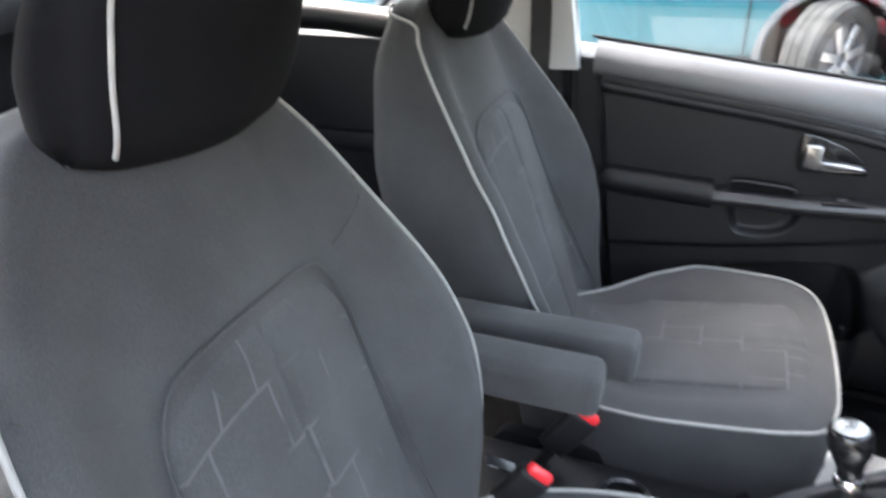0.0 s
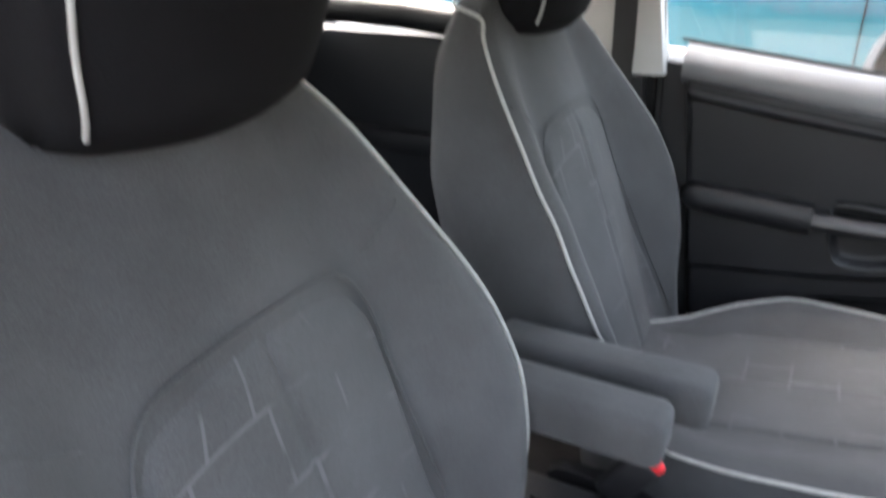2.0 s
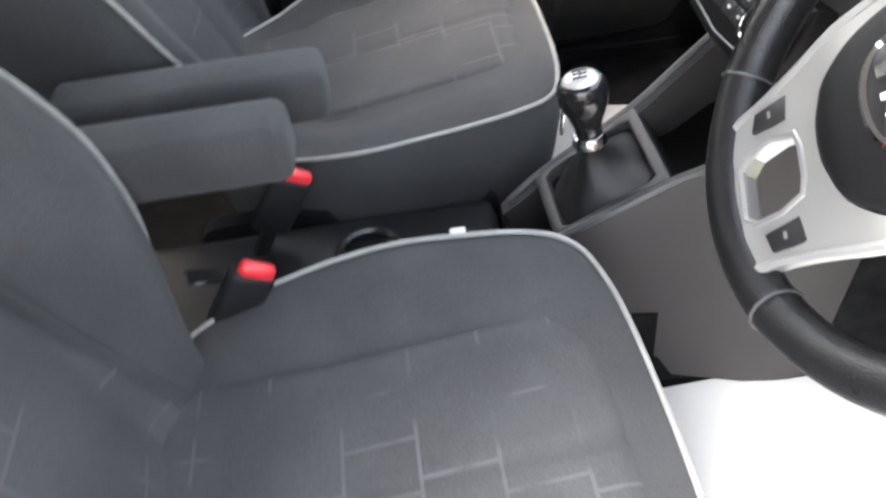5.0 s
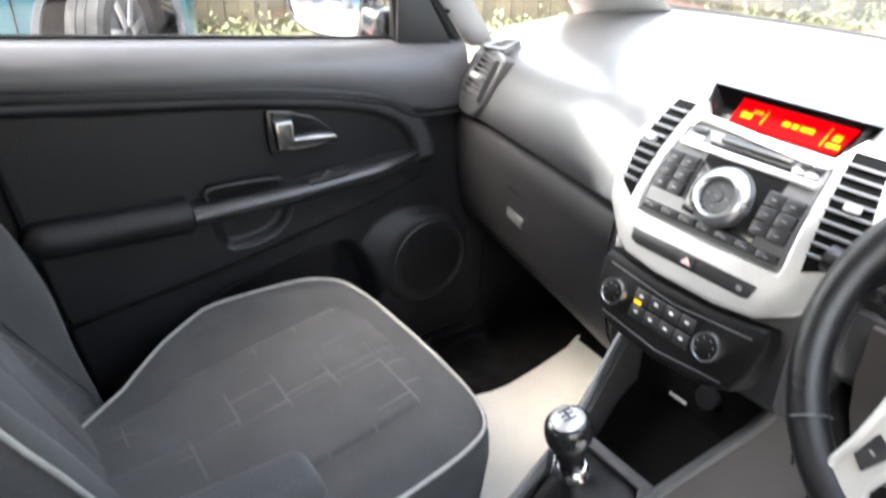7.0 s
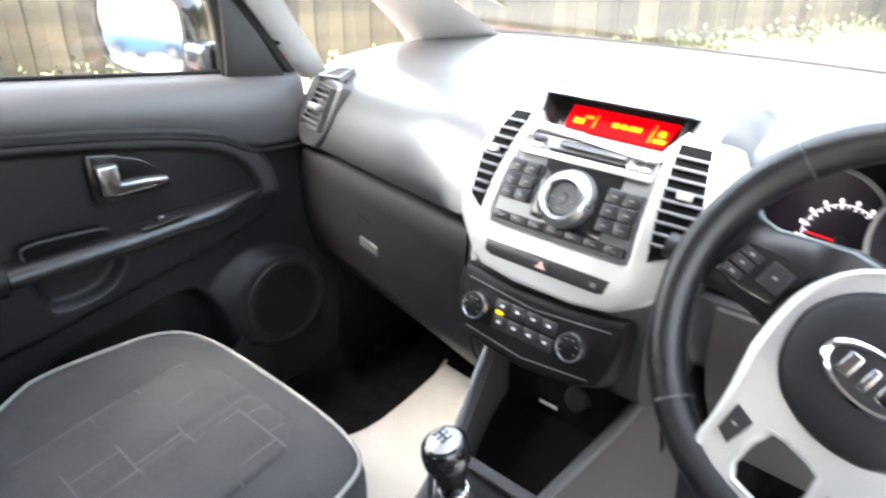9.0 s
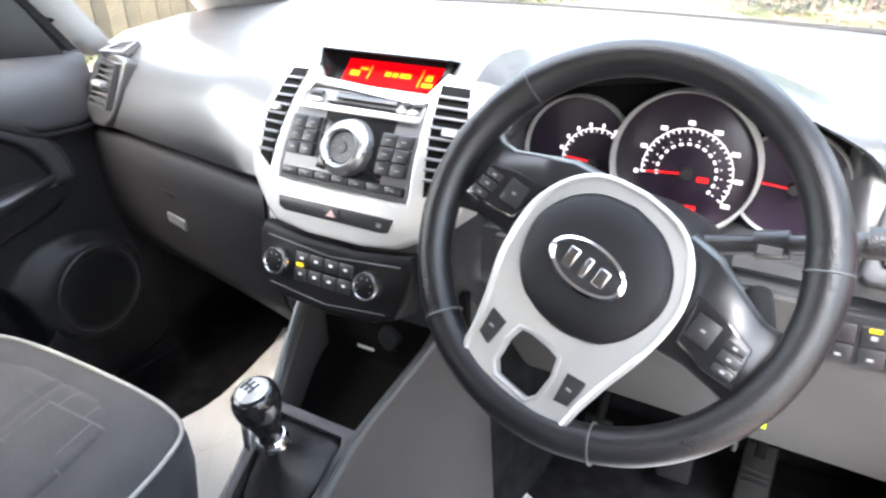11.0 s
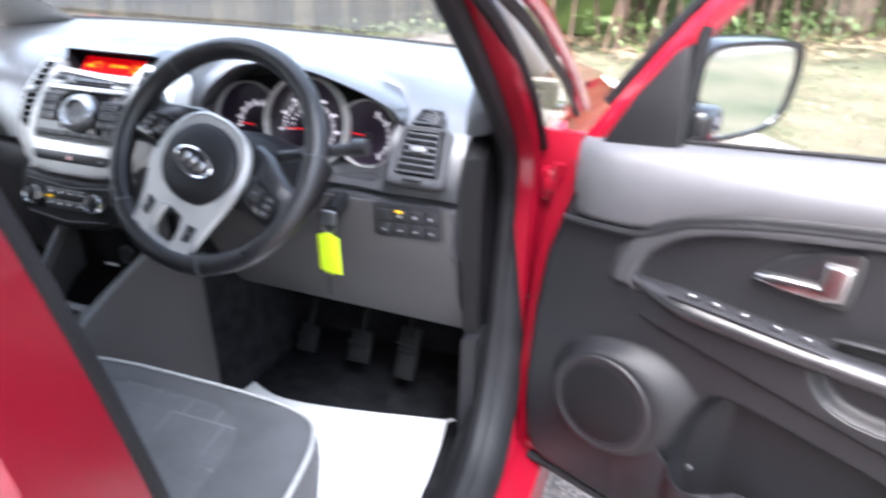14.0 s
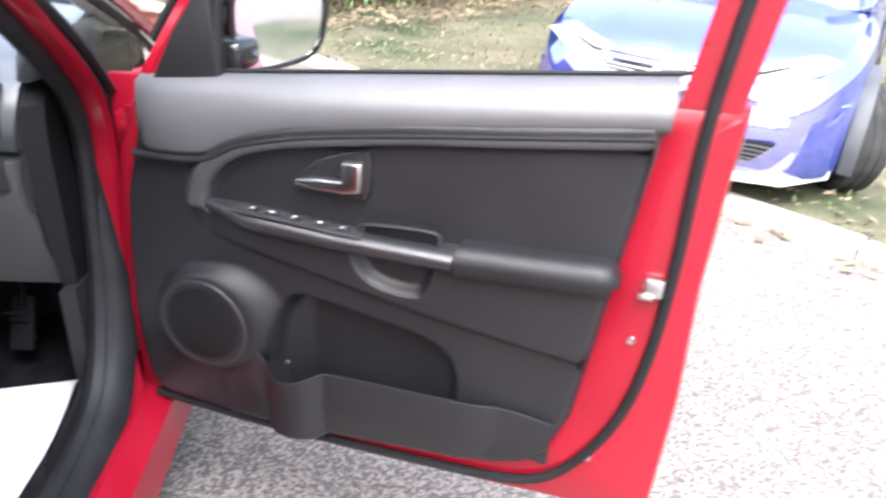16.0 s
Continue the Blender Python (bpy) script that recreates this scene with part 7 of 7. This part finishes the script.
def scatter(name, count, place, size, material, label, cat, flat, seed):
    """Many small leaf blades in one mesh."""
    rnd = random.Random(seed)
    verts, faces = [], []
    for _ in range(count):
        c = place(rnd)
        a = rnd.uniform(0, 2 * math.pi)
        t = rnd.uniform(-0.3, 0.3) if flat else rnd.uniform(-1.2, 1.2)
        s = size * rnd.uniform(0.6, 1.4)
        d = Vector((math.cos(a) * math.cos(t), math.sin(a) * math.cos(t), math.sin(t)))
        e = Vector((-math.sin(a), math.cos(a), rnd.uniform(-0.4, 0.4) * (0.3 if flat else 1)))
        k = len(verts)
        verts += [c - d * s, c + e * s * 0.42 + Vector((0, 0, s * 0.12)), c + d * s, c - e * s * 0.42 + Vector((0, 0, s * 0.12))]
        faces += [(k, k + 1, k + 2), (k, k + 2, k + 3)]
    me = bpy.data.meshes.new(name)
    me.from_pydata([tuple(v) for v in verts], [], faces)
    me.materials.append(material)
    return tagged(new(name, me), label, cat, kind="stuff")


H0, H1 = Vector((-0.35, 7.25, 0)), Vector((8.6, 15.4, 0))
HD = (H1 - H0).normalized()
HN = Vector((-HD.y, HD.x, 0))


def hedge_place(rnd):
    u = rnd.random() ** 1.3
    z = 0.62 + 2.7 * rnd.random() ** 0.8 + 0.2 * math.sin(u * 43)
    return H0.lerp(H1, u) + HD * rnd.uniform(-0.3, 0.3) + HN * (rnd.uniform(-0.6, 0.5) + 0.3 * math.sin(u * 51 + z * 2)) + Vector((0, 0, z))


scatter("hedge_leaves", 40000, hedge_place, 0.055, LEAF, "dense green hedge foliage", "hedge", False, 3)
scatter("low_leaves", 2500, lambda r: H0.lerp(H1, r.random()) + HN * r.uniform(-0.9, 0.2) + Vector((0, 0, r.uniform(0.1, 0.45))), 0.045, LEAF, "low green growth under the hedge", "undergrowth", False, 4)
scatter("fallen_leaves", 3000, lambda r: (lambda p: p + Vector((0, 0, 0.075 if (p - K0).dot(KN) > 0.2 else 0.012)))(K0 + KD * r.uniform(-5, 7) + KN * abs(r.gauss(0, 2.4)) * r.choice((1, 1, 1, 1, 1, 1, 1, -0.05))), 0.03, DEAD, "brown fallen leaves", "fallen leaves", True, 5)
scatter("leaf_litter", 5000, lambda r: H0.lerp(H1, r.random()) + HN * (0.3 - 1.9 * r.random() ** 1.3) + Vector((0, 0, 0.11 + r.uniform(0, 0.04))), 0.045, DEAD, "brown leaf litter under the hedge", "leaf litter", True, 6)
scatter("grass_tufts", 9000, lambda r: K0 + KD * r.uniform(-5, 7) + KN * (0.15 + 5.5 * r.random()) + Vector((0, 0, 0.065)), 0.02, WEED, "short green grass on the verge", "grass", False, 7)
rnd = random.Random(8)
hs = bmesh.new()
for i in range(150):
    p = H0.lerp(H1, rnd.random()) + HN * rnd.uniform(-0.5, 0.4)
    q = p + Vector((rnd.uniform(-0.4, 0.4), rnd.uniform(-0.3, 0.3), rnd.uniform(1.2, 2.4)))
    hs = join(hs, tube([p, p.lerp(q, 0.5) + Vector((rnd.uniform(-0.1, 0.1), 0, 0)), q], [0.03, 0.022, 0.01], 5))
tagged(part("hedge_stems", hs, STEM), "bare brown stems at the foot of the hedge", "hedge stems", kind="stuff")
tagged(part("hedge_core", loft([[H0 + (H1 - H0) * u + HN * (y + 0.2 * math.sin(u * 40 + z * 3)) + Vector((0, 0, z)) for y, z in ((0.6, 0.1), (0.5, 0.9), (0.3, 2.0), (0.4, 3.6), (1.3, 3.6), (1.4, 0.1))] for u in [i / 30 for i in range(31)]]), LEAF), "dark inner mass of the hedge", "hedge", kind="stuff")

# weeds along the foot of the fence
FA, FB = Vector((-8.3, -3.4, 0)), Vector((-1.0, 11.2, 0))
fd = (FB - FA).normalized()
fn = Vector((fd.y, -fd.x, 0))
scatter("fence_weeds", 5000, lambda r: FA.lerp(FB, r.random()) + fn * r.uniform(0.05, 0.5) + Vector((0, 0, abs(r.gauss(0, 0.09)))), 0.035, WEED, "green weeds along the fence", "weeds", False, 9)


def parked_car(name, label, m, paint, lamp_front, steer=0.0, overhang=1.0):
    """A small hatchback: y forward with its nose at 0, x to its right."""
    car2 = thing(name, label, "car", m, "parked cars")
    st = [(-3.85, 0.62, 0.30, 0.78), (-3.75, 0.76, 0.22, 0.92), (-3.0, 0.82, 0.2, 0.96), (-2.0, 0.83, 0.2, 0.95), (-1.1, 0.83, 0.2, 0.94), (-0.9, 0.83, 0.2, 0.93), (-0.6, 0.82, 0.2, 0.885), (-0.35, 0.79, 0.2, 0.825), (-0.16, 0.72, 0.21, 0.75), (-0.05, 0.64, 0.24, 0.67), (0.0, 0.52, 0.30, 0.58)]
    lo = []
    for y, w, z0, z1 in st:
        pts = [(w * 0.9, z0), (w, z0 + 0.1), (w * 1.01, z0 + (z1 - z0) * 0.55), (w * 0.985, z1 - 0.10), (w * 0.9, z1 - 0.02), (w * 0.5, z1 + 0.02)]
        lo.append([Vector((x, y, z)) for x, z in pts] + [Vector((-x, y, z)) for x, z in pts[::-1]])
    stations = []
    for base in zip(*[catmull(list(col), 12) for col in zip(*lo)]):
        half = [p for k2, (a, b) in enumerate(zip(base[:-1], base[1:])) for p in ([a.lerp(b, j / 5) for j in range(5)] if k2 not in (4, 5, 6) else [a])]
        stations.append(half + [base[-1]])
    bm = loft(stations)
    hubs = [(-0.72, 0.31), (-3.1, 0.31)]
    cut = [f for f in bm.faces if any(abs(f.calc_center_median().x) > 0.5 and math.hypot(f.calc_center_median().y - a, f.calc_center_median().z - b) < 0.338 for a, b in hubs)]
    bmesh.ops.delete(bm, geom=cut, context="FACES")
    for v in bm.verts:
        for a, b in hubs:
            d = math.hypot(v.co.y - a, v.co.z - b)
            if v.is_boundary and 0.25 < d < 0.42:
                v.co.y, v.co.z = a + (v.co.y - a) * 0.338 / d, b + (v.co.z - b) * 0.338 / d
    part("body", bm, paint, car2, "", 40)
    gh = []
    for y, w, z in ((-0.95, 0.70, 0.94), (-1.55, 0.60, 1.38), (-1.8, 0.585, 1.45), (-2.6, 0.58, 1.47), (-3.3, 0.57, 1.42), (-3.8, 0.62, 1.0)):
        gh.append([Vector((w + 0.12 * (1.45 - z) * 0 + (0.10 if z > 1.3 else 0.06), y, 0.93)), Vector((w, y, z - 0.03)), Vector((w * 0.85, y, z)), Vector((-w * 0.85, y, z)), Vector((-w, y, z - 0.03)), Vector((-w - (0.10 if z > 1.3 else 0.06), y, 0.93))])
    part("glasshouse", loft(gh), CARGLASS, car2, "dark car windows", 25)
    part("roof", loft([[Vector((x, y, z + 0.012 - 0.03 * (x / 0.55) ** 2)) for x in (-0.56, -0.3, 0, 0.3, 0.56)] for y, z in ((-1.6, 1.415), (-1.85, 1.455), (-2.6, 1.475), (-3.25, 1.435))], closed=False, caps=False), paint, car2)
    for s in (1, -1):
        for y0, y1, z1 in ((-0.98, -1.6, 1.41), (-2.25, -2.2, 1.46), (-3.78, -3.3, 1.41)):
            part("window_pillar", tube([(s * 0.72, y0, 0.93), (s * 0.59, y1, z1)], 0.035, 6), paint, car2)
        for y in (-0.72, -3.1):
            hub = Matrix.Translation((s * 0.825, y, 0.31)) @ Matrix.Rotation(radians(90), 4, "Y")
            part("wheel_arch", moved(lathe([(0.332, -0.05), (0.332, 0.012), (0.345, 0.022), (0.375, 0.02), (0.384, 0.0), (0.384, -0.05)], 34, radians(72), radians(288)), hub), ARCHGREY, car2, "grey arch moulding")
            well = part("arch_liner", join(moved(lathe([(0.34, 0.0), (0.34, 0.30)], 34, radians(60), radians(300)), Matrix.Translation((s * (0.82 if s < 0 else 0.52) , y, 0.31)) @ Matrix.Rotation(radians(90), 4, "Y")), moved(lathe([(0.0, 0.0), (0.34, 0.0)], 30), Matrix.Translation((s * 0.52, y, 0.31)) @ Matrix.Rotation(radians(90), 4, "Y"))), SLOTBLACK, car2, "black arch liner")
            for k in range(10 if lamp_front == 0 else 0):
                q = radians(95 + 8 * k)
                part("liner_rib", tube([(s * 0.56, y - 0.326 * math.cos(q), 0.31 + 0.326 * math.sin(q)), (s * 0.80, y - 0.326 * math.cos(q), 0.31 + 0.326 * math.sin(q))], 0.007, 5), ARCHGREY, well)
            turn = steer if y > -1 else 0
            wmx = Matrix.Translation((s * 0.80, y, 0.305)) @ Matrix.Rotation(turn, 4, "Z") @ Matrix.Rotation(radians(90), 4, "Y")
            wh = part("wheel", moved(lathe([(0.20, -0.09), (0.28, -0.095), (0.302, -0.075), (0.305, -0.03), (0.300, -0.028), (0.300, -0.02), (0.305, -0.018), (0.305, 0.018), (0.300, 0.02), (0.300, 0.028), (0.305, 0.03), (0.302, 0.075), (0.28, 0.095), (0.20, 0.09)], 36), wmx), TYRE, car2, "black tyre")
            part("rim", moved(lathe([(0.205, 0.08), (0.195, 0.088), (0.185, 0.06), (0.05, 0.07), (0.0, 0.075)], 30), wmx if s > 0 else wmx @ Matrix.Rotation(radians(180), 4, "X")), TRIMSHADE, wh)
            for k in range(7):
                t = 2 * math.pi * k / 7
                sg = 1 if s > 0 else -1
                part("spoke", moved(rbox(0.15, 0.045, 0.012, 0.005, 2, Matrix.Rotation(t, 4, "Z") @ Matrix.Translation((0.115, 0, 0.082 * sg))), wmx), ALLOY, wh, "silver spoke")
        for y in (-1.15, -2.2):
            part("door_seam", tube([(s * 0.842, y, 0.25), (s * 0.845, y, 0.6), (s * 0.822, y, 0.88)], 0.004, 5), SLOTBLACK, car2)
            part("door_handle", rbox(0.02, 0.15, 0.03, 0.008, 2, Matrix.Translation((s * 0.845, y - 0.85, 0.80))), paint, car2)
        part("sill_moulding", box2((s * 0.80, -2.75, 0.2), (s * 0.85, -1.05, 0.29), 0.02), DARK, car2)
        part("door_mirror", rbox(0.16, 0.09, 0.12, 0.04, 3, Matrix.Translation((s * 0.90, -1.2, 0.99))), paint, car2)
        hl = [(s * 0.30, 0.64), (s * 0.56, 0.67), (s * 0.70, 0.76), (s * 0.60, 0.78), (s * 0.34, 0.72)]
        part("headlamp", loft([[Vector((x, 0.0 - 0.35 * max(0, abs(x) - 0.35) - k, z)) for x, z in hl] for k in (0.22, -0.012)]), LAMP, car2, "clear headlamp")
        part("tail_lamp", loft([[Vector((s * x, y, z)) for x, z in ((0.52, 0.66), (0.70, 0.66), (0.72, 0.86), (0.60, 0.88))] for y in (-3.70, -3.87)]), REDBTN, car2, "red tail lamp")
        part("indicator_line", tube([(s * 0.45, 0.005, 0.53), (s * 0.62, -0.07, 0.545), (s * 0.78, -0.26, 0.56)], 0.010, 6), paint, car2)
    bp = []
    for x, y in ((-0.80, -0.34), (-0.75, -0.18), (-0.64, -0.05), (-0.5, 0.012), (-0.4, 0.03), (-0.2, 0.05), (0, 0.055), (0.2, 0.05), (0.4, 0.03), (0.5, 0.012), (0.64, -0.05), (0.75, -0.18), (0.80, -0.34)):
        dq = 0.25 if abs(x) < 0.7 else 0.14 if abs(x) < 0.78 else 0.045
        bp.append([Vector((x, y - dq, 0.22)), Vector((x, y - 0.03, 0.20)), Vector((x, y, 0.26)), Vector((x, y + 0.005, 0.42)), Vector((x, y, 0.50)), Vector((x, y - 0.02, 0.54)), Vector((x, y - dq, 0.56))])
    bu = part("bumper", loft(bp), paint, car2, "body-coloured bumper", 45)
    part("lower_grille", prism([(-0.44, 0.29), (0.44, 0.29), (0.53, 0.385), (-0.53, 0.385)], -0.06, 0.058, 0.01), SLOTBLACK, bu)
    for k in range(4):
        part("grille_bar", box2((-0.45 - 0.022 * k, 0.05, 0.30 + k * 0.022), (0.45 + 0.022 * k, 0.063, 0.308 + k * 0.022), 0.002), RADIO, bu)
    part("splitter", loft([[Vector((x, y + 0.02, z)) for z in (0.175, 0.215)] + [Vector((x, y - 0.1, z)) for z in (0.215, 0.175)] for x, y in ((-0.78, -0.30), (-0.6, -0.03), (-0.3, 0.05), (0.3, 0.05), (0.6, -0.03), (0.78, -0.30))]), PILLAR, bu, "grey lower lip")
    for s in (1, -1):
        gr = part("upper_grille", prism([(s * 0.07, 0.565), (s * 0.30, 0.585), (s * 0.34, 0.655), (s * 0.10, 0.655)], -0.1, 0.016, 0.004), SLOTBLACK, car2, "black grille")
        for k in range(4):
            part("grille_bar", rbox(0.24, 0.012, 0.007, 0.002, 1, Matrix.Translation((s * 0.205, 0.02, 0.583 + k * 0.019)) @ Matrix.Rotation(radians(-3 * s), 4, "Y")), PILLAR, gr)
    part("grille_badge", prism([(-0.06, 0.69), (0.06, 0.69), (0.05, 0.60), (0.0, 0.565), (-0.05, 0.60)], 0.0, 0.028, 0.008), ALLOY, car2, "plain silver badge")
    part("bonnet_gap", tube([(-0.62, -0.10, 0.775), (-0.4, 0.0, 0.70), (0, 0.012, 0.68), (0.4, 0.0, 0.70), (0.62, -0.10, 0.775)], 0.006, 5), SLOTBLACK, car2)
    pl = part("number_plate", rbox(0.52, 0.012, 0.11, 0.004, 1, Matrix.Translation((0, 0.065, 0.455))), PLATE, car2, "white number plate")
    for k in range(7):
        part("plate_bar", rbox(0.045, 0.002, 0.07, 0, 1, Matrix.Translation((-0.2 + k * 0.066 + (0.02 if k > 3 else 0), 0.0725, 0.455))), SLOTBLACK, pl)
    for o in [c for p in car2.children for c in (p, *p.children)]:
        for v in o.data.vertices:
            if v.co.y > -0.38:
                v.co.y = -0.38 + (v.co.y + 0.38) * overhang
    return car2


f2 = Vector((-0.568, -0.823, 0))
parked_car("parked_blue_car", "bright blue hatchback parked on the verge", Matrix.Translation((2.66, 2.40, 0.005)) @ Matrix.Rotation(math.atan2(f2.y, f2.x) - math.pi / 2, 4, "Z") @ Matrix.Diagonal((1, 1, 0.96, 1)), BLUE, 1, radians(28))
parked_car("parked_teal_car", "teal hatchback parked alongside by the fence", pose(-5.40, 1.164, 0.0) @ Matrix.Scale(1.2, 4), TEAL, 0, radians(52), 0.42)
parked_car("parked_white_car", "white hatchback parked facing away, red tail lamps", pose(-5.7, -8.0, 0.0, 0, 0, 180), WHITEPAINT, 1)
parked_car("parked_blue_car", "pale blue hatchback parked further back", pose(-5.2, -28.3, 0.0, 0, 0, -69), PALEBLUE, 1)
parked_car("parked_white_car", "white hatchback parked behind", pose(1.2, -9.5, 0.0, 0, 0, 30), WHITEPAINT, 1)

# the fence runs in one straight line from beyond the passenger's side to ahead of the car
fence = thing("fence", "weathered brown closeboard timber fence", "fence", kind="structure")
rnd = random.Random(2)
board = []
for h in (1.83, 1.86, 1.80):
    bmx = rbox(0.135, 0.02, h, 0.004, 1, Matrix.Translation((0, 0, h / 2)))
    board.append(part("fence_board", bmx, FENCEWOOD, fence))
for i in range(int((FB - FA).length / 0.125)):
    p = FA + fd * 0.125 * i + fn * (0.014 if i % 2 else 0)
    o = board[i] if i < 3 else new("fence_board", board[rnd.randrange(3)].data)
    o.parent = fence
    o.matrix_local = Matrix.Translation(p) @ Matrix.Rotation(math.atan2(fd.y, fd.x) + rnd.uniform(-0.02, 0.02), 4, "Z") @ Matrix.Rotation(rnd.uniform(-0.006, 0.006), 4, "Y")
